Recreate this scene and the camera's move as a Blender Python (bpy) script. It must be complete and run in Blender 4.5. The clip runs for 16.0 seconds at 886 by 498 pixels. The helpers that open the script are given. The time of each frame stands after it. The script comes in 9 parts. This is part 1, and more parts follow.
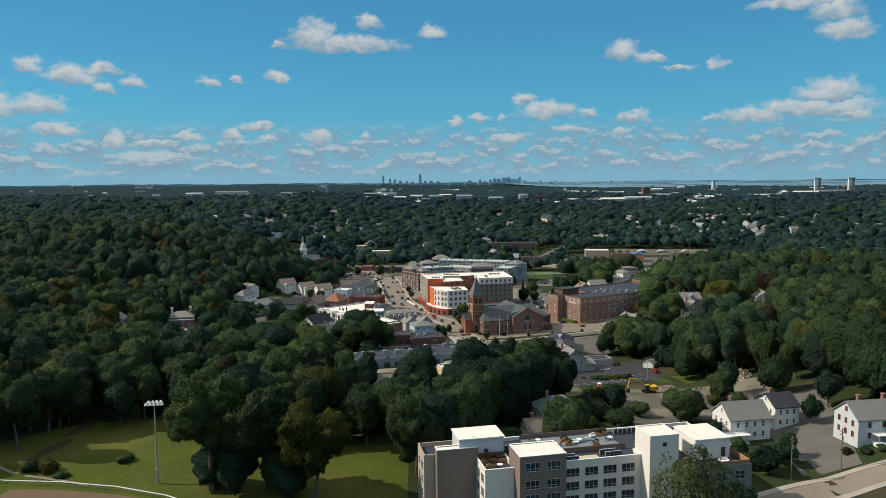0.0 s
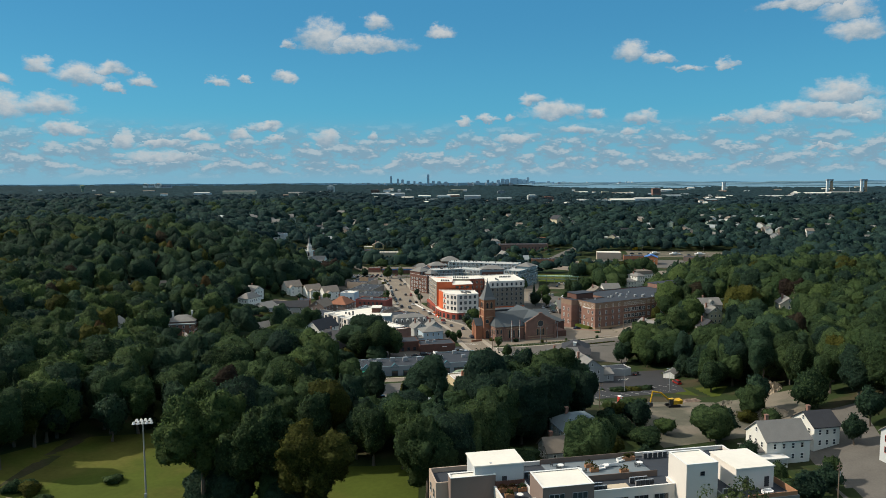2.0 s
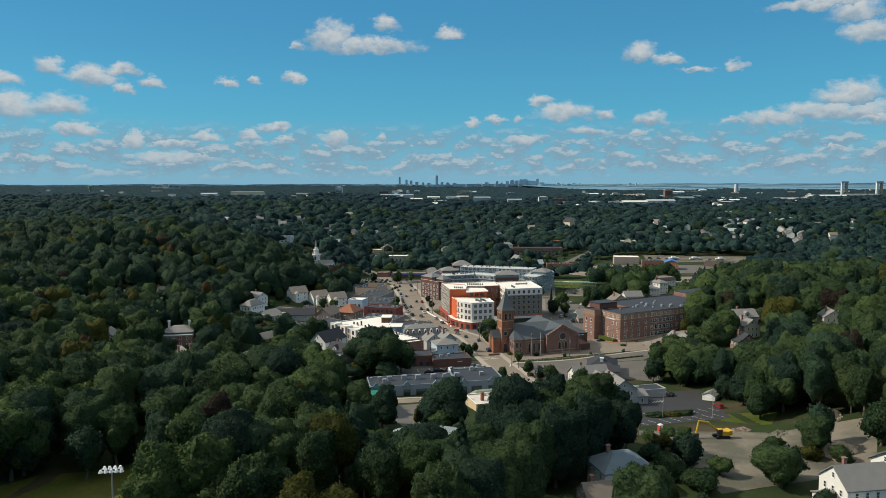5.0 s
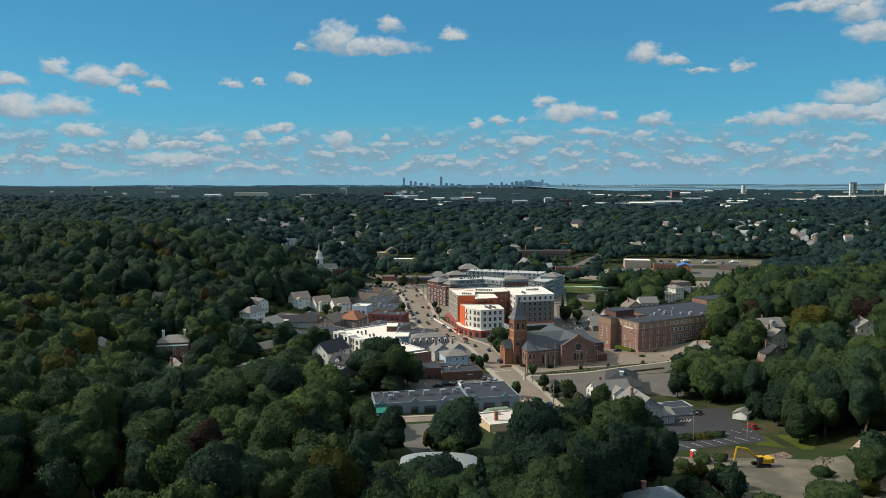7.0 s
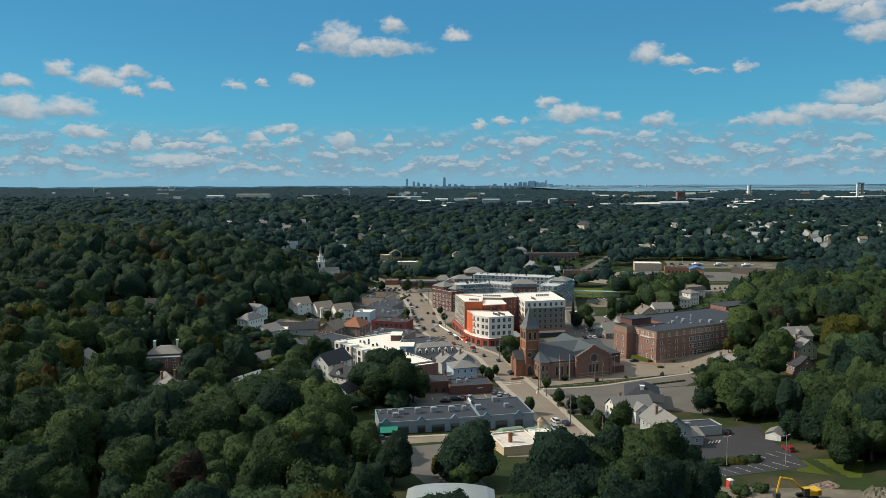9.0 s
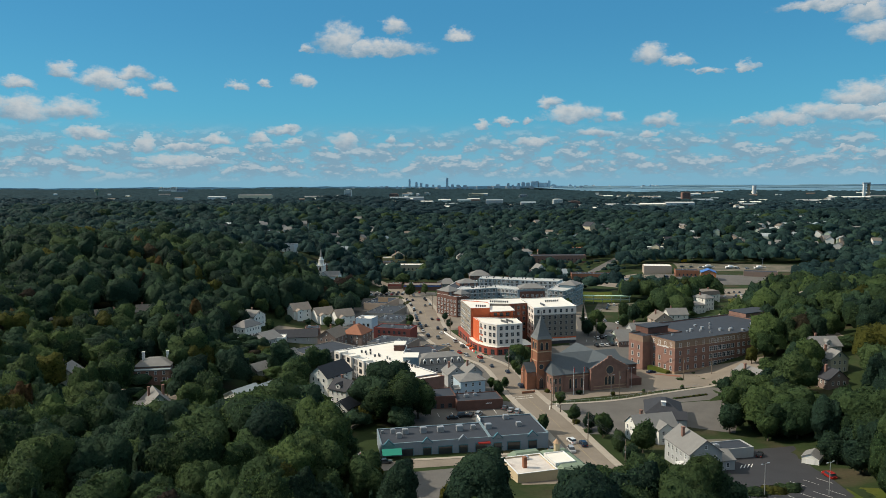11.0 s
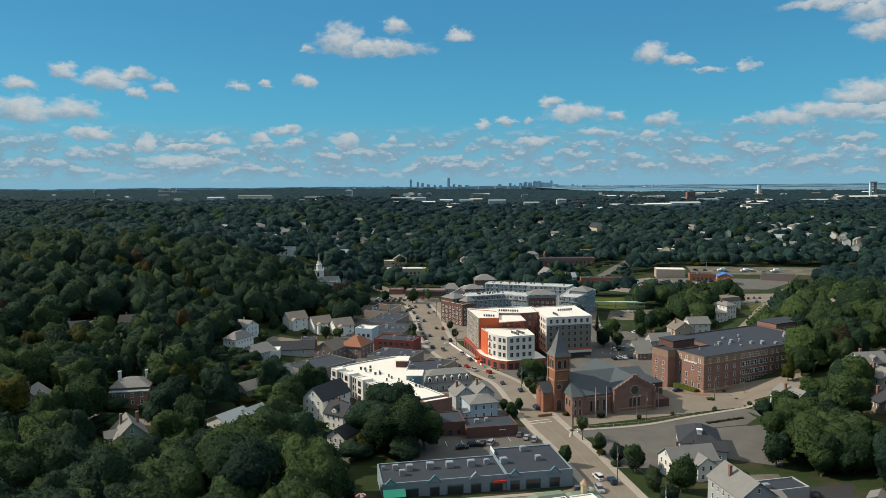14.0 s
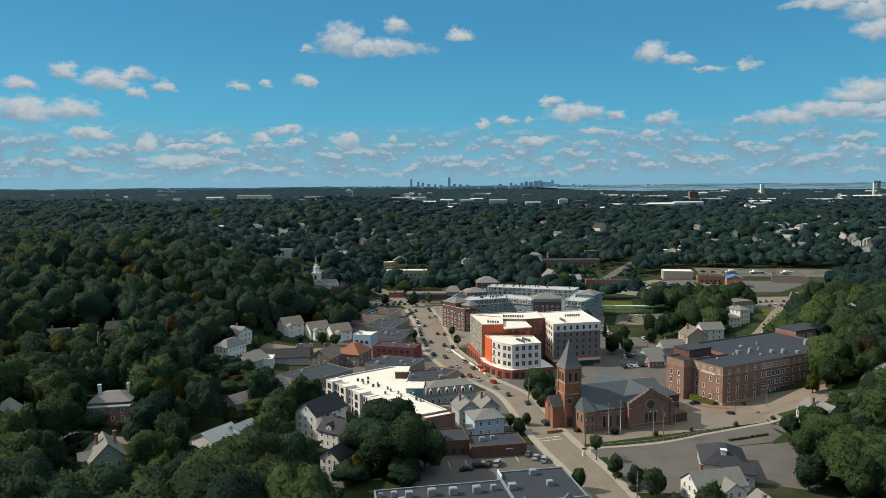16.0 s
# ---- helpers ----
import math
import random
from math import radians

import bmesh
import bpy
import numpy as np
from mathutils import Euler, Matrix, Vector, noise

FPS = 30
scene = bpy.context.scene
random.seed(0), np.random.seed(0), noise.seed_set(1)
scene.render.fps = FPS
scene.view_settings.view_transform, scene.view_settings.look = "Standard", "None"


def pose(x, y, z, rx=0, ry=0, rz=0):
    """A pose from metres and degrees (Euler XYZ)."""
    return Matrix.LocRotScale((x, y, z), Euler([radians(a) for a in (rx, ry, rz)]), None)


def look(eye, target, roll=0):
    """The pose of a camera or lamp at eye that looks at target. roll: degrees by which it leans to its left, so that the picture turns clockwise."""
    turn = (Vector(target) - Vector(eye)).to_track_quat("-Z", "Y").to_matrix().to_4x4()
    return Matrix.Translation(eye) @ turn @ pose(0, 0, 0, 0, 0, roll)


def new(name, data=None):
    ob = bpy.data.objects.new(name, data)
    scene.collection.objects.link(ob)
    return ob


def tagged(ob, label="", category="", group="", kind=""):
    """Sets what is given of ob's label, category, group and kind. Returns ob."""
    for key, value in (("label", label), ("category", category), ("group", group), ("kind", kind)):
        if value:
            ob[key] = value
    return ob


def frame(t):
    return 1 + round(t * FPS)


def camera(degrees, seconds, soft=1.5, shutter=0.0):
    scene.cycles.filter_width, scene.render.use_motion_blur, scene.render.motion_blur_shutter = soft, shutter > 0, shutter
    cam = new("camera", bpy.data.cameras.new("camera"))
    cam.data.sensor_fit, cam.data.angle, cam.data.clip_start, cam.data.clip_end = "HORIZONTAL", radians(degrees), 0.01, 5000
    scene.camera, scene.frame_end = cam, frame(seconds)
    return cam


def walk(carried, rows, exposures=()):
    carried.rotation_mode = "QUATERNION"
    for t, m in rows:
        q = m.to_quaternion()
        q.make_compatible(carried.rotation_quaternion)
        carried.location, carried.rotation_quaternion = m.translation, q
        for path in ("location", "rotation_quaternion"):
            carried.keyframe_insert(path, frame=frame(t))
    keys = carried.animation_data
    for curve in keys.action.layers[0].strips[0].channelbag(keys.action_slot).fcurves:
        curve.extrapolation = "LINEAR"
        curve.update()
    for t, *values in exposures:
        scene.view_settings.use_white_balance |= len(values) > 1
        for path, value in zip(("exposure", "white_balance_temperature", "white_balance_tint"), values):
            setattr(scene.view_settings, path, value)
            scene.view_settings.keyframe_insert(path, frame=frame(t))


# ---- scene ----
cam = camera(63.38, 16.0, soft=0.5)
PATH = [
    (0, (0.00, 0.00, 87.75), (-0.0, 995.4, -7.7), -0.47),
    (1, (-0.67, 6.73, 87.78), (-5.6, 1002.1, -7.8), -0.40),
    (2, (-1.52, 14.75, 87.74), (-11.8, 1010.2, -7.3), -0.29),
    (3, (-2.65, 23.41, 87.77), (-17.1, 1018.8, -6.8), -0.22),
    (4, (-4.07, 32.33, 87.84), (-22.2, 1027.7, -6.2), -0.17),
    (6.5, (-7.59, 56.56, 88.39), (-33.3, 1051.9, -4.1), -0.15),
    (7, (-8.29, 61.44, 88.52), (-35.3, 1056.8, -3.7), -0.16),
    (8, (-9.67, 71.41, 88.68), (-38.9, 1066.8, -2.9), -0.19),
    (9, (-10.81, 80.88, 88.78), (-42.0, 1076.2, -2.3), -0.24),
    (11.5, (-13.50, 105.19, 89.27), (-49.0, 1100.5, -1.2), -0.34),
    (12, (-14.01, 110.18, 89.37), (-50.2, 1105.4, -1.1), -0.37),
    (13, (-15.20, 119.96, 89.56), (-51.5, 1115.2, -1.1), -0.42),
    (14, (-16.26, 129.66, 89.65), (-52.8, 1124.9, -0.9), -0.45),
    (15, (-17.00, 138.78, 89.72), (-54.0, 1134.0, -1.1), -0.47),
    (16, (-17.56, 148.20, 89.75), (-54.8, 1143.3, -1.3), -0.51),
]
walk(cam, [(t, look(eye, target, roll)) for t, eye, target, roll in PATH])

# ---- world and sun ----
SUN_EL, SUN_SIDE = radians(38), radians(5)
to_sun = Vector((-math.cos(SUN_EL) * math.cos(SUN_SIDE), math.cos(SUN_EL) * math.sin(SUN_SIDE), math.sin(SUN_EL)))
sun_data = bpy.data.lights.new("sun", "SUN")
sun_data.energy, sun_data.angle, sun_data.color = 4.6, radians(0.53), (1.0, 0.9, 0.74)
sun = new("sun", sun_data)
sun.matrix_world = look(to_sun * 100, (0, 0, 0))

world = bpy.data.worlds.new("sky")
scene.world = world
world.use_nodes = True
wt = world.node_tree
wt.nodes.clear()


def wmath(op, a, b=0.0, c=None):
    n = wt.nodes.new("ShaderNodeMath")
    n.operation = op
    for i, v in enumerate((a, b) if c is None else (a, b, c)):
        if isinstance(v, (int, float)):
            n.inputs[i].default_value = v
        else:
            wt.links.new(v, n.inputs[i])
    return n.outputs[0]


sky = wt.nodes.new("ShaderNodeTexSky")
sky.sky_type, sky.sun_disc = "NISHITA", False
sky.sun_elevation, sky.sun_rotation = SUN_EL, radians(-85)
sky.altitude, sky.air_density, sky.dust_density, sky.ozone_density = 50, 1.0, 0.3, 3.0
coord = wt.nodes.new("ShaderNodeTexCoord")
axes = wt.nodes.new("ShaderNodeSeparateXYZ")
wt.links.new(coord.outputs["Generated"], axes.inputs[0])
DX, DY, DZ = axes.outputs
az = wmath("ARCTAN2", DX, DY)
el = wmath("ARCSINE", DZ)


def wnoise(sx, sy, scale, detail, off=0.0, rough=0.6):
    c = wt.nodes.new("ShaderNodeCombineXYZ")
    wt.links.new(wmath("MULTIPLY", az, sx), c.inputs[0])
    wt.links.new(wmath("MULTIPLY", el, sy), c.inputs[1])
    c.inputs[2].default_value = off
    n = wt.nodes.new("ShaderNodeTexNoise")
    n.inputs["Scale"].default_value, n.inputs["Detail"].default_value, n.inputs["Roughness"].default_value = scale, detail, rough
    wt.links.new(c.outputs[0], n.inputs["Vector"])
    return n.outputs["Fac"]


def wmap(v, a, b, c=0.0, d=1.0):
    n = wt.nodes.new("ShaderNodeMapRange")
    n.interpolation_type = "SMOOTHSTEP"
    wt.links.new(v, n.inputs[0])
    for i, k in enumerate((a, b, c, d)):
        n.inputs[i + 1].default_value = k
    return n.outputs[0]


# Fair-weather cumulus: bearing, elevation, half width, half height, in thousandths of a radian
HIGH_CLOUDS = [
    (-173, 190, 29, 23.4), (-123, 180, 70, 12.2), (-98, 209, 17, 12.2), (-215, 180, 10, 5.6), (-514, 138, 15, 10.8), (-467, 129, 30, 14.1),
    (-434, 139, 18, 8.4), (-435, 116, 13, 7.5), (-401, 127, 16, 8.4), (-310, 130, 12, 7.0), (-273, 134, 9, 4.7), (-221, 137, 15, 8.9),
    (-564, 122, 17, 8.4), (-12, 198, 18, 8.4), (242, 167, 22, 15.9), (276, 157, 20, 7.5), (312, 142, 21, 4.7), (360, 144, 13, 7.5),
    (114, 108, 16, 8.0), (491, 102, 38, 15.0), (448, 210, 56, 8.4), (505, 173, 28, 13.1), (490, 197, 28, 15.9),
]
LOW_CLOUDS = [
    (-561, 89, 31, 18.7), (-509, 91, 36, 14.1), (-488, 65, 31, 7.5), (145, 92, 41, 12.7), (199, 89, 12, 7.0), (50, 83, 17, 5.2),
    (20, 81, 8, 6.1), (84, 85, 10, 5.6), (-424, 54, 16, 13.1), (-338, 58, 22, 9.4), (-382, 48, 33, 6.6), (-253, 74, 23, 6.6),
    (-280, 60, 14, 9.4), (-238, 59, 15, 5.6), (-372, 31, 61, 8.4), (-168, 55, 18, 14.1), (-106, 60, 9, 7.5), (257, 80, 21, 10.3),
    (177, 66, 34, 7.0), (91, 57, 37, 6.6), (243, 65, 14, 4.7), (408, 79, 43, 11.2), (471, 84, 70, 13.1), (358, 76, 12, 5.6),
    (513, 77, 22, 8.4), (473, 39, 23, 4.2),
]
wig_a = wmath("MULTIPLY", wmath("SUBTRACT", wnoise(1, 1.5, 38, 6, 3.1), 0.5), 0.04)
wig_e = wmath("MULTIPLY", wmath("SUBTRACT", wnoise(1, 1.5, 42, 6, 7.7), 0.5), 0.028)
ca, ce = wmath("ADD", az, wig_a), wmath("ADD", el, wig_e)
best, rise = None, None
for a, e, w, h in HIGH_CLOUDS + LOW_CLOUDS:
    du = wmath("MULTIPLY", wmath("SUBTRACT", ca, a / 1000), 900 / w)
    dv = wmath("MULTIPLY", wmath("SUBTRACT", ce, (e - h * 0.3) / 1000), 880 / h)
    low = wmath("MULTIPLY", dv, -2.2)
    dd = wmath("MAXIMUM", wmath("MULTIPLY", dv, 0.8), low)
    m = wmath("SUBTRACT", 1.0, wmath("ADD", wmath("MULTIPLY", du, du), wmath("MULTIPLY", dd, dd)))
    if best is None:
        best, rise = m, dv
    else:
        over = wmath("GREATER_THAN", m, best)
        rise = wmath("ADD", wmath("MULTIPLY", dv, over), wmath("MULTIPLY", rise, wmath("SUBTRACT", 1.0, over)))
        best = wmath("MAXIMUM", m, best)
puff = wmath("ADD", best, wmath("MULTIPLY", wmath("SUBTRACT", wnoise(1, 1.6, 60, 8, 1.3, 0.65), 0.5), 2.0))
tall = wmath("MULTIPLY", wmap(puff, -0.35, 0.95), 0.95)
# the crowded low rows of cloud towards the horizon
row_raw = wnoise(30, 62, 1.0, 9, 5.0, 0.62)
low_el = wmath("ADD", el, 0.006)
cvec = wt.nodes.new("ShaderNodeCombineXYZ")
wt.links.new(wmath("MULTIPLY", az, 30), cvec.inputs[0])
wt.links.new(wmath("MULTIPLY", low_el, 62), cvec.inputs[1])
cvec.inputs[2].default_value = 5.0
above = wt.nodes.new("ShaderNodeTexNoise")
above.inputs["Scale"].default_value, above.inputs["Detail"].default_value, above.inputs["Roughness"].default_value = 1.0, 9, 0.62
wt.links.new(cvec.outputs[0], above.inputs["Vector"])
row = wmath("MULTIPLY", wmap(row_raw, 0.40, 0.54), wmath("MULTIPLY", wmap(el, 0.0, 0.02), wmap(el, 0.045, 0.085, 1.0, 0.0)))
row = wmath("MULTIPLY", row, 0.78)
row_lit = wmath("MULTIPLY", wmap(wmath("SUBTRACT", row_raw, above.outputs["Fac"]), 0.0, 0.14), 0.8)
haze = wmath("MULTIPLY", wmap(el, -0.02, 0.1, 1.0, 0.0), 0.85)
cover = wmath("MAXIMUM", tall, row)
lit = wmap(wmath("ADD", wmath("MULTIPLY", rise, 0.85), wmath("MULTIPLY", wnoise(1, 1.4, 48, 7, 9.2), 1.3)), 0.2, 1.35)
high_one = wmath("GREATER_THAN", tall, row)
lit = wmath("ADD", wmath("MULTIPLY", lit, high_one), wmath("MULTIPLY", row_lit, wmath("SUBTRACT", 1.0, high_one)))


def wmix(fac, a, b):
    n = wt.nodes.new("ShaderNodeMix")
    n.data_type = "RGBA"
    for sock, v in ((n.inputs[0], fac), (n.inputs[6], a), (n.inputs[7], b)):
        if isinstance(v, tuple):
            sock.default_value = (*v, 1)
        elif isinstance(v, (int, float)):
            sock.default_value = v
        else:
            wt.links.new(v, sock)
    return n.outputs[2]


SKY_GAIN = 0.10
tint = wt.nodes.new("ShaderNodeMix")
tint.data_type, tint.blend_type = "RGBA", "MULTIPLY"
tint.inputs[0].default_value = 1.0
wt.links.new(sky.outputs[0], tint.inputs[6])
tint.inputs[7].default_value = (0.36, 0.82, 0.92, 1)
# the clear air: cyan low down, deeper higher up
deep = wmix(wmap(el, 0.06, 0.24), (0.85, 3.95, 6.2), (0.6, 2.95, 5.4))
# overhead, out of view, a bright white is added to fill the shade
deep = wmix(wmap(el, 0.3, 0.85), deep, (7.2, 7.5, 7.4))
clear = wmix(wmap(el, 0.3, 0.85, 0.65, 0.95), tint.outputs[2], deep)
clear = wmix(haze, clear, (2.3, 4.3, 5.7))
bright = wmix(wmap(el, 0.02, 0.12), (5.0, 5.5, 5.8), (5.9, 6.1, 6.1))
cloud = wmix(lit, (2.2, 3.4, 4.4), bright)
full = wmix(cover, clear, cloud)
back = wt.nodes.new("ShaderNodeBackground")
back.inputs[1].default_value = SKY_GAIN
wt.links.new(full, back.inputs[0])
wout = wt.nodes.new("ShaderNodeOutputWorld")
wt.links.new(back.outputs[0], wout.inputs[0])

# ---- materials ----
MATS = {}


def mat(name, base, rough=0.8, metal=0.0, var=0.25, scale=0.3, fine=3.0, bump=0.0, by_object=0.0, by_island=0.0, spec=0.3, second=None, second_at=0.5):
    """A surface with broad and fine variation in metres; second: another colour that shows through in patches."""
    if name in MATS:
        return MATS[name]
    m = bpy.data.materials.new(name)
    m.use_nodes = True
    t = m.node_tree
    b = t.nodes["Principled BSDF"]
    b.inputs["Roughness"].default_value, b.inputs["Metallic"].default_value = rough, metal
    b.inputs["Specular IOR Level"].default_value = spec
    geo = t.nodes.new("ShaderNodeNewGeometry")

    def noise_at(s, d):
        n = t.nodes.new("ShaderNodeTexNoise")
        n.inputs["Scale"].default_value, n.inputs["Detail"].default_value = s, d
        t.links.new(geo.outputs["Position"], n.inputs["Vector"])
        return n.outputs["Fac"]

    def m2(op, a, c):
        n = t.nodes.new("ShaderNodeMath")
        n.operation = op
        for i, v in enumerate((a, c)):
            if isinstance(v, (int, float)):
                n.inputs[i].default_value = v
            else:
                t.links.new(v, n.inputs[i])
        return n.outputs[0]

    broad, grain = noise_at(scale, 4), noise_at(fine, 3)
    value = m2("ADD", m2("MULTIPLY", m2("SUBTRACT", broad, 0.5), 2 * var), m2("MULTIPLY", m2("SUBTRACT", grain, 0.5), 1.3 * var))
    if by_object:
        info = t.nodes.new("ShaderNodeObjectInfo")
        value = m2("ADD", value, m2("MULTIPLY", m2("SUBTRACT", info.outputs["Random"], 0.5), by_object))
    if by_island:
        value = m2("ADD", value, m2("MULTIPLY", m2("SUBTRACT", geo.outputs["Random Per Island"], 0.5), by_island))
    value = m2("MAXIMUM", m2("ADD", value, 1.0), 0.15)
    mul = t.nodes.new("ShaderNodeVectorMath")
    mul.operation = "SCALE"
    mul.inputs[0].default_value = base
    if second:
        mix = t.nodes.new("ShaderNodeMix")
        mix.data_type = "RGBA"
        rng = t.nodes.new("ShaderNodeMapRange")
        t.links.new(noise_at(scale * 0.6, 5), rng.inputs[0])
        rng.inputs[1].default_value, rng.inputs[2].default_value = second_at - 0.07, second_at + 0.07
        t.links.new(rng.outputs[0], mix.inputs[0])
        mix.inputs[6].default_value, mix.inputs[7].default_value = (*base, 1), (*second, 1)
        t.links.new(mix.outputs[2], mul.inputs[0])
    t.links.new(value, mul.inputs["Scale"])
    t.links.new(mul.outputs[0], b.inputs["Base Color"])
    if bump:
        bn = t.nodes.new("ShaderNodeBump")
        bn.inputs["Strength"].default_value, bn.inputs["Distance"].default_value = 0.6 if bump < 0.3 else 1.0, bump
        t.links.new(grain, bn.inputs["Height"])
        t.links.new(bn.outputs[0], b.inputs["Normal"])
    MATS[name] = m
    return m


ASPHALT = mat("asphalt", (0.112, 0.104, 0.094), 0.9, var=0.3, scale=0.12, fine=2.0, bump=0.01)
OLD_ASPHALT = mat("worn_asphalt", (0.20, 0.168, 0.133), 0.92, var=0.26, scale=0.1, fine=1.5, bump=0.01)
DARK_LOT = mat("sealed_asphalt", (0.034, 0.034, 0.037), 0.85, var=0.25, scale=0.15, fine=2.0)
CONCRETE = mat("concrete", (0.33, 0.29, 0.24), 0.85, var=0.16, scale=0.4, fine=3.0)
PAINT_LINE = mat("road_paint", (0.62, 0.6, 0.55), 0.7, var=0.2, scale=1.0)
YELLOW_LINE = mat("worn_yellow_paint", (0.30, 0.235, 0.13), 0.7, var=0.2, scale=1.0)
GRASS = mat("grass", (0.058, 0.078, 0.013), 0.95, var=0.35, scale=0.07, fine=0.9, second=(0.085, 0.086, 0.02), second_at=0.55, spec=0.1)
GROUND = mat("undergrowth", (0.026, 0.04, 0.014), 0.95, var=0.4, scale=0.08, fine=1.2, second=(0.06, 0.05, 0.03), second_at=0.6, spec=0.1)
EARTH = mat("bare_earth", (0.165, 0.145, 0.115), 0.95, var=0.3, scale=0.12, fine=1.3, bump=0.05, second=(0.10, 0.098, 0.075), second_at=0.5, spec=0.1)
CLAY = mat("running_track", (0.13, 0.085, 0.055), 0.95, var=0.12, scale=0.1)
ROCK = mat("broken_rock", (0.36, 0.29, 0.21), 0.9, var=0.4, scale=0.3, fine=2.0, bump=0.1)
BRICK = mat("red_brick", (0.235, 0.130, 0.100), 0.85, var=0.3, scale=0.5, fine=5.0, bump=0.01)
BRICK_WARM = mat("orange_brick", (0.27, 0.12, 0.07), 0.85, var=0.3, scale=0.6, fine=5.0, bump=0.01)
BRICK_DARK = mat("dark_brick", (0.13, 0.065, 0.05), 0.85, var=0.3, scale=0.6, fine=5.0)
STONE = mat("sandstone", (0.4, 0.27, 0.17), 0.85, var=0.2, scale=0.8, fine=4)
SNOW_CLAD = mat("fresh_white_clapboard", (0.75, 0.73, 0.67), 0.6, var=0.08, scale=0.4, fine=3)
WHITE_CLAD = mat("white_clapboard", (0.66, 0.65, 0.6), 0.6, var=0.1, scale=0.4, fine=3)
GREY_CLAD = mat("grey_clapboard", (0.36, 0.365, 0.36), 0.65, var=0.1, scale=0.4, fine=3)
BLUE_CLAD = mat("pale_blue_clapboard", (0.4, 0.5, 0.57), 0.65, var=0.1, scale=0.4)
CREAM_CLAD = mat("cream_clapboard", (0.56, 0.5, 0.36), 0.65, var=0.1, scale=0.4)
GREEN_CLAD = mat("sage_clapboard", (0.28, 0.34, 0.28), 0.65, var=0.1, scale=0.4)
YELLOW_CLAD = mat("yellow_clapboard", (0.5, 0.4, 0.2), 0.65, var=0.1, scale=0.4)
RED_CLAD = mat("red_clapboard", (0.3, 0.06, 0.045), 0.65, var=0.12, scale=0.4)
TAN_PANEL = mat("tan_panel", (0.42, 0.33, 0.26), 0.7, var=0.07, scale=0.3)
BROWN_PANEL = mat("brown_panel", (0.21, 0.155, 0.13), 0.7, var=0.1, scale=0.3)
WHITE_PANEL = mat("white_panel", (0.7, 0.645, 0.58), 0.6, var=0.06, scale=0.3)
GREY_PANEL = mat("grey_panel", (0.2, 0.195, 0.18), 0.7, var=0.08, scale=0.3)
ORANGE_PANEL = mat("orange_panel", (0.62, 0.13, 0.045), 0.6, var=0.08, scale=0.4)
RED_PODIUM = mat("red_block", (0.33, 0.075, 0.05), 0.75, var=0.15, scale=0.5)
TEAL_PANEL = mat("slate_blue_panel", (0.17, 0.235, 0.265), 0.65, var=0.1, scale=0.3)
PALE_PANEL = mat("pale_grey_panel", (0.5, 0.52, 0.52), 0.65, var=0.1, scale=0.3)
SHOP_GREY = mat("blue_grey_stucco", (0.21, 0.25, 0.29), 0.75, var=0.1, scale=0.3)
TEAL_TRIM = mat("teal_trim", (0.05, 0.15, 0.19), 0.6, var=0.1)
MEMBRANE = mat("white_roof_membrane", (0.74, 0.7, 0.62), 0.7, var=0.1, scale=0.25, fine=1.5)
PALE_ROOF = mat("weathered_pale_roof", (0.44, 0.44, 0.42), 0.75, var=0.22, scale=0.2, fine=1.2)
DARK_ROOF = mat("dark_roof_membrane", (0.036, 0.043, 0.055), 0.85, var=0.2, scale=0.2, fine=1.2)
SHINGLE = mat("grey_shingle", (0.19, 0.185, 0.175), 0.85, var=0.16, scale=0.5, fine=4, bump=0.02)
SHINGLE_DARK = mat("charcoal_shingle", (0.036, 0.038, 0.045), 0.8, var=0.2, scale=0.5, fine=4, bump=0.02)
SHINGLE_TAN = mat("tan_shingle", (0.26, 0.215, 0.175), 0.85, var=0.18, scale=0.5, fine=4, bump=0.02)
SHINGLE_BROWN = mat("brown_shingle", (0.17, 0.145, 0.12), 0.85, var=0.18, scale=0.5, fine=4, bump=0.02)
SHINGLE_RED = mat("rust_shingle", (0.28, 0.12, 0.07), 0.85, var=0.18, scale=0.5, fine=4, bump=0.02)
SLATE = mat("church_slate", (0.066, 0.079, 0.088), 0.75, var=0.16, scale=0.4, fine=3, bump=0.02)
SPIRE_SLATE = mat("spire_slate", (0.12, 0.125, 0.125), 0.65, var=0.18, scale=0.6, fine=3)
TIN = mat("pale_tin", (0.3, 0.34, 0.35), 0.5, metal=0.3, var=0.15, scale=0.3)
GREEN_COPPER = mat("green_shingle", (0.16, 0.21, 0.15), 0.75, var=0.15, scale=0.4)
TRIM = mat("white_trim", (0.72, 0.71, 0.68), 0.5, var=0.06)
GREY_TRIM = mat("grey_trim", (0.35, 0.35, 0.35), 0.5, var=0.06)
DARK_TRIM = mat("dark_trim", (0.05, 0.05, 0.055), 0.5, var=0.1)
GLASS = mat("window_glass", (0.03, 0.04, 0.048), 0.08, var=0.1, by_object=0.9, spec=0.6)
SHOP_GLASS = mat("shopfront_glass", (0.035, 0.04, 0.045), 0.1, var=0.3, scale=0.6, spec=0.6)
STEEL = mat("galvanised_steel", (0.45, 0.46, 0.47), 0.45, metal=0.6, var=0.12)
DARK_STEEL = mat("dark_metal", (0.06, 0.065, 0.07), 0.5, metal=0.3, var=0.1)
TIMBER = mat("weathered_timber", (0.17, 0.13, 0.095), 0.85, var=0.25, scale=1.0, fine=6)
WOOD_FENCE = mat("cedar_boards", (0.33, 0.17, 0.09), 0.8, var=0.2, scale=0.8, fine=5)
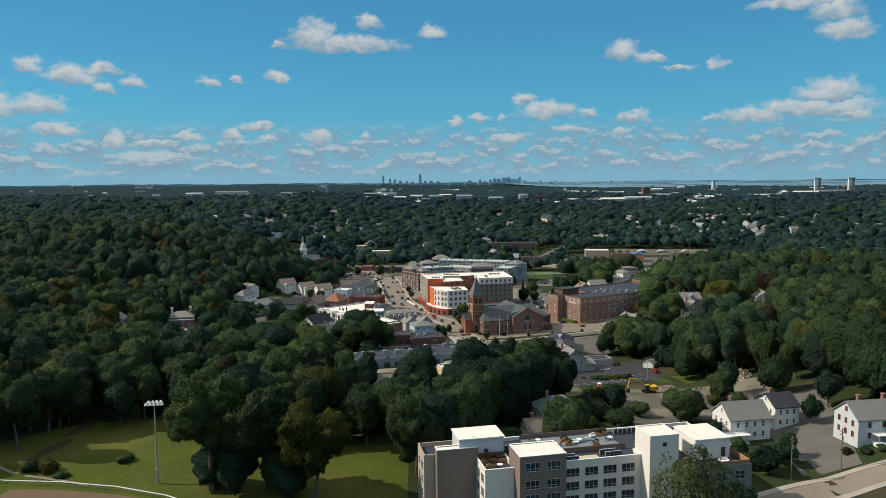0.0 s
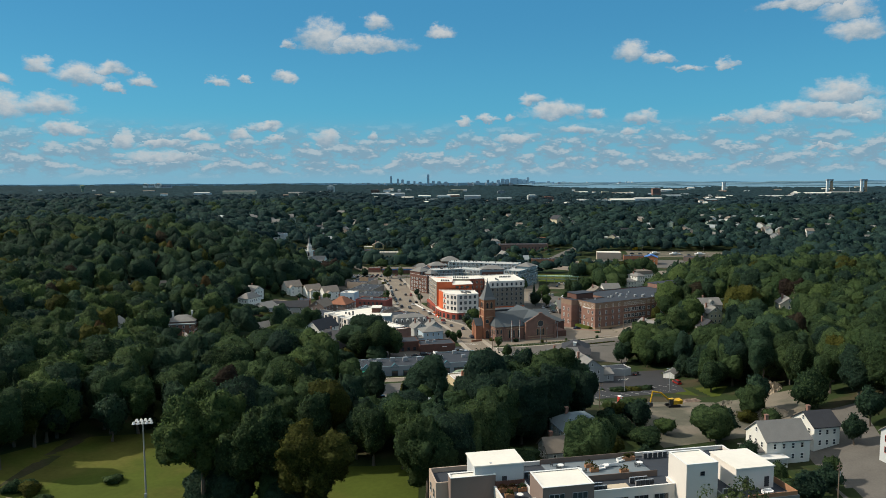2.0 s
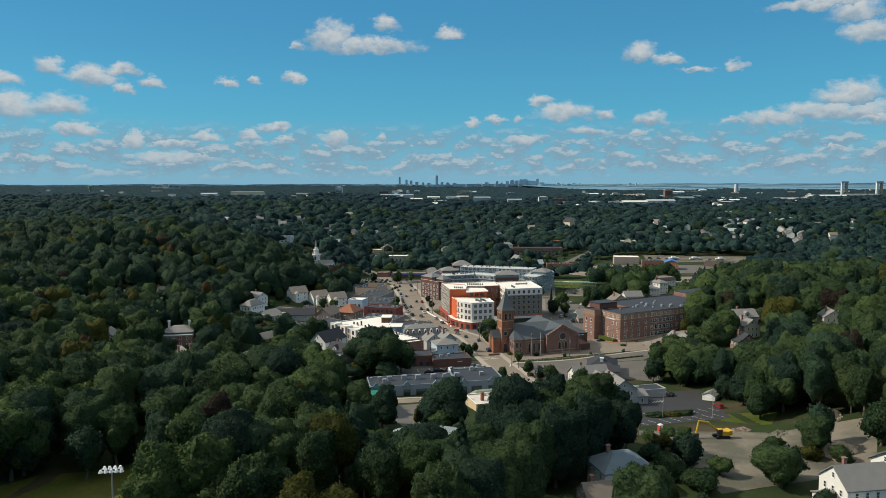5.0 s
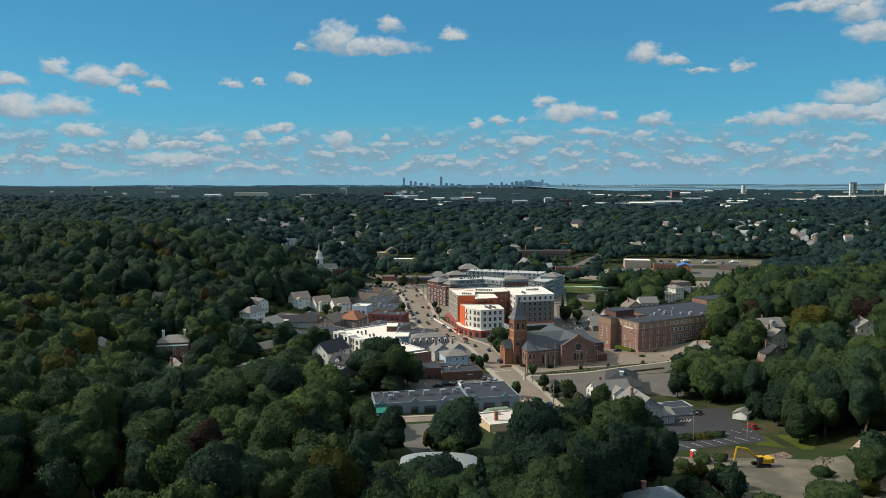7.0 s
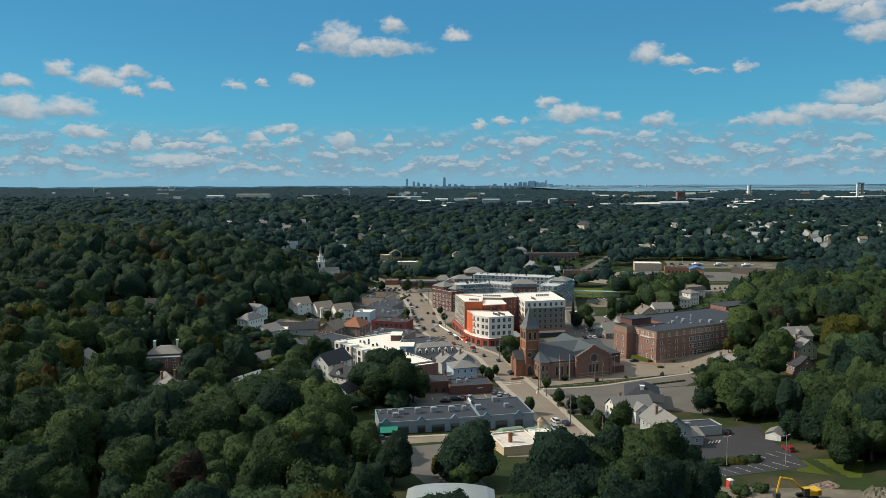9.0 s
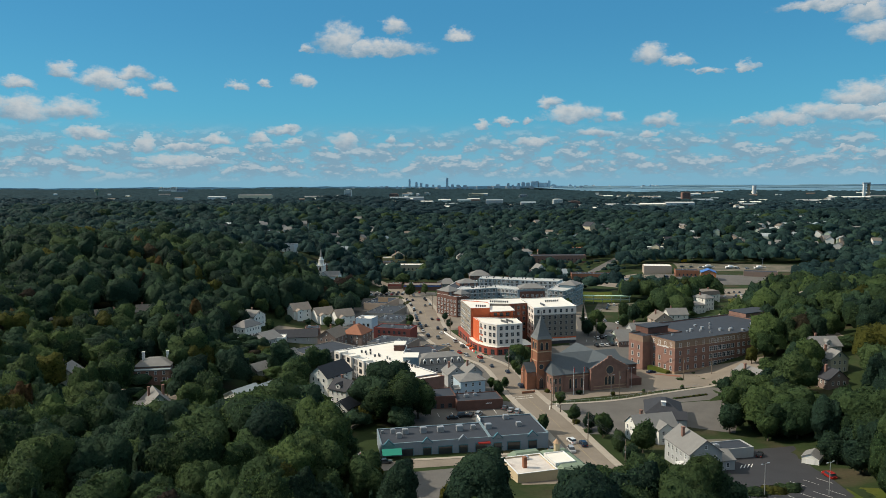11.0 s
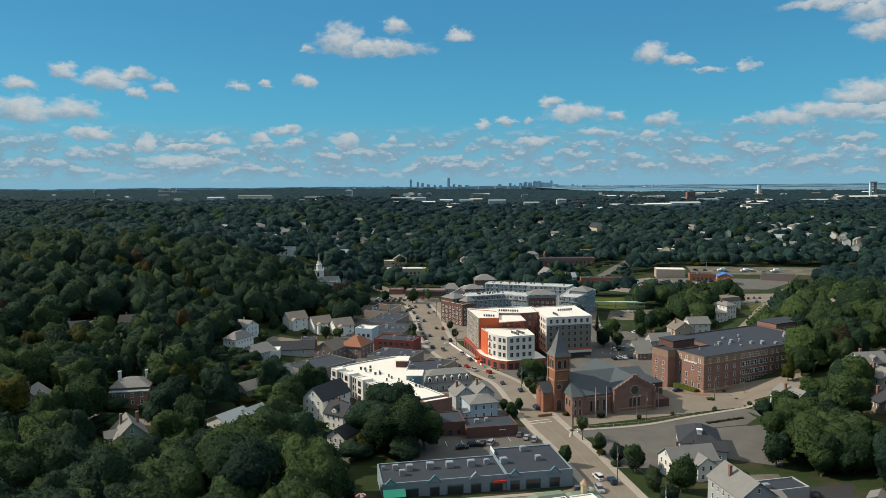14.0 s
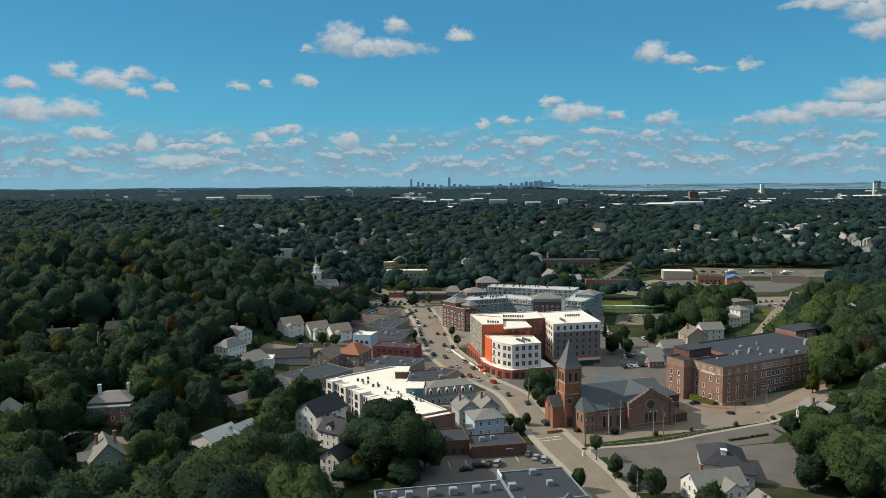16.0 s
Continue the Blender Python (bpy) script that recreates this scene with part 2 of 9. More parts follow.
RUBBER = mat("tyre_rubber", (0.02, 0.02, 0.02), 0.85, var=0.1)
GREEN_CANVAS = mat("green_canvas", (0.02, 0.24, 0.17), 0.7, var=0.1)
RED_CANVAS = mat("red_canvas", (0.5, 0.05, 0.04), 0.7, var=0.1)
WHITE_CANVAS = mat("white_canvas", (0.75, 0.74, 0.72), 0.7, var=0.06)
BLUE_AWNING = mat("blue_panel", (0.06, 0.16, 0.42), 0.6, var=0.1)
DIGGER_YELLOW = mat("digger_yellow", (0.55, 0.33, 0.02), 0.5, var=0.15)
ORANGE_SHEET = mat("orange_sheeting", (0.7, 0.15, 0.04), 0.6, var=0.15)
BARK = mat("bark", (0.1, 0.08, 0.06), 0.9, var=0.3, scale=1.2, fine=6, bump=0.03)
WATER = mat("bay_water", (0.11, 0.22, 0.3), 0.6, var=0.2, scale=0.004, fine=0.02, spec=0.5)
FAR_CONCRETE = mat("far_concrete", (0.3, 0.33, 0.36), 0.8, var=0.15, scale=0.02)
# blue-grey stands for haze before the skyline, put into the towers' own colour
HAZED_TOWER = mat("haze_tinted_tower", (0.36, 0.47, 0.55), 0.6, var=0.2, scale=0.02)


def leaf_mat(name, base, light, fine=1.5, bump=0.9, by_tree=0.6):
    """Foliage: clumps of leaves that let some light through; every crown leans towards one of two greens."""
    m = bpy.data.materials.new(name)
    m.use_nodes = True
    t = m.node_tree
    b = t.nodes["Principled BSDF"]
    b.inputs["Roughness"].default_value, b.inputs["Specular IOR Level"].default_value = 0.75, 0.1
    geo = t.nodes.new("ShaderNodeNewGeometry")
    info = t.nodes.new("ShaderNodeObjectInfo")

    def m2(op, p, q):
        n = t.nodes.new("ShaderNodeMath")
        n.operation = op
        for i, v in enumerate((p, q)):
            if isinstance(v, (int, float)):
                n.inputs[i].default_value = v
            else:
                t.links.new(v, n.inputs[i])
        return n.outputs[0]

    def noise_at(s, d, r=0.5):
        n = t.nodes.new("ShaderNodeTexNoise")
        n.inputs["Scale"].default_value, n.inputs["Detail"].default_value, n.inputs["Roughness"].default_value = s, d, r
        t.links.new(geo.outputs["Position"], n.inputs["Vector"])
        return n.outputs["Fac"]

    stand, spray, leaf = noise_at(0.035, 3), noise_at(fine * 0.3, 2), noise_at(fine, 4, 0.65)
    own = m2("FRACT", m2("ADD", geo.outputs["Random Per Island"], info.outputs["Random"]), 0.0)
    hue = m2("ADD", m2("MULTIPLY", m2("SUBTRACT", stand, 0.5), 2.2), own)
    mix = t.nodes.new("ShaderNodeMix")
    mix.data_type = "RGBA"
    t.links.new(hue, mix.inputs[0])
    mix.inputs[6].default_value, mix.inputs[7].default_value = (*base, 1), (*light, 1)
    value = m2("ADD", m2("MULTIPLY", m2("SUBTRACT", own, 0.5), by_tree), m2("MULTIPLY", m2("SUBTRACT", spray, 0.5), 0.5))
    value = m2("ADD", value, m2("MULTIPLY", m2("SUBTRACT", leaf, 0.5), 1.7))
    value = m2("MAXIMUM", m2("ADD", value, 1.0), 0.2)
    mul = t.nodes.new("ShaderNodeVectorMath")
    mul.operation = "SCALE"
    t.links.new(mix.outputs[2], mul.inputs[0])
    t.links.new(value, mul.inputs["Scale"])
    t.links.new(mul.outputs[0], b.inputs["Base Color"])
    bn = t.nodes.new("ShaderNodeBump")
    bn.inputs["Strength"].default_value, bn.inputs["Distance"].default_value = 1.0, bump
    t.links.new(m2("ADD", leaf, m2("MULTIPLY", noise_at(fine * 0.38, 1), 2.0)), bn.inputs["Height"])
    t.links.new(bn.outputs[0], b.inputs["Normal"])
    thin = t.nodes.new("ShaderNodeBsdfTranslucent")
    t.links.new(mul.outputs[0], thin.inputs["Color"])
    shade = t.nodes.new("ShaderNodeMixShader")
    shade.inputs[0].default_value = 0.42
    t.links.new(b.outputs[0], shade.inputs[1])
    t.links.new(thin.outputs[0], shade.inputs[2])
    t.links.new(shade.outputs[0], t.nodes["Material Output"].inputs[0])
    return m


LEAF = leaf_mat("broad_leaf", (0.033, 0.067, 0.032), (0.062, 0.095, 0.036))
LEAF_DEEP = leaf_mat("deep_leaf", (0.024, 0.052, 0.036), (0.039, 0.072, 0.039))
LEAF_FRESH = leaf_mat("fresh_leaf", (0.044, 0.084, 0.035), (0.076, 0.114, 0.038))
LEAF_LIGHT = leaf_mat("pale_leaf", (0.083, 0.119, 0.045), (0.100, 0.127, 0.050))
# distance haze is put into the next three leaf colours as a blue tint
LEAF_HAZED_DEEP = leaf_mat("hazed_deep_leaf", (0.018, 0.043, 0.045), (0.027, 0.058, 0.051), 0.6, 0.8)
LEAF_HAZED = leaf_mat("hazed_leaf", (0.024, 0.054, 0.053), (0.038, 0.073, 0.056), 0.6, 0.8)
LEAF_HAZED_BLUE = leaf_mat("hazed_blue_leaf", (0.020, 0.046, 0.057), (0.030, 0.060, 0.066), 0.3, 1.2)
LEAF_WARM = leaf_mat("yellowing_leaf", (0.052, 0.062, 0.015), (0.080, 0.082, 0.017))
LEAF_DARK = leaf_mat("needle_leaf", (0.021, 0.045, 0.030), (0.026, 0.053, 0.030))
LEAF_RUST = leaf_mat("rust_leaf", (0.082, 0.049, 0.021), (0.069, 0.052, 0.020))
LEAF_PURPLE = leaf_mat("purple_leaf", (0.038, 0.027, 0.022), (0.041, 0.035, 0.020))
CAR_PAINTS = [mat("paint_" + n, c, 0.25, metal=0.2, var=0.03, spec=0.5) for n, c in (
    ("white", (0.7, 0.7, 0.69)), ("silver", (0.38, 0.39, 0.4)), ("black", (0.02, 0.02, 0.022)),
    ("grey", (0.12, 0.125, 0.13)), ("red", (0.32, 0.025, 0.02)), ("blue", (0.02, 0.035, 0.07)))]


# ---- building blocks ----
def thing(name, x, y, z, rz=0.0, label="", category="", group="", kind=""):
    ob = new(name)
    ob.empty_display_size = 0.5
    ob.matrix_basis = pose(x, y, z, 0, 0, rz)
    return tagged(ob, label, category, group, kind)


def finish(name, bm, material):
    me = bpy.data.meshes.new(name)
    bmesh.ops.recalc_face_normals(bm, faces=bm.faces)
    bm.to_mesh(me)
    bm.free()
    me.materials.append(material)
    return me


def part(name, bm, material, parent, label=""):
    ob = new(name, finish(name, bm, material) if isinstance(bm, bmesh.types.BMesh) else bm)
    ob.parent = parent
    if label:
        ob["label"] = label
    return ob


def placed(name, me, parent, m):
    ob = new(name, me)
    ob.parent, ob.matrix_basis = parent, m
    return ob


def face_of(bm, pts):
    return bm.faces.new([bm.verts.new(p) for p in pts])


def prism(bm, poly, z0, z1):
    lo = [bm.verts.new((x, y, z0)) for x, y in poly]
    hi = [bm.verts.new((x, y, z1)) for x, y in poly]
    bm.faces.new(hi)
    bm.faces.new(lo[::-1])
    for i in range(len(poly)):
        j = (i + 1) % len(poly)
        bm.faces.new((lo[i], lo[j], hi[j], hi[i]))
    return bm


def rect(x0, x1, y0, y1):
    return [(x0, y0), (x1, y0), (x1, y1), (x0, y1)]


def block(bm, x0, x1, y0, y1, z0, z1):
    return prism(bm, rect(x0, x1, y0, y1), z0, z1)


def blocks(*rows):
    bm = bmesh.new()
    for r in rows:
        block(bm, *r)
    return bm


def tube(bm, x, y, z0, z1, r0, r1=None, n=8):
    r1 = r0 if r1 is None else r1
    lo = [bm.verts.new((x + r0 * math.cos(6.2832 * i / n), y + r0 * math.sin(6.2832 * i / n), z0)) for i in range(n)]
    hi = [bm.verts.new((x + r1 * math.cos(6.2832 * i / n), y + r1 * math.sin(6.2832 * i / n), z1)) for i in range(n)]
    bm.faces.new(hi)
    bm.faces.new(lo[::-1])
    for i in range(n):
        j = (i + 1) % n
        bm.faces.new((lo[i], lo[j], hi[j], hi[i]))
    return bm


def rod(bm, a, b, r, n=6):
    """A round bar from a to b."""
    a, b = Vector(a), Vector(b)
    q = (b - a).to_track_quat("Z", "Y").to_matrix()
    rings = []
    for p in (a, b):
        rings.append([bm.verts.new(p + q @ Vector((r * math.cos(6.2832 * i / n), r * math.sin(6.2832 * i / n), 0))) for i in range(n)])
    bm.faces.new(rings[1])
    bm.faces.new(rings[0][::-1])
    for i in range(n):
        j = (i + 1) % n
        bm.faces.new((rings[0][i], rings[0][j], rings[1][j], rings[1][i]))
    return bm


def inset_poly(poly, d):
    """The polygon (counter-clockwise) moved inwards by d."""
    out = []
    n = len(poly)
    for i in range(n):
        a, b, c = Vector(poly[i - 1]), Vector(poly[i]), Vector(poly[(i + 1) % n])
        e, f = (b - a).normalized(), (c - b).normalized()
        na, nb = Vector((-e.y, e.x)), Vector((-f.y, f.x))
        k = (na + nb).normalized()
        out.append(tuple(b + k * (d / max(0.3, k.dot(na)))))
    return out


def gable_roof(bm, x0, x1, y0, y1, z, h, over=0.4, along="x", thick=0.25):
    """A pitched roof with thickness; along: the ridge's direction."""
    if along == "x":
        t = lambda u, v, w: (u, v, w)  # noqa: E731
        a0, a1, b0, b1 = x0 - over, x1 + over, y0, y1
    else:
        t = lambda u, v, w: (v, u, w)  # noqa: E731
        a0, a1, b0, b1 = y0 - over, y1 + over, x0, x1
    mid = (b0 + b1) / 2
    k = h / (mid - b0)
    e0, e1, ez = b0 - over, b1 + over, z - k * over
    for s in (0, 1):
        ring = [(e0, ez), (mid, z + h), (e1, ez), (e1, ez + thick), (mid, z + h + thick), (e0, ez + thick)]
        if s == 0:
            lo = [bm.verts.new(t(a0, v, w)) for v, w in ring]
        else:
            hi = [bm.verts.new(t(a1, v, w)) for v, w in ring]
    for i in range(6):
        j = (i + 1) % 6
        bm.faces.new((lo[i], lo[j], hi[j], hi[i]))
    for r in (lo, hi):
        bm.faces.new((r[0], r[1], r[4], r[5]))
        bm.faces.new((r[1], r[2], r[3], r[4]))
    return bm


def gable_end(bm, x0, x1, y0, y1, z, h, along="x"):
    """The wall under a pitched roof, as a solid prism."""
    if along == "x":
        ring = [(y0, z), (y1, z), ((y0 + y1) / 2, z + h)]
        lo, hi = [[bm.verts.new((u, v, w)) for v, w in ring] for u in (x0, x1)]
    else:
        ring = [(x0, z), (x1, z), ((x0 + x1) / 2, z + h)]
        lo, hi = [[bm.verts.new((v, u, w)) for v, w in ring] for u in (y0, y1)]
    bm.faces.new(lo)
    bm.faces.new(hi[::-1])
    for i in range(3):
        j = (i + 1) % 3
        bm.faces.new((lo[i], lo[j], hi[j], hi[i]))
    return bm


def hip_roof(bm, x0, x1, y0, y1, z, h, over=0.4, top=0.0, thick=0.2):
    """A hipped roof; top: the flat or ridge is drawn in from the eaves by this share of the half width (1: a ridge)."""
    x0, x1, y0, y1 = x0 - over, x1 + over, y0 - over, y1 + over
    d = min(x1 - x0, y1 - y0) / 2 * (top or 0.999)
    lo0 = [bm.verts.new((x, y, z - thick)) for x, y in rect(x0, x1, y0, y1)]
    lo = [bm.verts.new((x, y, z)) for x, y in rect(x0, x1, y0, y1)]
    hi = [bm.verts.new((x, y, z + h)) for x, y in rect(x0 + d, x1 - d, y0 + d, y1 - d)]
    bm.faces.new(hi)
    bm.faces.new(lo0[::-1])
    for i in range(4):
        j = (i + 1) % 4
        bm.faces.new((lo[i], lo[j], hi[j], hi[i]))
        bm.faces.new((lo0[i], lo0[j], lo[j], lo[i]))
    return bm


WIN = {}


def window_meshes(w, h, style):
    key = (round(w, 2), round(h, 2), style)
    if key not in WIN:
        trim = {"white": TRIM, "dark": DARK_TRIM, "grey": GREY_TRIM, "teal": TEAL_TRIM, "red": RED_CLAD, "stone": STONE}[style.split("_")[0]]
        f = 0.07 if style == "grey" else 0.11
        xs = [-w / 2, -w / 2 + f, w / 2 - f, w / 2] if w <= 1.6 else [-w / 2, -w / 2 + f, -0.05, 0.05, w / 2 - f, w / 2]
        rail = h / 2
        if w > 2.5:
            xs = [-w / 2, -w / 2 + f, -w / 6 - 0.05, -w / 6 + 0.05, w / 6 - 0.05, w / 6 + 0.05, w / 2 - f, w / 2]
            rail = h * 0.3
        zs = [0, f, rail - 0.04, rail + 0.04, h - f, h]
        holes_x = range(1, len(xs) - 1, 2)
        bm = bmesh.new()
        vs = [[bm.verts.new((x, 0.02, z)) for x in xs] for z in zs]
        solid = [bm.faces.new((vs[j][i], vs[j][i + 1], vs[j + 1][i + 1], vs[j + 1][i])) for j in range(5) for i in range(len(xs) - 1) if not (i in holes_x and j in (1, 3))]
        ext = bmesh.ops.extrude_face_region(bm, geom=solid)
        for v in ext["geom"]:
            if isinstance(v, bmesh.types.BMVert):
                v.co.y = -0.1 if v.co.z > 0.01 else -0.17
        WIN[key] = finish("window", bm, trim), finish("pane", blocks((-w / 2 + f, w / 2 - f, -0.035, 0, f, h - f)), GLASS)
    return WIN[key]


def windows(parent, p0, p1, z0, floors, step, cols, w=1.1, h=1.6, style="white", sill=0.9, ends=0.08, skip=()):
    """Rows of windows on the wall from p0 to p1, whose outer side lies to the right."""
    a, b = Vector(p0), Vector(p1)
    e = (b - a).normalized()
    ang = math.degrees(math.atan2(e.y, e.x))
    fm, pm = window_meshes(w, h, style)
    for r in range(floors):
        for c in range(cols):
            if (r, c) in skip:
                continue
            k = ends + (1 - 2 * ends) * ((c + 0.5) / cols)
            q = a + (b - a) * k
            ob = placed("window", fm, parent, pose(q.x, q.y, z0 + sill + r * step, 0, 0, ang))
            placed("pane", pm, ob, Matrix())


FOOTPRINTS = []  # centre, turn and half sizes of every building, with a margin, for the planting


def claim(x, y, rz, hw, hd, margin=3.0):
    FOOTPRINTS.append((x, y, math.cos(radians(rz)), math.sin(radians(rz)), hw + margin, hd + margin))


def house(x, y, rz, w, d, wall, roof, storeys=2, shape="gable", along="x", rise=None, label="", sub=0.0, chimney=1, style="white", cols=(3, 3),
          wing=None, porch=None, dormer=False, wall_label="", group="houses of the town", z=None, name="house", base=2.9, lit_windows=True):
    """A house of w by d metres, centred at x, y. wing: (x0, x1, y0, y1, storeys, roof along); porch: the same, one storey and open."""
    z = ground_height(x, y) if z is None else z
    ob = thing(name, x, y, z, rz, label, "house", group)
    claim(x, y, rz, w / 2, d / 2)
    hz = storeys * base + 0.5
    x0, x1, y0, y1 = -w / 2, w / 2, -d / 2, d / 2
    rise = rise or (min(w, d) * 0.36 if shape == "gable" else min(w, d) * 0.26)
    bm = blocks((x0, x1, y0, y1, -2.5, hz))
    if shape == "gable":
        gable_end(bm, x0, x1, y0, y1, hz, rise, along)
    part("wall", bm, wall, ob, wall_label)
    bm = bmesh.new()
    if shape == "gable":
        gable_roof(bm, x0, x1, y0, y1, hz, rise, 0.45, along)
    elif shape == "hip":
        hip_roof(bm, x0, x1, y0, y1, hz, rise, 0.5, 0.85)
    elif shape == "mansard":
        hip_roof(bm, x0, x1, y0, y1, hz, 2.6, 0.35, 0.16)
    else:
        block(bm, x0 - 0.2, x1 + 0.2, y0 - 0.2, y1 + 0.2, hz, hz + 0.35)
    rf = part("roof", bm, roof, ob)
    if chimney:
        for i in range(chimney):
            cx = (-0.22 + 0.5 * i) * w
            cy = 0.12 * d
            part("chimney", blocks((cx - 0.4, cx + 0.4, cy - 0.4, cy + 0.4, hz, hz + rise + 1.3), (cx - 0.5, cx + 0.5, cy - 0.5, cy + 0.5, hz + rise + 1.1, hz + rise + 1.4)), BRICK, rf)
    if lit_windows:
        sides = ((x0, y0), (x1, y0), cols[0]), (((x0, y1), (x0, y0), cols[1]) if x > 12 else ((x1, y0), (x1, y1), cols[1]))
        for p0, p1, n in sides:
            windows(ob, p0, p1, 0.3, storeys, base, n, 0.95, 1.55, style, 0.8)
        if shape == "gable":
            q = ((0, y0) if along == "y" else (x0, 0))
            fm, pm = window_meshes(0.9, 1.3, style)
            o = placed("window", fm, ob, pose(q[0], q[1], hz + rise * 0.28, 0, 0, 0 if along == "y" else -90))
            placed("pane", pm, o, Matrix())
            if along == "x":
                o = placed("window", fm, ob, pose(x1, 0, hz + rise * 0.28, 0, 0, 90))
                placed("pane", pm, o, Matrix())
    if dormer:
        bm = blocks((-1.1, 1.1, y0 + 0.4, 0, hz - 0.2, hz + 1.9))
        gable_end(bm, -1.1, 1.1, y0 + 0.4, 0, hz + 1.9, 0.9, "y")
        dm = part("dormer", bm, wall, ob)
        part("dormer_roof", gable_roof(bmesh.new(), -1.1, 1.1, y0 + 0.4, 0, hz + 1.9, 0.9, 0.25, "y", 0.15), roof, dm)
        fm, pm = window_meshes(0.9, 1.2, style)
        o = placed("window", fm, ob, pose(0, y0 + 0.4, hz + 0.4))
        placed("pane", pm, o, Matrix())
    if wing:
        a0, a1, b0, b1, ws, wa = wing
        wz = ws * base + 0.3
        bm = blocks((a0, a1, b0, b1, -2.5, wz))
        r2 = min(a1 - a0, b1 - b0) * 0.34
        gable_end(bm, a0, a1, b0, b1, wz, r2, wa)
        wg = part("wing", bm, wall, ob)
        part("wing_roof", gable_roof(bmesh.new(), a0, a1, b0, b1, wz, r2, 0.35, wa), roof, wg)
        if lit_windows:
            windows(ob, (a0, b0), (a1, b0), 0.3, ws, base, max(1, int((a1 - a0) / 2.6)), 0.95, 1.45, style, 0.8)
    if porch:
        a0, a1, b0, b1 = porch
        pr = part("porch", blocks((a0, a1, b0, b1, -2.5, 0.4), (a0 - 0.3, a1 + 0.3, b0 - 0.3, b1, 2.6, 2.85)), TRIM, ob)
        n = max(2, int((a1 - a0) / 2.2) + 1)
        for i in range(n):
            cx = a0 + 0.15 + (a1 - a0 - 0.3) * i / (n - 1)
            part("post", tube(bmesh.new(), cx, b0 + 0.15, 0.4, 2.6, 0.09), TRIM, pr)
    return ob

# ---- the lie of the land ----
def sstep(a, b, t):
    t = min(1.0, max(0.0, (t - a) / (b - a)))
    return t * t * (3 - 2 * t)


FAR_RISE = [(0, 0), (850, 0), (1200, 12), (1480, 18), (1900, 13), (2600, 13), (3000, 17), (3700, 28), (4300, 34), (4900, 46), (9000, 46)]


def ground_height(x, y):
    """Height of the bare ground: a plateau by the playing field, the sunken town, wooded slopes and the rising distance."""
    z = 13 * (1 - sstep(200, 360, y))
    z -= 6 * sstep(415, 500, y)
    z += min(22, 0.2 * max(0, x - 95)) * (1 - 0.8 * sstep(480, 700, y))
    z += min(26, 0.15 * max(0, -x - 110)) * (1 - 0.5 * sstep(900, 2600, y))
    z += 17 * sstep(515, 650, y - 0.12 * (x + 220)) * (1 - sstep(760, 1050, y)) * sstep(-85, -190, x)
    d = math.hypot(x * 0.5, y) if y > 0 else 0
    for (a, p), (b, q) in zip(FAR_RISE, FAR_RISE[1:]):
        if a <= d < b:
            z += p + (q - p) * (d - a) / (b - a)
    k = sstep(800, 1300, y)
    z += k * (6 * math.sin(x / 170 + 1.3) * math.sin(y / 240) + 3 * math.sin(x / 71 + y / 130)) * (1 - 0.6 * sstep(2600, 4000, y))
    return z


def graded(lo, hi, fine_lo, fine_hi, step, growth):
    vals, s, v = list(np.arange(fine_lo, fine_hi + 0.1, step)), step, fine_hi
    while v < hi:
        s *= growth
        v += s
        vals.append(min(v, hi))
    s, v, low = step, fine_lo, []
    while v > lo:
        s *= growth
        v -= s
        low.append(max(v, lo))
    return low[::-1] + vals


def sheet(name, xs, ys, height, material):
    verts = [(x, y, height(x, y)) for y in ys for x in xs]
    n = len(xs)
    faces = [(j * n + i, j * n + i + 1, (j + 1) * n + i + 1, (j + 1) * n + i) for j in range(len(ys) - 1) for i in range(n - 1)]
    me = bpy.data.meshes.new(name)
    me.from_pydata(verts, [], faces)
    me.materials.append(material)
    for p in me.polygons:
        p.use_smooth = True
    return new(name, me)


ground = sheet("ground", graded(-4700, 4700, -330, 330, 6, 1.12), graded(-900, 4990, 120, 900, 6, 1.1), ground_height, GROUND)
tagged(ground, "dark green undergrowth and leaf litter over rolling land", "ground", kind="structure")


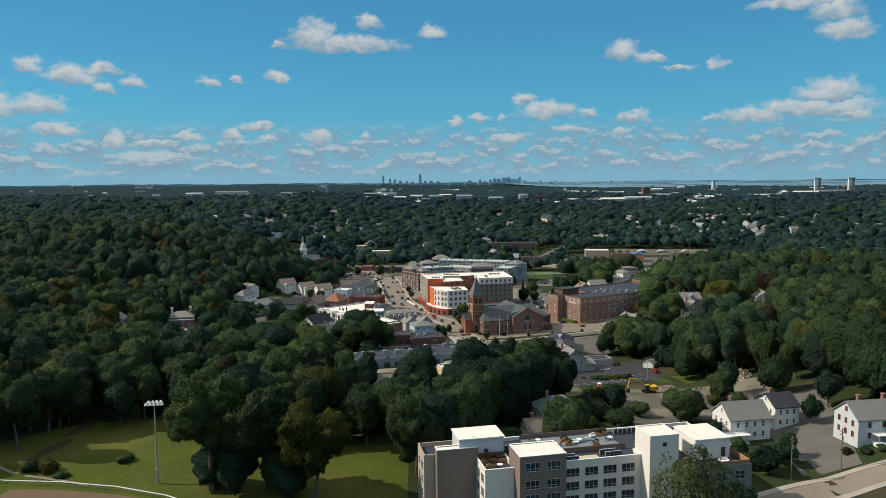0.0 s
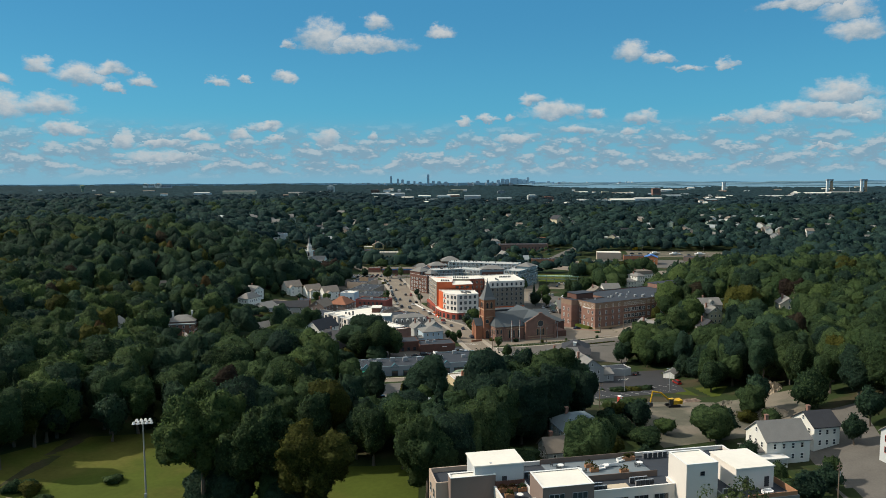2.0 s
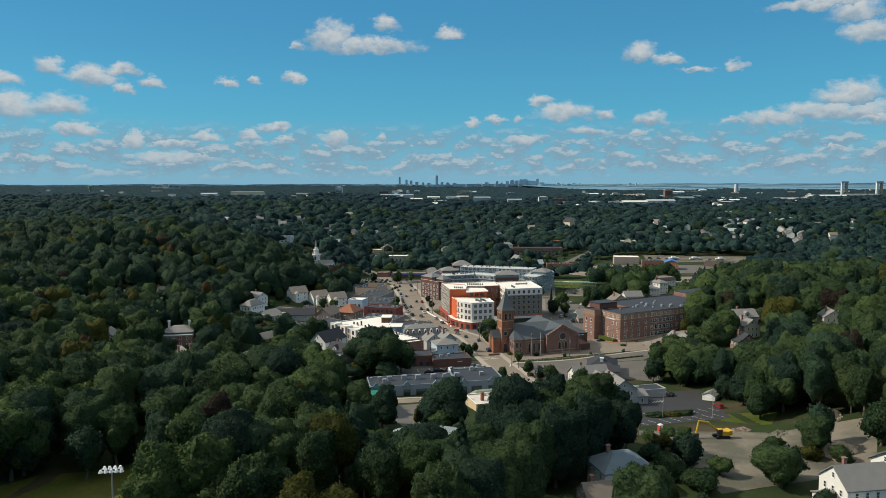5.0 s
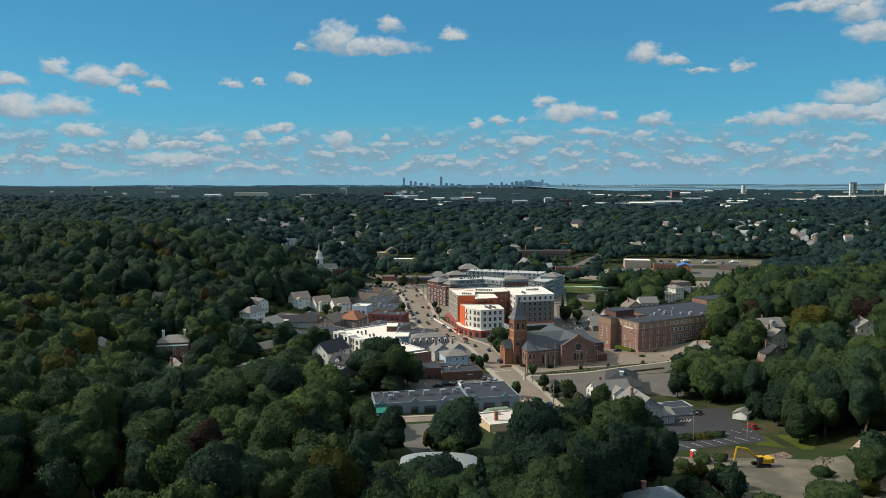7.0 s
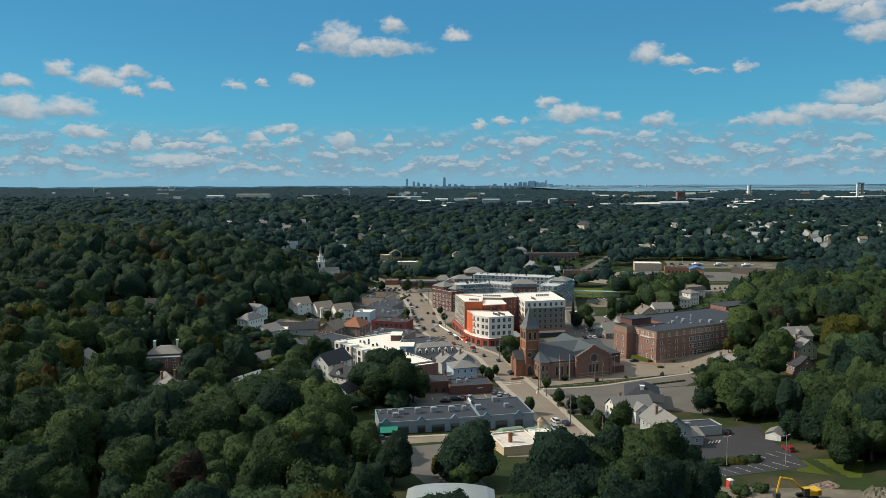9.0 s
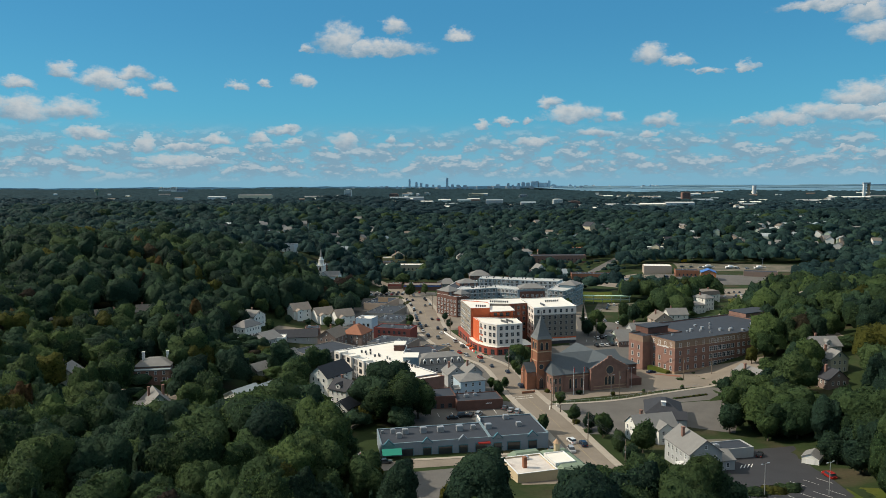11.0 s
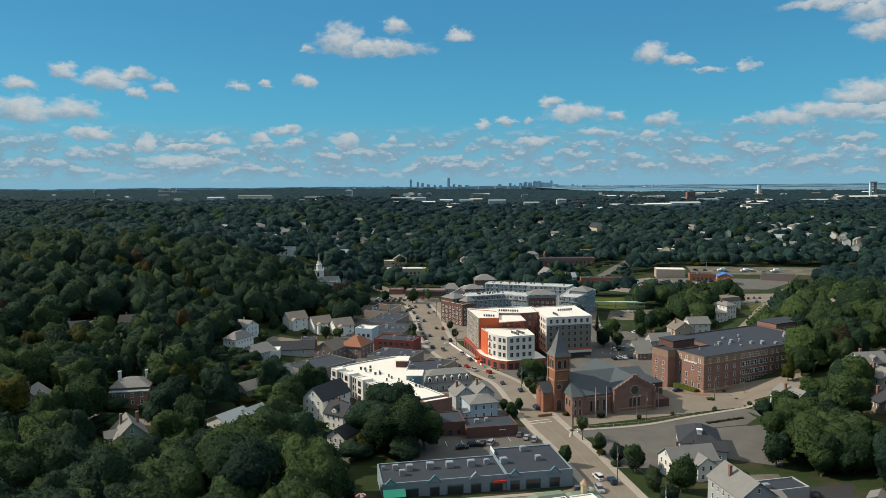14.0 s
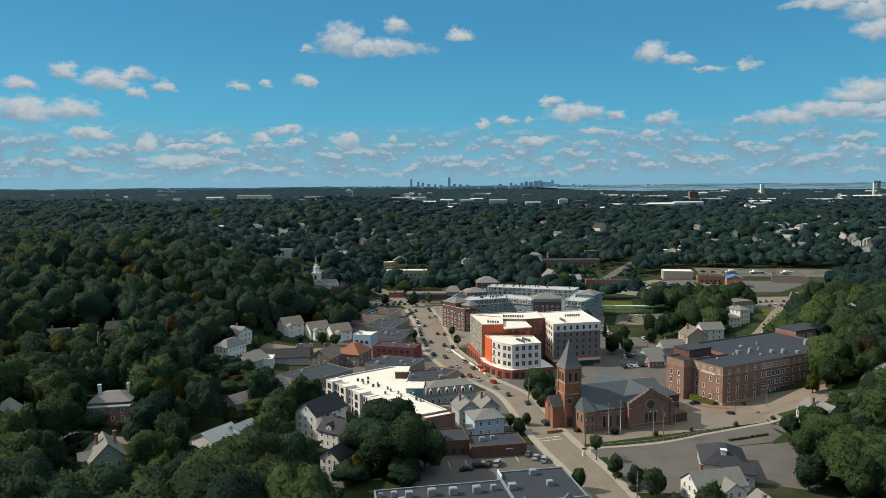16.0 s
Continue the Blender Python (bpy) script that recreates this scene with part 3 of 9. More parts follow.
def ribbon(name, pts, width, material, lift=0.06, label="", category="road", kind="structure", thick=0.0, side=0.0, step=4.0):
    """A strip along a line, draped on the ground; side: shifts it to the right of its line; thick: a kerb's height."""
    line = [Vector(p) for p in pts]
    dense = []
    for i in range(len(line) - 1):
        p0, p1, p2, p3 = line[max(0, i - 1)], line[i], line[i + 1], line[min(len(line) - 1, i + 2)]
        n = max(2, int((p2 - p1).length / step))
        for k in range(n):
            t = k / n
            dense.append(0.5 * (2 * p1 + (p2 - p0) * t + (2 * p0 - 5 * p1 + 4 * p2 - p3) * t * t + (3 * p1 - p0 - 3 * p2 + p3) * t ** 3))
    dense.append(line[-1])
    bm = bmesh.new()
    rows = []
    for i, p in enumerate(dense):
        e = (dense[min(i + 1, len(dense) - 1)] - dense[max(i - 1, 0)]).normalized()
        nrm = Vector((e.y, -e.x))
        row = []
        for k in (-0.5, -0.17, 0.17, 0.5):
            q = p + nrm * (side + k * width)
            row.append(bm.verts.new((q.x, q.y, ground_height(q.x, q.y) + lift + thick)))
        if thick:
            for k in (-0.5, 0.5):
                q = p + nrm * (side + k * width)
                row.append(bm.verts.new((q.x, q.y, ground_height(q.x, q.y) - 0.1)))
        rows.append(row)
    for a, b in zip(rows, rows[1:]):
        for k in range(3):
            bm.faces.new((a[k], a[k + 1], b[k + 1], b[k]))
        if thick:
            bm.faces.new((a[4], a[0], b[0], b[4]))
            bm.faces.new((a[3], a[5], b[5], b[3]))
    ob = new(name, finish(name, bm, material))
    return tagged(ob, label, category, kind=kind)


def patch(name, corners, material, lift=0.05, label="", category="pavement", n=8, kind="structure"):
    """A four-cornered surface draped on the ground."""
    a, b, c, d = [Vector(p) for p in corners]
    bm = bmesh.new()
    rows = []
    for j in range(n + 1):
        l, r = a.lerp(d, j / n), b.lerp(c, j / n)
        rows.append([])
        for i in range(n + 1):
            q = l.lerp(r, i / n)
            rows[-1].append(bm.verts.new((q.x, q.y, ground_height(q.x, q.y) + lift)))
    for j in range(n):
        for i in range(n):
            bm.faces.new((rows[j][i], rows[j][i + 1], rows[j + 1][i + 1], rows[j + 1][i]))
    ob = new(name, finish(name, bm, material))
    return tagged(ob, label, category, kind=kind)


def stripe(parent_name, pts, width, material, lift, label, category="road marking"):
    return ribbon(parent_name, pts, width, material, lift, label, category, step=3.0)


MAIN = [(36, 262), (29, 300), (23.5, 340), (19, 365), (13, 387), (7, 415), (0, 462), (-13, 494), (-34, 552), (-42, 600), (-47, 640), (-57, 690), (-74, 735), (-104, 790)]
CROSS = [(12, 381), (30, 383), (52, 389), (85, 403), (120, 416), (160, 440)]
FRONT = [(-42, 312), (-25, 317), (0, 323), (25, 330)]
EAST = [(118, 518), (131, 535), (150, 562), (172, 600), (196, 645), (224, 690), (250, 740)]
SLOPE = [(182, 360), (172, 400), (168, 440), (176, 480)]
NEAR = [(60, 150), (92, 166), (130, 172), (190, 176)]
LEFT_LANE = [(-175, 378), (-150, 379), (-125, 383), (-95, 392)]
for k, c in enumerate(([(-98, 478), (-16, 452), (-58, 690), (-106, 690)], [(-88, 442), (-18, 398), (-8, 462), (-96, 482)], [(4, 412), (62, 440), (56, 524), (-2, 500)],
                       [(-44, 562), (66, 560), (84, 706), (-52, 704)], [(-36, 326), (16, 336), (12, 386), (-34, 400)], [(2, 296), (30, 300), (24, 340), (4, 326)])):
    patch("pavement", c, OLD_ASPHALT if k % 2 else ASPHALT, 0.03, "worn asphalt and paving between the town buildings", "pavement", 12)
patch("pavement", [(-32, 396), (5, 404), (-6, 470), (-32, 452)], ASPHALT, 0.033, "worn asphalt yards between the small houses", "pavement", 10)
ribbon("road", MAIN[:8], 10.5, OLD_ASPHALT, 0.08, "sun-bleached asphalt main street through the town centre")
ribbon("road", MAIN[7:], 17, OLD_ASPHALT, 0.085, "wide sun-bleached asphalt street lined with parked cars")
ribbon("road", CROSS, 9.5, ASPHALT, 0.07, "grey asphalt side street in front of the church")
ribbon("road", FRONT, 8.5, OLD_ASPHALT, 0.06, "worn asphalt lane in front of the row of shops")
ribbon("road", EAST, 9.5, OLD_ASPHALT, 0.07, "pale asphalt road leaving the town past old houses")
ribbon("road", SLOPE, 6, OLD_ASPHALT, 0.07, "narrow pale lane between houses on the slope")
ribbon("road", NEAR, 9, OLD_ASPHALT, 0.07, "asphalt street beside the apartment building")
ribbon("road", LEFT_LANE, 6, OLD_ASPHALT, 0.07, "residential lane among the trees")
for sd in (9.8, -9.8):
    ribbon("pavement", MAIN[7:12], 2.6, CONCRETE, 0.02, "concrete pavement with a raised kerb along the wide street", "pavement", thick=0.16, side=sd)
for sd in (6.6, -6.6):
    ribbon("pavement", MAIN[:8], 2.6, CONCRETE, 0.02, "concrete pavement with a raised kerb along the main street", "pavement", thick=0.16, side=sd)
ribbon("pavement", [(20, 384.6), (46, 390.2), (66, 399.6), (88, 409.6), (100, 415)], 1.6, CONCRETE, 0.02, "concrete pavement in front of the church", "pavement", thick=0.16)
ribbon("pavement", [(-34, 319.3), (-14, 323.6), (10, 329.5)], 2.0, CONCRETE, 0.02, "concrete pavement at the foot of the shopfronts", "pavement", thick=0.16)
for sd in (4.6, -4.6):
    ribbon("pavement", NEAR, 1.8, CONCRETE, 0.02, "concrete pavement with a raised kerb beside the street", "pavement", thick=0.16, side=sd)
stripe("centre_line", MAIN[1:6], 0.12, YELLOW_LINE, 0.1, "double yellow line along the street")
stripe("centre_line", MAIN[7:], 0.12, YELLOW_LINE, 0.1, "double yellow line along the street")
stripe("centre_line", EAST, 0.18, PAINT_LINE, 0.1, "white line along the road")
for pts in ([(4, 391), (15, 394.5)], [(3.5, 393.5), (14, 397)], [(19, 378), (20.5, 387)], [(21.5, 378), (23, 387)]):
    stripe("crossing_line", pts, 0.35, PAINT_LINE, 0.105, "white painted line of a pedestrian crossing")
for pts in ([(-9, 486), (1, 489)], [(-10, 489.5), (0, 492.5)]):
    stripe("crossing_line", pts, 0.4, PAINT_LINE, 0.105, "white painted line of a pedestrian crossing")
patch("parking_lot", [(48, 271), (90, 288), (96, 338), (62, 330)], DARK_LOT, 0.06, "freshly sealed dark parking lot with white bays", "parking lot")
patch("parking_lot", [(-28, 360), (0, 366), (2, 382), (-24, 376)], ASPHALT, 0.06, "small asphalt parking lot behind the shops", "parking lot")
patch("parking_lot", [(27, 376), (86, 392), (95, 402), (28, 384.5)], ASPHALT, 0.09, "grey asphalt forecourt along the side street", "parking lot", 20)
patch("parking_lot", [(27, 350), (62, 350), (86, 391), (27, 377)], ASPHALT, 0.085, "dark asphalt lot round the low hipped house", "parking lot", 20)
patch("parking_lot", [(60, 362), (82, 352), (100, 395), (70, 385)], ASPHALT, 0.05, "asphalt yard behind the dark-roofed house", "parking lot")
patch("traffic_island", [(-63, 660), (-57, 660), (-60, 676), (-65, 676)], GRASS, 0.14, "planted traffic island in the bend of the street", "traffic island")
patch("pavement", [(48, 500), (92, 508), (98, 566), (46, 566)], ASPHALT, 0.042, "asphalt yard beside the new building", "pavement", 14)
patch("pavement", [(56, 438), (84, 438), (104, 500), (56, 522)], ASPHALT, 0.028, "worn asphalt yard behind the church", "pavement", 10)
patch("parking_lot", [(58, 412), (122, 424), (130, 446), (70, 449)], OLD_ASPHALT, 0.1, "pale paved yard between church and school", "parking lot", 24)
patch("parking_lot", [(-37, 305), (-18, 258), (-4, 262), (-17, 312)], ASPHALT, 0.05, "worn asphalt lot behind the tin-roofed building", "parking lot")
patch("parking_lot", [(54, 520), (88, 512), (98, 575), (64, 612)], ASPHALT, 0.06, "asphalt lot behind the apartment blocks", "parking lot")
patch("parking_lot", [(50, 325), (76, 331), (78, 346), (60, 344)], EARTH, 0.05, "gravel yard behind the grey house", "yard")
patch("parking_lot", [(-100, 700), (-40, 708), (-42, 726), (-100, 726)], ASPHALT, 0.07, "asphalt forecourt at the bend of the street", "parking lot")
patch("parking_lot", [(150, 745), (236, 740), (290, 800), (165, 826)], ASPHALT, 0.06, "asphalt yard of the workshops", "yard")
patch("parking_lot", [(190, 850), (330, 830), (360, 880), (200, 905)], EARTH, 0.06, "pale gravel yard with stored boats", "yard")
patch("parking_lot", [(180, 660), (232, 655), (262, 720), (200, 716)], OLD_ASPHALT, 0.06, "pale lot with parked vehicles beside the road", "parking lot")
patch("parking_lot", [(-78, 340), (-58, 345), (-50, 368), (-70, 366)], ASPHALT, 0.05, "shaded asphalt lot among the trees", "parking lot")
patch("lawn", [(-140, 138), (-8, 138), (-10, 198), (-128, 190)], GRASS, 0.05, "sunlit mown grass at the edge of the playing field", "lawn", 14)
patch("lawn", [(-128, 190), (-62, 192), (-84, 226), (-112, 220)], GRASS, 0.052, "mown grass bank shaded by trees", "lawn", 12)
patch("pavement", [(12, 397), (60, 410), (72, 448), (6, 436)], OLD_ASPHALT, 0.07, "worn paving round the church", "pavement", 24)
patch("pavement", [(16, 387), (100, 415.4), (96, 434), (12, 408)], OLD_ASPHALT, 0.11, "wide sun-bleached asphalt street before the church", "road", 30)

patch("lawn", [(74, 674), (104, 672), (112, 724), (80, 726)], GRASS, 0.08, "open green slope behind the apartments", "lawn")
patch("earth_yard", [(80, 630), (127, 621), (138, 657), (90, 668)], EARTH, 0.055, "level gravel lot with parked cars below the trees", "yard")
patch("parking_lot", [(86, 789), (136, 728), (198, 766), (159, 834)], OLD_ASPHALT, 0.06, "pale asphalt yard before the workshops", "parking lot")
ribbon("road", [(108, 840), (120, 862), (148, 920), (176, 980)], 10, ASPHALT, 0.09, "pale road climbing away between the workshops")
patch("lawn", [(176, 622), (190, 622), (216, 676), (196, 680)], GRASS, 0.05, "mown verge beside the road", "lawn")
patch("lawn", [(84, 283), (98, 275), (106, 288), (93, 298)], GRASS, 0.055, "bright grass verge beside the parking lot", "lawn")
patch("lawn", [(66, 174), (84, 176), (84, 196), (68, 194)], GRASS, 0.05, "patchy lawn beside the white house", "lawn")
patch("driveway", [(90, 174), (106, 176), (126, 236), (98, 232)], ASPHALT, 0.06, "asphalt driveway between two houses", "driveway")
patch("earth_yard", [(58, 210), (104, 226), (126, 264), (52, 268)], EARTH, 0.06, "bare earth and gravel of a building site", "building site", 12)
patch("earth_yard", [(40, 262), (54, 262), (50, 276), (40, 276)], EARTH, 0.055, "dusty track into the building site", "building site")
ribbon("running_track", [(-150, 158), (-110, 165), (-85, 163), (-62, 155), (-45, 140)], 9, CLAY, 0.065, "reddish cinder running track round the field", "running track")
ribbon("footpath", [(-128, 192), (-116, 181), (-100, 175.5), (-88, 171.5)], 1.1, OLD_ASPHALT, 0.22, "pale footpath across the grass", "path")

# ---- the large buildings ----
def flat_block(ob, name, poly, z0, z1, wall, roof_mat, parapet=0.5, label="", cap=None):
    """A flat-roofed volume: wall with a parapet, and the roof deck inside it."""
    bm = bmesh.new()
    n = len(poly)
    inner = inset_poly(poly, 0.3)
    lo = [bm.verts.new((x, y, z0)) for x, y in poly]
    hi = [bm.verts.new((x, y, z1)) for x, y in poly]
    ih = [bm.verts.new((x, y, z1)) for x, y in inner]
    il = [bm.verts.new((x, y, z1 - parapet)) for x, y in inner]
    for i in range(n):
        j = (i + 1) % n
        bm.faces.new((lo[i], lo[j], hi[j], hi[i]))
        bm.faces.new((hi[i], hi[j], ih[j], ih[i]))
        bm.faces.new((ih[i], ih[j], il[j], il[i]))
    w = part(name, bm, wall, ob, label)
    part("roof_deck", prism(bmesh.new(), inset_poly(poly, 0.28), z1 - parapet - 0.3, z1 - parapet + 0.02), roof_mat, w)
    if cap:
        bm = bmesh.new()
        o2, i2 = inset_poly(poly, -0.06), inset_poly(poly, 0.36)
        for k in range(n):
            j = (k + 1) % n
            prism(bm, [o2[k], o2[j], i2[j], i2[k]], z1 + 0.004, z1 + 0.09)
        part("coping", bm, cap, w)
    return w


def condenser_mesh():
    bm = blocks((-0.45, 0.45, -0.2, 0.2, 0.1, 1.25), (-0.4, -0.3, -0.22, 0.22, 0, 0.1), (0.3, 0.4, -0.22, 0.22, 0, 0.1))
    for z in (0.4, 0.93):
        q = bmesh.ops.create_cone(bm, cap_ends=True, segments=10, radius1=0.22, radius2=0.2, depth=0.05)
        bmesh.ops.transform(bm, matrix=pose(0, -0.22, z, 90), verts=q["verts"])
    me = finish("condenser", bm, STEEL)
    me.materials.append(DARK_STEEL)
    for p in me.polygons:
        if p.center.y < -0.2:
            p.material_index = 1
    return me


CONDENSER = condenser_mesh()


def condensers(ob, x0, y0, n, rows, gap=1.0):
    for r in range(rows):
        for i in range(n):
            placed("condenser", CONDENSER, ob, pose(x0 + i * gap, y0 + r * 1.5, APT_DECK))


# The near apartment building, with its boxes on the roof
APT_BASE = 13.0
APT_DECK = 12.3
apt = thing("apartment_building", 9, 151, APT_BASE, 12, "five-storey white, tan and brown apartment building with roof terraces", "building")
claim(9 + 22, 151 + 9, 12, 38, 16, 4)
flat_block(apt, "main_block", [(16, -2.2), (35.5, -2.2), (35.5, 0.9), (57, 3.5), (57, 15), (-0.5, 15), (-0.5, 5), (5.6, 5), (5.6, 1.4), (16, 1.4)], -4, 13, WHITE_PANEL, DARK_ROOF, 0.8, cap=TRIM)
flat_block(apt, "left_block", [(-12.4, 7.4), (-0.5, 7.4), (-0.5, 15.2), (-12.4, 15.2)], -4, 13.4, TAN_PANEL, DARK_ROOF, 1.0, "tan panelled wing")
flat_block(apt, "stair_tower", rect(-9.9, -0.52, 4.8, 7.38), -4, 15.2, BROWN_PANEL, MEMBRANE, 0.15, "brown panelled stair tower", TRIM)
flat_block(apt, "terrace_block", rect(-0.9, 6.0, -2.5, 4.96), -4, 12.8, WHITE_PANEL, DARK_ROOF, 0.8, "white corner block with a planted terrace", TRIM)
flat_block(apt, "bay", rect(5.62, 15.98, -6.4, 1.38), -4, 16.6, BROWN_PANEL, MEMBRANE, 0.12, "dark brown projecting bay", TRIM)
flat_block(apt, "lift_tower", rect(35.52, 42.4, -6.2, 0.88), -4, 18.5, WHITE_PANEL, MEMBRANE, 0.12, "white lift tower", TRIM)
flat_block(apt, "right_block", [(42.42, -11.4), (57.1, -11.4), (57.1, 3.48), (42.42, 1.7)], -4, 12.6, GREY_PANEL, DARK_ROOF, 0.6, "grey block with a patio on its roof")
part("penthouse", blocks((-4.7, 5.6, 5.4, 12.5, 12.0, 16.9)), PALE_PANEL, apt, "pale grey penthouse")
part("penthouse_roof", blocks((-4.95, 5.85, 5.15, 12.75, 16.9, 17.15)), MEMBRANE, apt)
part("plant_room", blocks((46.7, 55.2, -5.9, 3.4, 12.0, 16.5)), WHITE_PANEL, apt)
part("plant_room_roof", blocks((46.5, 55.4, -6.1, 3.6, 16.5, 16.72)), MEMBRANE, apt)
for x, y, z, rz in ((1.5, 5.38, 12.4, 0), (53.6, -5.92, 12.4, 0), (49, -5.92, 12.4, 0)):
    o = placed("door", finish("door", blocks((-0.5, 0.5, -0.08, 0.02, 0, 2.1)), DARK_TRIM), apt, pose(x, y, z, 0, 0, rz))
for p0, p1, n, w in (((16.2, -2.2), (35.4, -2.2), 4, 3.1), ((5.7, -6.4), (15.9, -6.4), 2, 3.1), ((-12.4, 15), (-12.4, 7.5), 2, 1.5), ((-0.9, 4.8), (-0.9, -2.4), 2, 1.8),
                    ((42.5, -11.4), (57, -11.4), 3, 2.4)):
    windows(apt, p0, p1, -1.0, 4 if n != 2 or p0[0] != 5.7 else 4, 3.1, n, w, 1.9, "grey", 1.1, 0.04)
windows(apt, (5.7, -6.4), (15.9, -6.4), 12.0, 1, 3.1, 2, 3.1, 1.9, "grey", 1.3, 0.04)
windows(apt, (37.6, -6.2), (40.4, -6.2), 11.5, 1, 3.1, 1, 0.9, 0.8, "dark", 4.6)
condensers(apt, 7.2, 8.6, 4, 1)
condensers(apt, 7.6, 7.0, 4, 1)
condensers(apt, 17.2, 0.4, 4, 1)
condensers(apt, 17.6, -1.0, 4, 1)
condensers(apt, 27.6, 1.4, 4, 1)
condensers(apt, 28.2, -0.2, 4, 1)
condensers(apt, 36.5, 13.0, 5, 1, 1.2)
condensers(apt, 43.2, -7.6, 3, 1)
part("roof_deck", blocks((12.5, 34.5, 4.2, 14.4, 12.22, 12.4)), mat("grey_pavers", (0.16, 0.19, 0.21), 0.8, var=0.12, scale=0.6, fine=3), apt, "grey paved roof patio")
part("roof_deck", blocks((21.6, 26.4, -1.4, 1.6, 12.22, 12.36)), mat("pale_decking", (0.5, 0.42, 0.31), 0.8, var=0.15, scale=0.8), apt, "sunlit pale timber deck")
for a in ((12.3, 34.7, 14.4, 14.55), (12.3, 34.7, 3.9, 4.05)):
    part("screen", blocks((a[0], a[1], a[2], a[3], 12.2, 13.5)), mat("brown_screen", (0.16, 0.12, 0.1), 0.8, var=0.15), apt, "brown boarded patio screen")
for x0, x1, y0, y1 in ((56.7, 56.85, -11, 3), (46, 56.8, -11.1, -10.95)):
    part("screen", blocks((x0, x1, y0, y1, 12.2, 13.4)), WOOD_FENCE, apt, "cedar patio screen")
part("screen", blocks((-0.6, 5.6, 4.6, 4.75, 12.2, 13.8)), BRICK_DARK, apt, "dark terrace screen")
part("vent_pipe", tube(bmesh.new(), -1.2, 6.2, 15.2, 17.2, 0.3), STEEL, apt, "steel flue")


def roof_table(x, y, z):
    ob = thing("patio_table", x, y, z, 20, "pale round patio table on the roof terrace", "table", "roof patio furniture")
    part("tabletop", tube(bmesh.new(), 0, 0, 0.7, 0.76, 0.7, n=12), WHITE_CANVAS, ob)
    part("pedestal", tube(bmesh.new(), 0, 0, 0, 0.7, 0.06), DARK_STEEL, ob)
    part("foot", tube(bmesh.new(), 0, 0, 0, 0.05, 0.35), DARK_STEEL, ob)


def patio_sofa(x, y, z, rz):
    ob = thing("outdoor_sofa", x, y, z, rz, "white cushioned outdoor sofa on the roof terrace", "sofa", "roof patio furniture")
    part("seat", blocks((-1.1, 1.1, -0.4, 0.4, 0.15, 0.42)), WHITE_CANVAS, ob)
    part("backrest", blocks((-1.1, 1.1, 0.28, 0.45, 0.42, 0.85)), WHITE_CANVAS, ob)
    for s in (-1, 1):
        part("armrest", blocks((s * 1.1 - 0.09, s * 1.1 + 0.09, -0.4, 0.45, 0.15, 0.62)), WHITE_CANVAS, ob)


def patio_chair(x, y, z, rz, m=None):
    ob = thing("patio_chair", x, y, z, rz, "dark metal patio chair on the roof terrace", "chair", "roof patio furniture")
    part("seat", blocks((-0.28, 0.28, -0.28, 0.28, 0.4, 0.46)), m or DARK_STEEL, ob)
    part("backrest", blocks((-0.28, 0.28, 0.24, 0.3, 0.46, 0.95)), m or DARK_STEEL, ob)
    for u in (-0.24, 0.24):
        for v in (-0.24, 0.24):
            part("leg", blocks((u - 0.025, u + 0.025, v - 0.025, v + 0.025, 0, 0.4)), DARK_STEEL, ob)


def leaf_cloud(n, rx, ry, rz, size, rng, z0=0.0):
    """Loose leaf clumps over a low dome."""
    v, f = [], []
    for i in range(n):
        a, u = rng.uniform(0, 6.283), rng.uniform(-0.2, 1)
        r = math.sqrt(max(0, 1 - u * u)) * rng.uniform(0.75, 1.05)
        c = Vector((rx * r * math.cos(a), ry * r * math.sin(a), z0 + rz * max(0, u) * rng.uniform(0.8, 1.1) + 0.1))
        q = Euler((rng.uniform(-1, 1), rng.uniform(-1, 1), rng.uniform(0, 6.28))).to_matrix()
        s = size * rng.uniform(0.6, 1.3)
        k = len(v)
        for p in ((-s, -s * 0.7, 0), (s, -s * 0.7, s * 0.2), (s * 0.8, s * 0.7, 0), (-s * 0.8, s * 0.7, s * 0.2)):
            v.append(tuple(c + q @ Vector(p)))
        f.append((k, k + 1, k + 2, k + 3))
    me = bpy.data.meshes.new("leaves")
    me.from_pydata(v, [], f)
    return me


def planter(x, y, z, leaf, label):
    ob = thing("planter", x, y, z, 12, label, "planter", "roof planters")
    part("box", blocks((-0.9, 0.9, -0.45, 0.45, 0, 0.7)), WOOD_FENCE, ob)
    me = leaf_cloud(60, 0.95, 0.5, 0.8, 0.16, random.Random(int(x * 10)), 0.7)
    me.materials.append(leaf)
    part("leaves", me, None, ob)


def apt_at(u, v):
    c, s = math.cos(radians(12)), math.sin(radians(12))
    return 9 + u * c - v * s, 151 + u * s + v * c


DECK_Z = APT_BASE + 12.41
for u, v, rz in ((24, 9, 20), (27.5, 10.2, 190), (30.5, 12.3, 30)):
    patio_sofa(*apt_at(u, v), DECK_Z, rz)
for u, v in ((25.6, 9.6), (19, 8.6), (33.4, 9.4), (16, 11.6)):
    roof_table(*apt_at(u, v), DECK_Z)
for u, v, rz in ((18, 8, 40), (19.2, 9.8, 200), (20.2, 8.2, 300), (32.4, 9, 100), (33.6, 10.6, 10), (15.2, 11, 60), (16.8, 12.4, 240), (14.4, 13, 100)):
    patio_chair(*apt_at(u, v), DECK_Z, rz)
for u, v in ((22.2, 10.8), (22.4, 8.4), (28.4, 6.6), (31.8, 12.6), (33, 12.8)):
    planter(*apt_at(u, v), DECK_Z, LEAF_WARM, "timber planter with yellow-green plants on the roof")
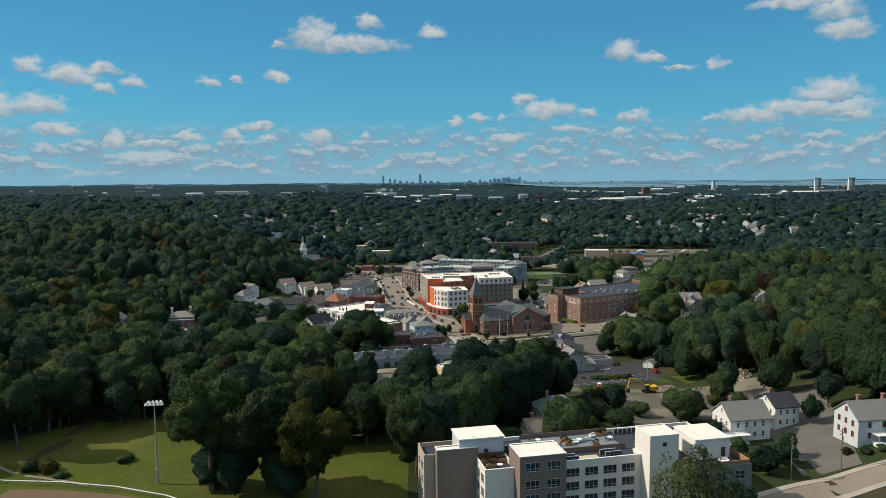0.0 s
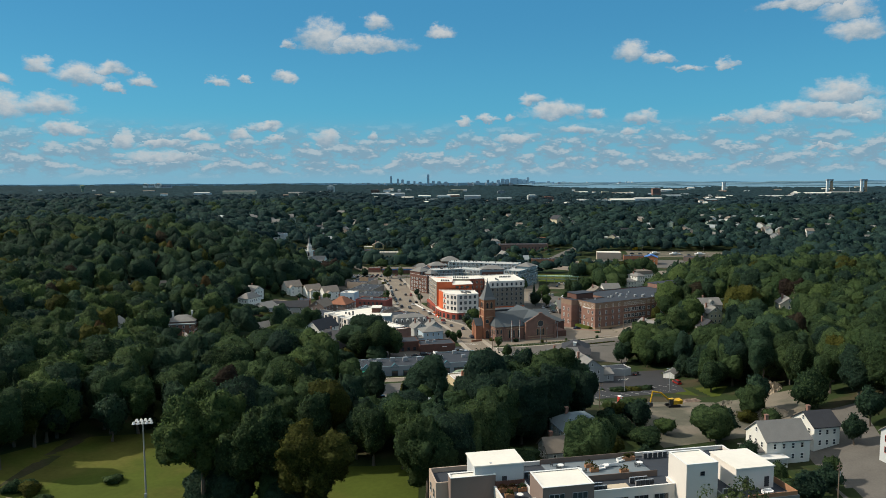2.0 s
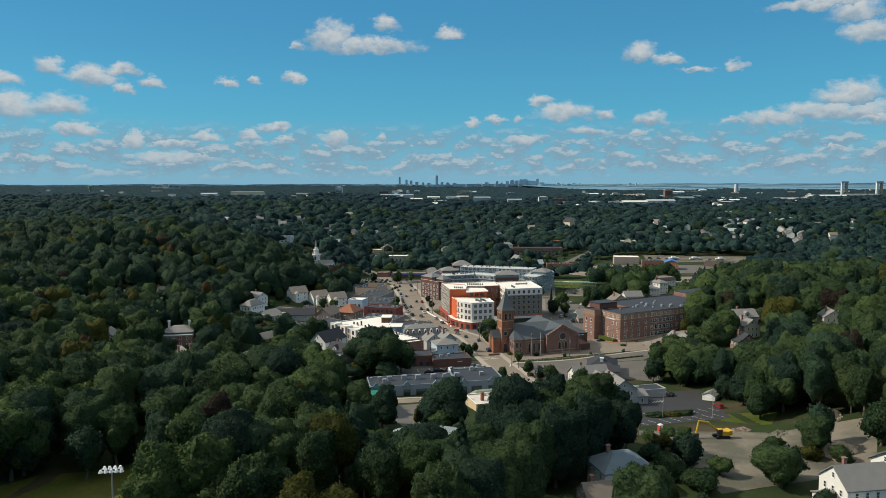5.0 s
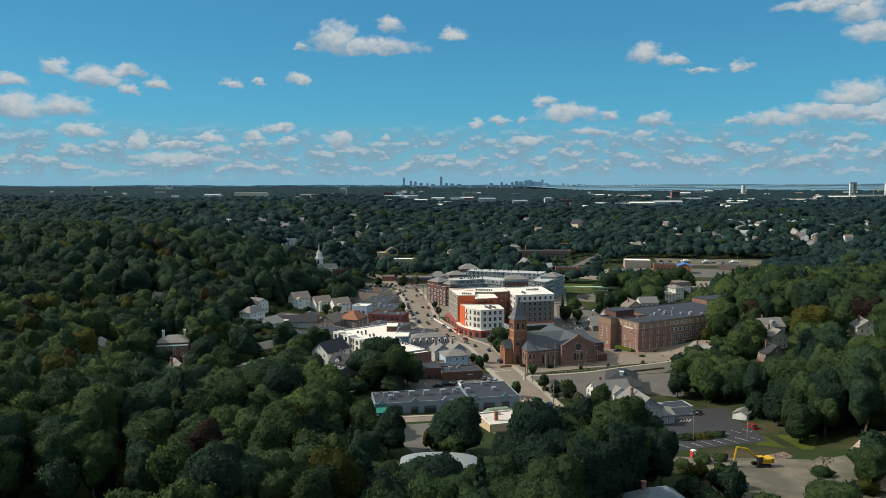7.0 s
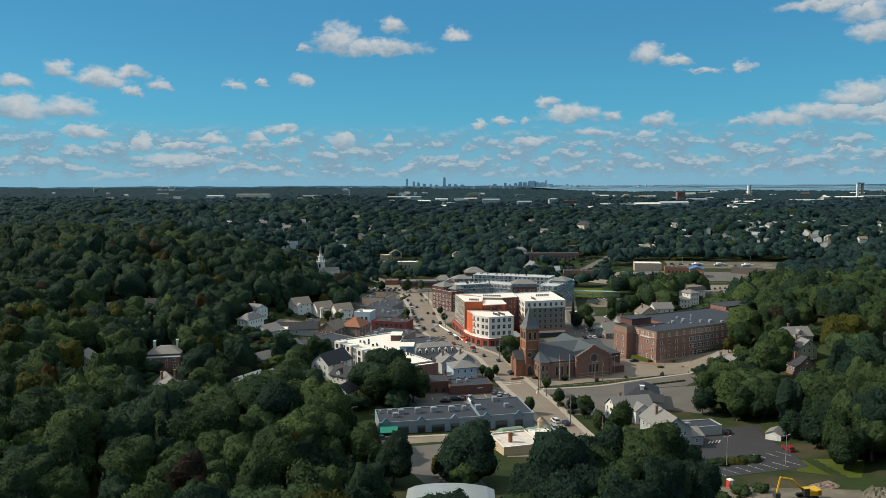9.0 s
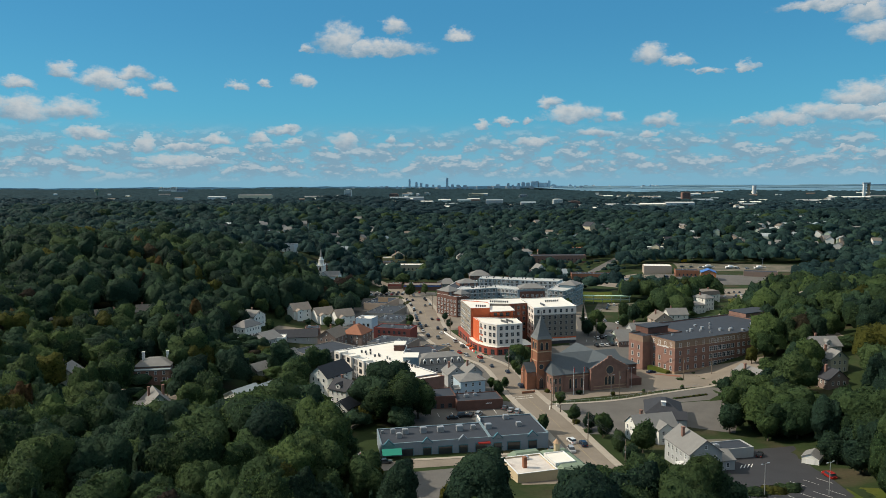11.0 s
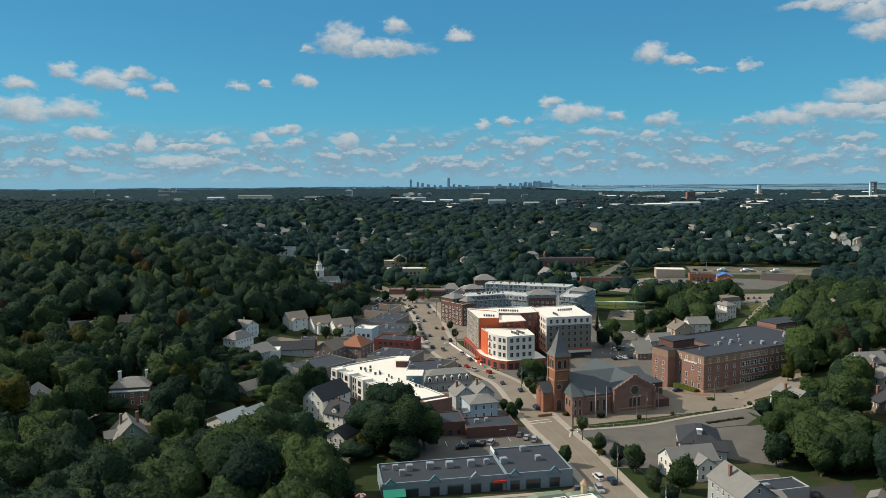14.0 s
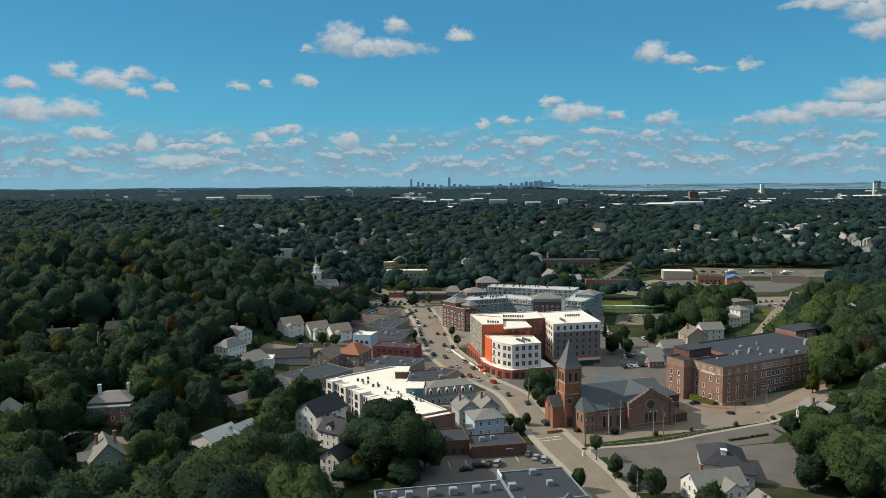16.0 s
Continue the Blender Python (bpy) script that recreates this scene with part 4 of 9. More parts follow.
for u, v, m, l in ((0.6, 3.6, LEAF_RUST, "timber planter with red flowers on the terrace"), (2.6, 3.6, LEAF_RUST, "timber planter with red flowers on the terrace"), (4.6, 3.2, LEAF, "timber planter with tall green plants on the terrace"), (1.2, 0.8, LEAF_WARM, "timber planter with dry grasses on the terrace")):
    planter(*apt_at(u, v), APT_BASE + 12.03, m, l)
patio_sofa(*apt_at(52.2, -8.3), APT_BASE + 12.03, 15)
roof_table(*apt_at(3.2, 0.2), APT_BASE + 12.03)

# The orange, white and grey corner building
mid = thing("apartment_building", 0, 0, -6, 0, "new building with orange and white panels over red podium", "building")
claim(14, 530, 15, 38, 34, 4)
W_POLY = [(-9.9, 516.5), (-8.6, 510.5), (-6.6, 505.5), (-4.6, 501), (-2.0, 497.4), (2.9, 493.6), (17.5, 498.5), (15, 514)]
flat_block(mid, "corner_wing", W_POLY, 4.6, 17.0, WHITE_PANEL, MEMBRANE, 0.4, "white panelled corner wing", TRIM)
A_POLY = [(-11.2, 518), (-0.4, 518.6), (0.2, 533.9), (-0.5, 540), (-17.5, 548)]
flat_block(mid, "orange_wing", A_POLY, -1, 22.2, ORANGE_PANEL, MEMBRANE, 0.4, "orange panelled wing", TRIM)
part("street_wall", prism(bmesh.new(), [(-11.35, 517.8), (-11.0, 518.1), (-17.35, 548.2), (-17.7, 548)], 4.6, 22.1), mat("taupe_panel", (0.27, 0.23, 0.18), 0.7, var=0.08), mid, "taupe panelled street front")
flat_block(mid, "rear_wing", [(-17.4, 548.2), (-0.4, 540.2), (0.3, 534.1), (12.3, 533), (23.4, 536.6), (21.0, 552.9), (20.6, 556.6)], -1, 22.2, mat("taupe_panel", (0.27, 0.23, 0.18)), MEMBRANE, 0.4, "taupe rear wing", TRIM)
C_POLY = [(26, 519.2), (51.4, 525.6), (46.4, 560), (21.2, 552.6)]
flat_block(mid, "tower_wing", C_POLY, -1, 18.5, mat("dark_taupe_panel", (0.185, 0.17, 0.14), 0.7, var=0.1), MEMBRANE, 0.2, "dark taupe panelled wing")
flat_block(mid, "top_storey", inset_poly(C_POLY, -0.12), 17.7, 22.2, WHITE_PANEL, MEMBRANE, 0.4, "white top storeys", TRIM)
part("inner_wing", prism(bmesh.new(), [(-0.3, 519), (13.6, 519), (12.2, 532.9), (0.3, 533.8)], -1, 20.6), ORANGE_PANEL, mid, "orange inner wing beside the courtyard")
part("side_panel", prism(bmesh.new(), [(25.8, 519.1), (26, 519.25), (21.2, 552.7), (20.9, 552.6)], 3.7, 22.1), WHITE_PANEL, mid, "white panelled side of the wing")
part("courtyard_panel", prism(bmesh.new(), [(12.3, 532.8), (23.4, 536.4), (23.3, 536.7), (12.2, 533.1)], -1, 22.0), mat("maroon_panel", (0.2, 0.07, 0.045), 0.7, var=0.12), mid, "maroon panelled courtyard wall")
part("inner_roof", prism(bmesh.new(), [(-0.2, 513.4), (14.6, 518), (12.6, 532.7), (0.4, 533.7), (-0.2, 518.8)], 20.6, 20.95), MEMBRANE, mid)
part("red_band", prism(bmesh.new(), inset_poly(C_POLY, -0.22), 3.3, 4.0), ORANGE_PANEL, mid)
part("pale_band", prism(bmesh.new(), inset_poly(C_POLY, -0.18), 1.9, 3.3), WHITE_PANEL, mid)
# solid dark block: the open ground floor's shade is its colour
part("undercroft", prism(bmesh.new(), inset_poly(C_POLY, -0.02), -2, 1.9), DARK_TRIM, mid, "dark block for the shade of the open ground floor")
POD = [(-12.4, 518), (-10.6, 509), (-7.6, 502.4), (-4.6, 497.8), (-1.6, 494.4), (2.8, 492), (23.5, 499.5), (20, 513), (14, 518)]
pod = part("podium", prism(bmesh.new(), POD, -2, 4.6), RED_PODIUM, mid, "red masonry podium with shop windows")
part("podium_roof", prism(bmesh.new(), inset_poly(POD, -0.15), 4.6, 4.8), MEMBRANE, pod)
part("podium", prism(bmesh.new(), [(-12.3, 518.1), (-11, 518.2), (-17.4, 549), (-19.4, 549)], -2, 5.2), RED_PODIUM, mid)
for i in range(8):
    a, b = Vector(POD[i]), Vector(POD[i + 1])
    if (b - a).length > 3:
        windows(mid, POD[i], POD[i + 1], 0.2, 1, 3, max(1, int((b - a).length / 3.6)), 2.4, 2.9, "dark", 0.2, 0.02)
windows(mid, (-19.4, 549), (-12.3, 518.1), 0.2, 1, 3, 7, 2.4, 3.2, "dark", 0.2, 0.02)
for i in range(7):
    a, b = Vector(W_POLY[i]), Vector(W_POLY[i + 1])
    n = {0: 1, 1: 1, 2: 1, 3: 1, 4: 2, 5: 4}.get(i, 0)
    if n:
        windows(mid, W_POLY[i], W_POLY[i + 1], 5.3, 3, 3.8, n, 1.7, 2.2, "grey", 0.9, 0.06)
for k in range(3):
    for i in range(3):
        bands = prism(bmesh.new(), [W_POLY[i], W_POLY[i + 1], tuple(Vector(W_POLY[i + 1]) + Vector((0.3, 0.2))), tuple(Vector(W_POLY[i]) + Vector((0.3, 0.2)))], 5.3 + 3.8 * k, 6.3 + 3.8 * k)
        part("orange_band", bands, ORANGE_PANEL, mid)
part("corner_panel", prism(bmesh.new(), [tuple(Vector(p) + Vector((-0.1, -0.06))) for p in W_POLY[:3]] + [(-6.2, 505.9), (-9.3, 516.8)], 4.6, 17.06), ORANGE_PANEL, mid, "orange panelled edge of the curved corner")
windows(mid, (-17.74, 548), (-11.4, 517.8), 4.9, 5, 3.4, 8, 1.7, 2.0, "white", 0.8, 0.03)
windows(mid, (26, 519.2), (51.4, 525.6), 4.0, 4, 3.4, 7, 1.5, 2.0, "grey", 0.9, 0.03)
windows(mid, (26, 519.05), (51.5, 525.45), 18.0, 1, 3.4, 7, 1.4, 2.1, "grey", 0.8, 0.03)
windows(mid, (20.9, 552.6), (25.78, 519.1), 4.0, 5, 3.5, 8, 1.6, 1.9, "dark", 0.8, 0.03)
windows(mid, (51.4, 525.6), (46.4, 560), 4.0, 4, 3.4, 8, 1.5, 1.8, "grey", 0.7, 0.03)
windows(mid, (0, 519), (13.4, 519), 14.2, 1, 3.2, 3, 2.2, 2.0, "dark", 3.2, 0.1)
windows(mid, (12.4, 532.78), (23.2, 536.3), 4.4, 5, 3.4, 3, 1.6, 1.9, "grey", 0.7, 0.03)
for x, y, rz, n in ((1, 540, -8, 9), (-8, 524, -10, 5), (35, 541, 15, 7), (31, 532, -75, 6), (6, 505, -60, 6), (9, 507, -60, 6)):
    for i in range(n):
        c, s = math.cos(radians(rz)), math.sin(radians(rz))
        placed("roof_unit", CONDENSER, mid, pose(x + i * 1.3 * c, y + i * 1.3 * s, 22.0 if y > 512 else 16.7, 0, 0, rz))

# The grey and brick apartment blocks behind it
rear = thing("apartment_building", 0, 0, -6, 0, "large slate-blue and brick apartment block with dormered top floors", "building")
claim(20, 655, 0, 56, 52, 4)
FRONT_LINE = [(-21, 633), (9, 645), (25, 635), (45, 637)]
flat_block(rear, "front_wing", FRONT_LINE + [(46, 652), (27, 650), (10, 660), (-19, 650)], -1, 15.9, TEAL_PANEL, PALE_ROOF, 0.3, "slate-blue front range", TRIM)
flat_block(rear, "brick_corner", [(-36, 624), (-21, 606), (-14, 612), (-19, 633), (-21.2, 650), (-33, 650)], -1, 14.8, BRICK_DARK, DARK_ROOF, 0.3, "dark red brick corner block", TRIM)
flat_block(rear, "right_range", [(47, 634), (58, 628), (78, 666), (64, 680)], -1, 15.9, TEAL_PANEL, PALE_ROOF, 0.3, "slate-blue right range", TRIM)
flat_block(rear, "back_range", [(-4, 700), (30, 690), (60, 682), (66, 696), (0, 716)], -1, 15.6, PALE_PANEL, PALE_ROOF, 0.3, "pale rear range", TRIM)
flat_block(rear, "left_range", [(-33, 651), (-20, 650.5), (-5, 700), (-20, 704)], -1, 14, PALE_PANEL, DARK_ROOF, 0.3, "pale left range", TRIM)
for x, y, w, d, rz, z, m in ((-27, 624, 12, 13, 42, 14.8, BRICK_DARK), (-17.6, 616, 8, 8, 42, 13.6, BRICK_DARK), (35, 643, 19, 13, 3, 14.2, BRICK_DARK), (66, 652, 15, 13, 62, 15.4, TEAL_PANEL), (-14, 676, 15, 13, 15, 13.6, BRICK)):
    hp = part("hipped_top", hip_roof(bmesh.new(), -w / 2, w / 2, -d / 2, d / 2, 2.4, 2.8, 0.5, 0.9), SHINGLE, rear, "grey hipped roof")
    hp.matrix_basis = pose(x, y, z, 0, 0, rz)
    st = part("attic_wall", blocks((-w / 2, w / 2, -d / 2, d / 2, -1.4, 2.35)), m, rear)
    st.matrix_basis = pose(x, y, z, 0, 0, rz)
    for i in range(3):
        fm, pm = window_meshes(1.8, 1.9, "white")
        o = placed("window", fm, st, pose(-w / 3 + i * w / 3, -d / 2, 0.1))
        placed("pane", pm, o, Matrix())
part("brick_bay", prism(bmesh.new(), [(26, 634.6), (44.6, 636.4), (44.5, 637.2), (26, 635.3)], -1, 14.4), BRICK_DARK, rear, "dark brick bay between the slate-blue walls")
WALL_LINES = [(FRONT_LINE[0], FRONT_LINE[1], 8), (FRONT_LINE[1], FRONT_LINE[2], 5), ((26, 634.6), (44.6, 636.4), 5), ((-36, 624), (-21, 606), 6), ((-21, 606), (-14, 612), 2), ((47, 634), (58, 628), 3), ((58, 628), (78, 666), 12), ((-4, 700), (30, 690), 9), ((30, 690), (60, 682), 8)]
for p0, p1, n in WALL_LINES:
    windows(rear, p0, p1, 0.2, 4, 3.1, n, 1.9, 2.0, "white", 0.7, 0.02)
for k, (p0, p1, n) in enumerate(WALL_LINES):
    if k in (2, 3, 4):
        continue
    a, b = Vector(p0), Vector(p1)
    e = (b - a).normalized()
    ang = math.degrees(math.atan2(e.y, e.x))
    nn = Vector((e.y, -e.x)) * 0.5
    part("cornice", prism(bmesh.new(), [tuple(a + nn), tuple(b + nn), tuple(b), tuple(a)], 12.3, 12.7), TRIM, rear, "white cornice")
    for i in range(n):
        q = a.lerp(b, 0.02 + 0.96 * (i + 0.5) / n)
        dm = part("dormer", blocks((-1.45, 1.45, -0.75, 0.6, 12.7, 15.5), (-1.6, 1.6, -0.95, 0.7, 15.5, 15.7)), TEAL_PANEL if k < 8 and k != 1 else PALE_PANEL, rear, "boxed dormer of the top floor")
        dm.matrix_basis = pose(q.x, q.y, 0, 0, 0, ang)
        fm, pm = window_meshes(2.2, 2.0, "white")
        o = placed("window", fm, dm, pose(0, -0.75, 13.1))
        placed("pane", pm, o, Matrix())
for i in range(44):
    rr = random.Random(i)
    a = Vector((-14, 643)).lerp(Vector((9, 653)), rr.random()) if i % 3 == 0 else Vector((2, 706)).lerp(Vector((60, 690)), rr.random()) if i % 3 == 1 else Vector((64, 668)).lerp(Vector((56, 645)), rr.random())
    placed("roof_unit", CONDENSER, rear, pose(a.x, a.y + rr.uniform(-3, 3), 15.6))

# ---- the church ----
church = thing("church", 16.5, 401.7, -0.3, 19, "red brick church with slate roofs and a spired bell tower", "church")
claim(16.5 + 16, 401.7 + 17, 19, 32, 24, 2)
part("nave_wall", gable_end(blocks((8.2, 42, -3.5, 21.5, -3, 8.2)), 8.4, 41.5, -3.4, 21.4, 8.2, 5.2, "x"), BRICK, church)
part("nave_roof", gable_roof(bmesh.new(), 8.6, 42, -3.5, 21.5, 8.2, 5.9, 0.5, "x"), SLATE, church)
part("transept_wall", gable_end(blocks((22.8, 40.5, -5.4, 25.5, -3, 9.6)), 22.8, 40.5, -5.35, 25.4, 9.6, 4.6, "y"), BRICK, church)
part("transept_roof", gable_roof(bmesh.new(), 22.8, 40.5, -4.9, 25.5, 9.6, 4.7, 0.15, "y"), SLATE, church)
def gable_coping(x0, x1, y0, y1, z, rise, steps=5):
    """The raised brick edge of a gable: one band with small steps and a flat top."""
    cx, half = (x0 + x1) / 2, (x1 - x0) / 2
    outer = [(x0 - 0.25, z - 0.7)]
    for i in range(steps):
        u, w = i / steps, (i + 0.42) / steps
        outer += [(x0 - 0.25 + half * u, z + 0.75 + rise * u), (x0 - 0.25 + half * w, z + 0.75 + rise * u)]
    outer += [(cx - 0.9, z + rise + 0.9), (cx, z + rise + 0.9)]
    inner = [(x0 + 0.5, z - 0.7), (cx, z + rise - 0.6)]
    left = outer + inner[::-1]
    bm = bmesh.new()
    for mirror in (1, -1):
        pts = [(cx + mirror * (x - cx), zz) for x, zz in left]
        f, g = [bm.verts.new((x, y0, zz)) for x, zz in pts], [bm.verts.new((x, y1, zz)) for x, zz in pts]
        bm.faces.new(f)
        bm.faces.new(g[::-1])
        for i in range(len(pts)):
            j = (i + 1) % len(pts)
            bm.faces.new((f[i], f[j], g[j], g[i]))
    bmesh.ops.remove_doubles(bm, verts=bm.verts, dist=0.001)
    return bm


part("stepped_gable", gable_coping(22.8, 40.5, -5.7, -5.05, 9.6, 4.6), BRICK, church, "stepped brick gable edge")


def arch(bm, w, h, depth, n=8):
    """A pointed arch panel in the x-z plane, proud of y = 0."""
    r = w * 0.9
    pts = [(-w / 2, 0), (w / 2, 0)]
    for i in range(n + 1):
        t = i / n
        pts.append((w / 2 - (w / 2) * (1 - math.cos(t * 1.5708)) if t < 1 else 0, h - r + r * math.sin(t * 1.5708)))
    for i in range(n - 1, -1, -1):
        t = i / n
        pts.append((-(w / 2 - (w / 2) * (1 - math.cos(t * 1.5708))), h - r + r * math.sin(t * 1.5708)))
    f, b = [bm.verts.new((x, -depth, z)) for x, z in pts], [bm.verts.new((x, 0, z)) for x, z in pts]
    bm.faces.new(f)
    for i in range(len(pts)):
        j = (i + 1) % len(pts)
        bm.faces.new((f[i], f[j], b[j], b[i]))
    return bm


ARCH_F = {}


def arch_window(ob, x, y, z, rz, w, h):
    k = (w, h)
    if k not in ARCH_F:
        ARCH_F[k] = finish("arched_window", arch(bmesh.new(), w + 0.35, h + 0.3, 0.08), STONE), finish("pane", arch(bmesh.new(), w, h, 0.13), GLASS)
    o = placed("arched_window", ARCH_F[k][0], ob, pose(x, y, z, 0, 0, rz))
    placed("pane", ARCH_F[k][1], o, Matrix())


def round_window(ob, x, y, z, rz, r):
    o = part("round_window", bmesh.new(), STONE, ob)
    bm = bmesh.new()
    q = bmesh.ops.create_cone(bm, cap_ends=True, segments=20, radius1=r + 0.3, radius2=r + 0.3, depth=0.16)
    bmesh.ops.transform(bm, matrix=pose(0, 0, 0, 90), verts=q["verts"])
    bm.to_mesh(o.data)
    o.matrix_basis = pose(x, y, z, 0, 0, rz)
    bm = bmesh.new()
    q = bmesh.ops.create_cone(bm, cap_ends=True, segments=20, radius1=r, radius2=r, depth=0.24)
    bmesh.ops.transform(bm, matrix=pose(0, 0, 0, 90), verts=q["verts"])
    part("pane", bm, GLASS, o)


round_window(church, 31.65, -5.5, 9.0, 0, 1.7)
for x in (29.9, 31.65, 33.4):
    arch_window(church, x, -5.42, 2.6, 0, 1.2, 3.6)
for x in (13.8, 16.5, 19.2):
    arch_window(church, x, -3.52, 1.8, 0, 1.0, 4.2)
for y in (-1.5, 1.5):
    arch_window(church, 22.78, y - 2, 1.6, -90, 0.9, 3.4)
part("stone_band", blocks((12, 22.7, -3.62, -3.5, 6.9, 7.3), (22.7, 40.6, -5.52, -5.4, 1.9, 2.2), (22.7, 40.6, -5.5, -5.4, 0.6, 0.9)), STONE, church)
for x in (22.9, 40.4):
    part("buttress", blocks((x - 0.6, x + 0.6, -6.1, -5.2, -3, 8.4)), BRICK, church)
part("apse_wall", prism(bmesh.new(), [(5.2, -4.6), (9.5, -4.6), (12, -2), (12, 3.9), (5.2, 3.9)], -3, 8.4), BRICK, church)
ap = bmesh.new()
ring = [(4.7, -5.1), (9.8, -5.1), (12.6, -2.2), (12.6, 3.96), (4.7, 3.96)]
top = ap.verts.new((7.6, 2.6, 13))
vs = [ap.verts.new((x, y, 8.4)) for x, y in ring]
for i in range(5):
    ap.faces.new((vs[i], vs[(i + 1) % 5], top))
ap.faces.new(vs[::-1])
part("apse_roof", ap, SLATE, church)
for x in (6.4, 8.4):
    arch_window(church, x, -4.62, 1.2, 0, 0.9, 2.4)
    arch_window(church, x, -4.62, 4.7, 0, 0.9, 2.4)
for y in (-2.6, 0.2):
    arch_window(church, 5.16, y, 4.4, -90, 0.9, 2.6)
part("side_porch", gable_end(blocks((-2.6, 1.9, 4.8, 11.5, -3, 8.2)), -2.6, 1.9, 4.8, 11.5, 8.2, 3.2, "x"), BRICK_WARM, church)
part("side_porch_roof", gable_roof(bmesh.new(), -2.6, 1.9, 4.8, 11.5, 8.2, 3.3, 0.3, "x"), SLATE, church)
part("east_annex", blocks((40.6, 48.6, -3.7, 8, -3, 3.6)), BRICK_DARK, church)
part("rear_hall", blocks((41, 54, 9, 24, -3, 6.5)), BRICK_DARK, church)
part("rear_hall_roof", hip_roof(bmesh.new(), 41, 54, 9, 24, 6.5, 3, 0.4, 0.9), SLATE, church)
tw = part("tower", blocks((2, 8, 4, 10, -3, 22)), BRICK_WARM, church, "square brick bell tower")
for x in (2, 8):
    for y in (4, 10):
        part("tower_buttress", blocks((x - 0.55, x + 0.55, y - 0.55, y + 0.55, -3, 12.8), (x - 0.34, x + 0.34, y - 0.34, y + 0.34, 12.8, 22)), BRICK_WARM, tw)
part("tower_cornice", blocks((1.55, 8.45, 3.55, 10.45, 22, 22.4)), STONE, tw)
part("tower_string", blocks((1.6, 8.4, 3.6, 10.4, 16.6, 17.0)), STONE, tw)
part("tower_string", blocks((1.6, 8.4, 3.6, 10.4, 12.5, 12.8)), STONE, tw)
for k in (-1.2, 1.2):
    arch_window(tw, 5 + k, 3.96, 17.6, 0, 1.25, 3.2)
    arch_window(tw, 1.96, 7 + k, 17.6, -90, 1.25, 3.2)
    arch_window(tw, 8.04, 7 + k, 17.6, 90, 1.25, 3.2)
round_window(tw, 3.7, 3.96, 10.2, 0, 1.0)
arch_window(tw, 3.7, 3.94, 0.8, 0, 1.9, 4.4)
sp = bmesh.new()
prof = [(3.75, 22.4), (2.9, 23.7), (1.95, 26.4), (0.95, 29.6), (0.08, 32.6)]
rings = [[sp.verts.new((5 + sx * r, 7 + sy * r, z)) for sx, sy in ((-1, -1), (1, -1), (1, 1), (-1, 1))] for r, z in prof]
for a, b in zip(rings, rings[1:]):
    for i in range(4):
        j = (i + 1) % 4
        sp.faces.new((a[i], a[j], b[j], b[i]))
sp.faces.new(rings[0][::-1])
sp.faces.new(rings[-1])
part("spire", sp, SPIRE_SLATE, tw, "grey slate pyramid spire")
cx = blocks((4.94, 5.06, 6.94, 7.06, 32.4, 34), (4.6, 5.4, 6.95, 7.05, 33.2, 33.35))
part("finial", cx, DARK_STEEL, tw)
part("steps", blocks((1.6, 5.4, 0.2, 3.2, -1, 0.3), (1.2, 5.8, -0.4, 3.2, -1, 0)), BRICK_WARM, church, "brick entrance steps")
part("chimney", blocks((44, 45.4, 20, 21.4, 6, 11)), BRICK_WARM, church)
part("garden_wall", blocks((-7, -1, 0, 0.4, -1, 1.3)), BRICK_WARM, church)

# ---- the school ----
school = thing("school", 84.2, 435.6, -1.2, 29, "long red brick school with a dark flat roof and tall windows", "school")
claim(84.2 + 30, 435.6 + 35, 29, 42, 22, 1)
flat_block(school, "main_block", [(0, 0), (78, 0), (78, 38), (20, 38), (20, 16), (0, 16)], -4, 16, BRICK, DARK_ROOF, 0.5, "red brick main range", DARK_STEEL)
flat_block(school, "entrance_wing", rect(-5, 8, 16.02, 26), -4, 16, BRICK, DARK_ROOF, 0.5, "red brick entrance wing", DARK_STEEL)
part("brick_penthouse", blocks((2, 15, 20, 29, 15, 18.6)), BRICK_DARK, school)
part("penthouse_roof", blocks((1.7, 15.3, 19.7, 29.3, 18.6, 18.9)), DARK_ROOF, school)
part("upper_block", blocks((78.2, 100, 26, 37.5, -4, 18)), BRICK, school)
part("upper_block_roof", blocks((78.1, 100.4, 25.6, 37.9, 18, 18.4)), DARK_ROOF, school)
windows(school, (78.2, 26), (100, 26), 13.4, 1, 3, 8, 1.9, 1.9, "white", 0.8, 0.03)
windows(school, (78.2, 26), (100, 26), 9.6, 1, 3, 8, 1.9, 1.9, "white", 0.8, 0.03)
windows(school, (0, 0), (22, 0), 0.6, 4, 3.7, 4, 1.3, 2.1, "white", 1.0, 0.04)
windows(school, (0, 16), (0, 0), 0.6, 4, 3.7, 4, 1.3, 2.1, "white", 1.0, 0.04, skip={(2, 1), (1, 2)})
windows(school, (-5, 26), (-5, 16.02), 0.6, 3, 3.7, 2, 1.3, 2.1, "white", 1.0, 0.06)
windows(school, (22, 0), (40, 0), 0.6, 4, 3.7, 6, 2.4, 2.3, "white", 0.9, 0.01)
windows(school, (40, 0), (78, 0), 0.6, 4, 3.7, 10, 1.8, 2.2, "white", 0.9, 0.02)
part("belt_course", blocks((-0.1, 78.1, -0.1, 0, 12.6, 12.9), (-0.1, 0, 0, 15.9, 12.6, 12.9), (-0.12, 78.1, -0.12, 0, 0.4, 1.4), (-0.12, 0, 0, 15.9, 0.4, 1.4)), STONE, school)
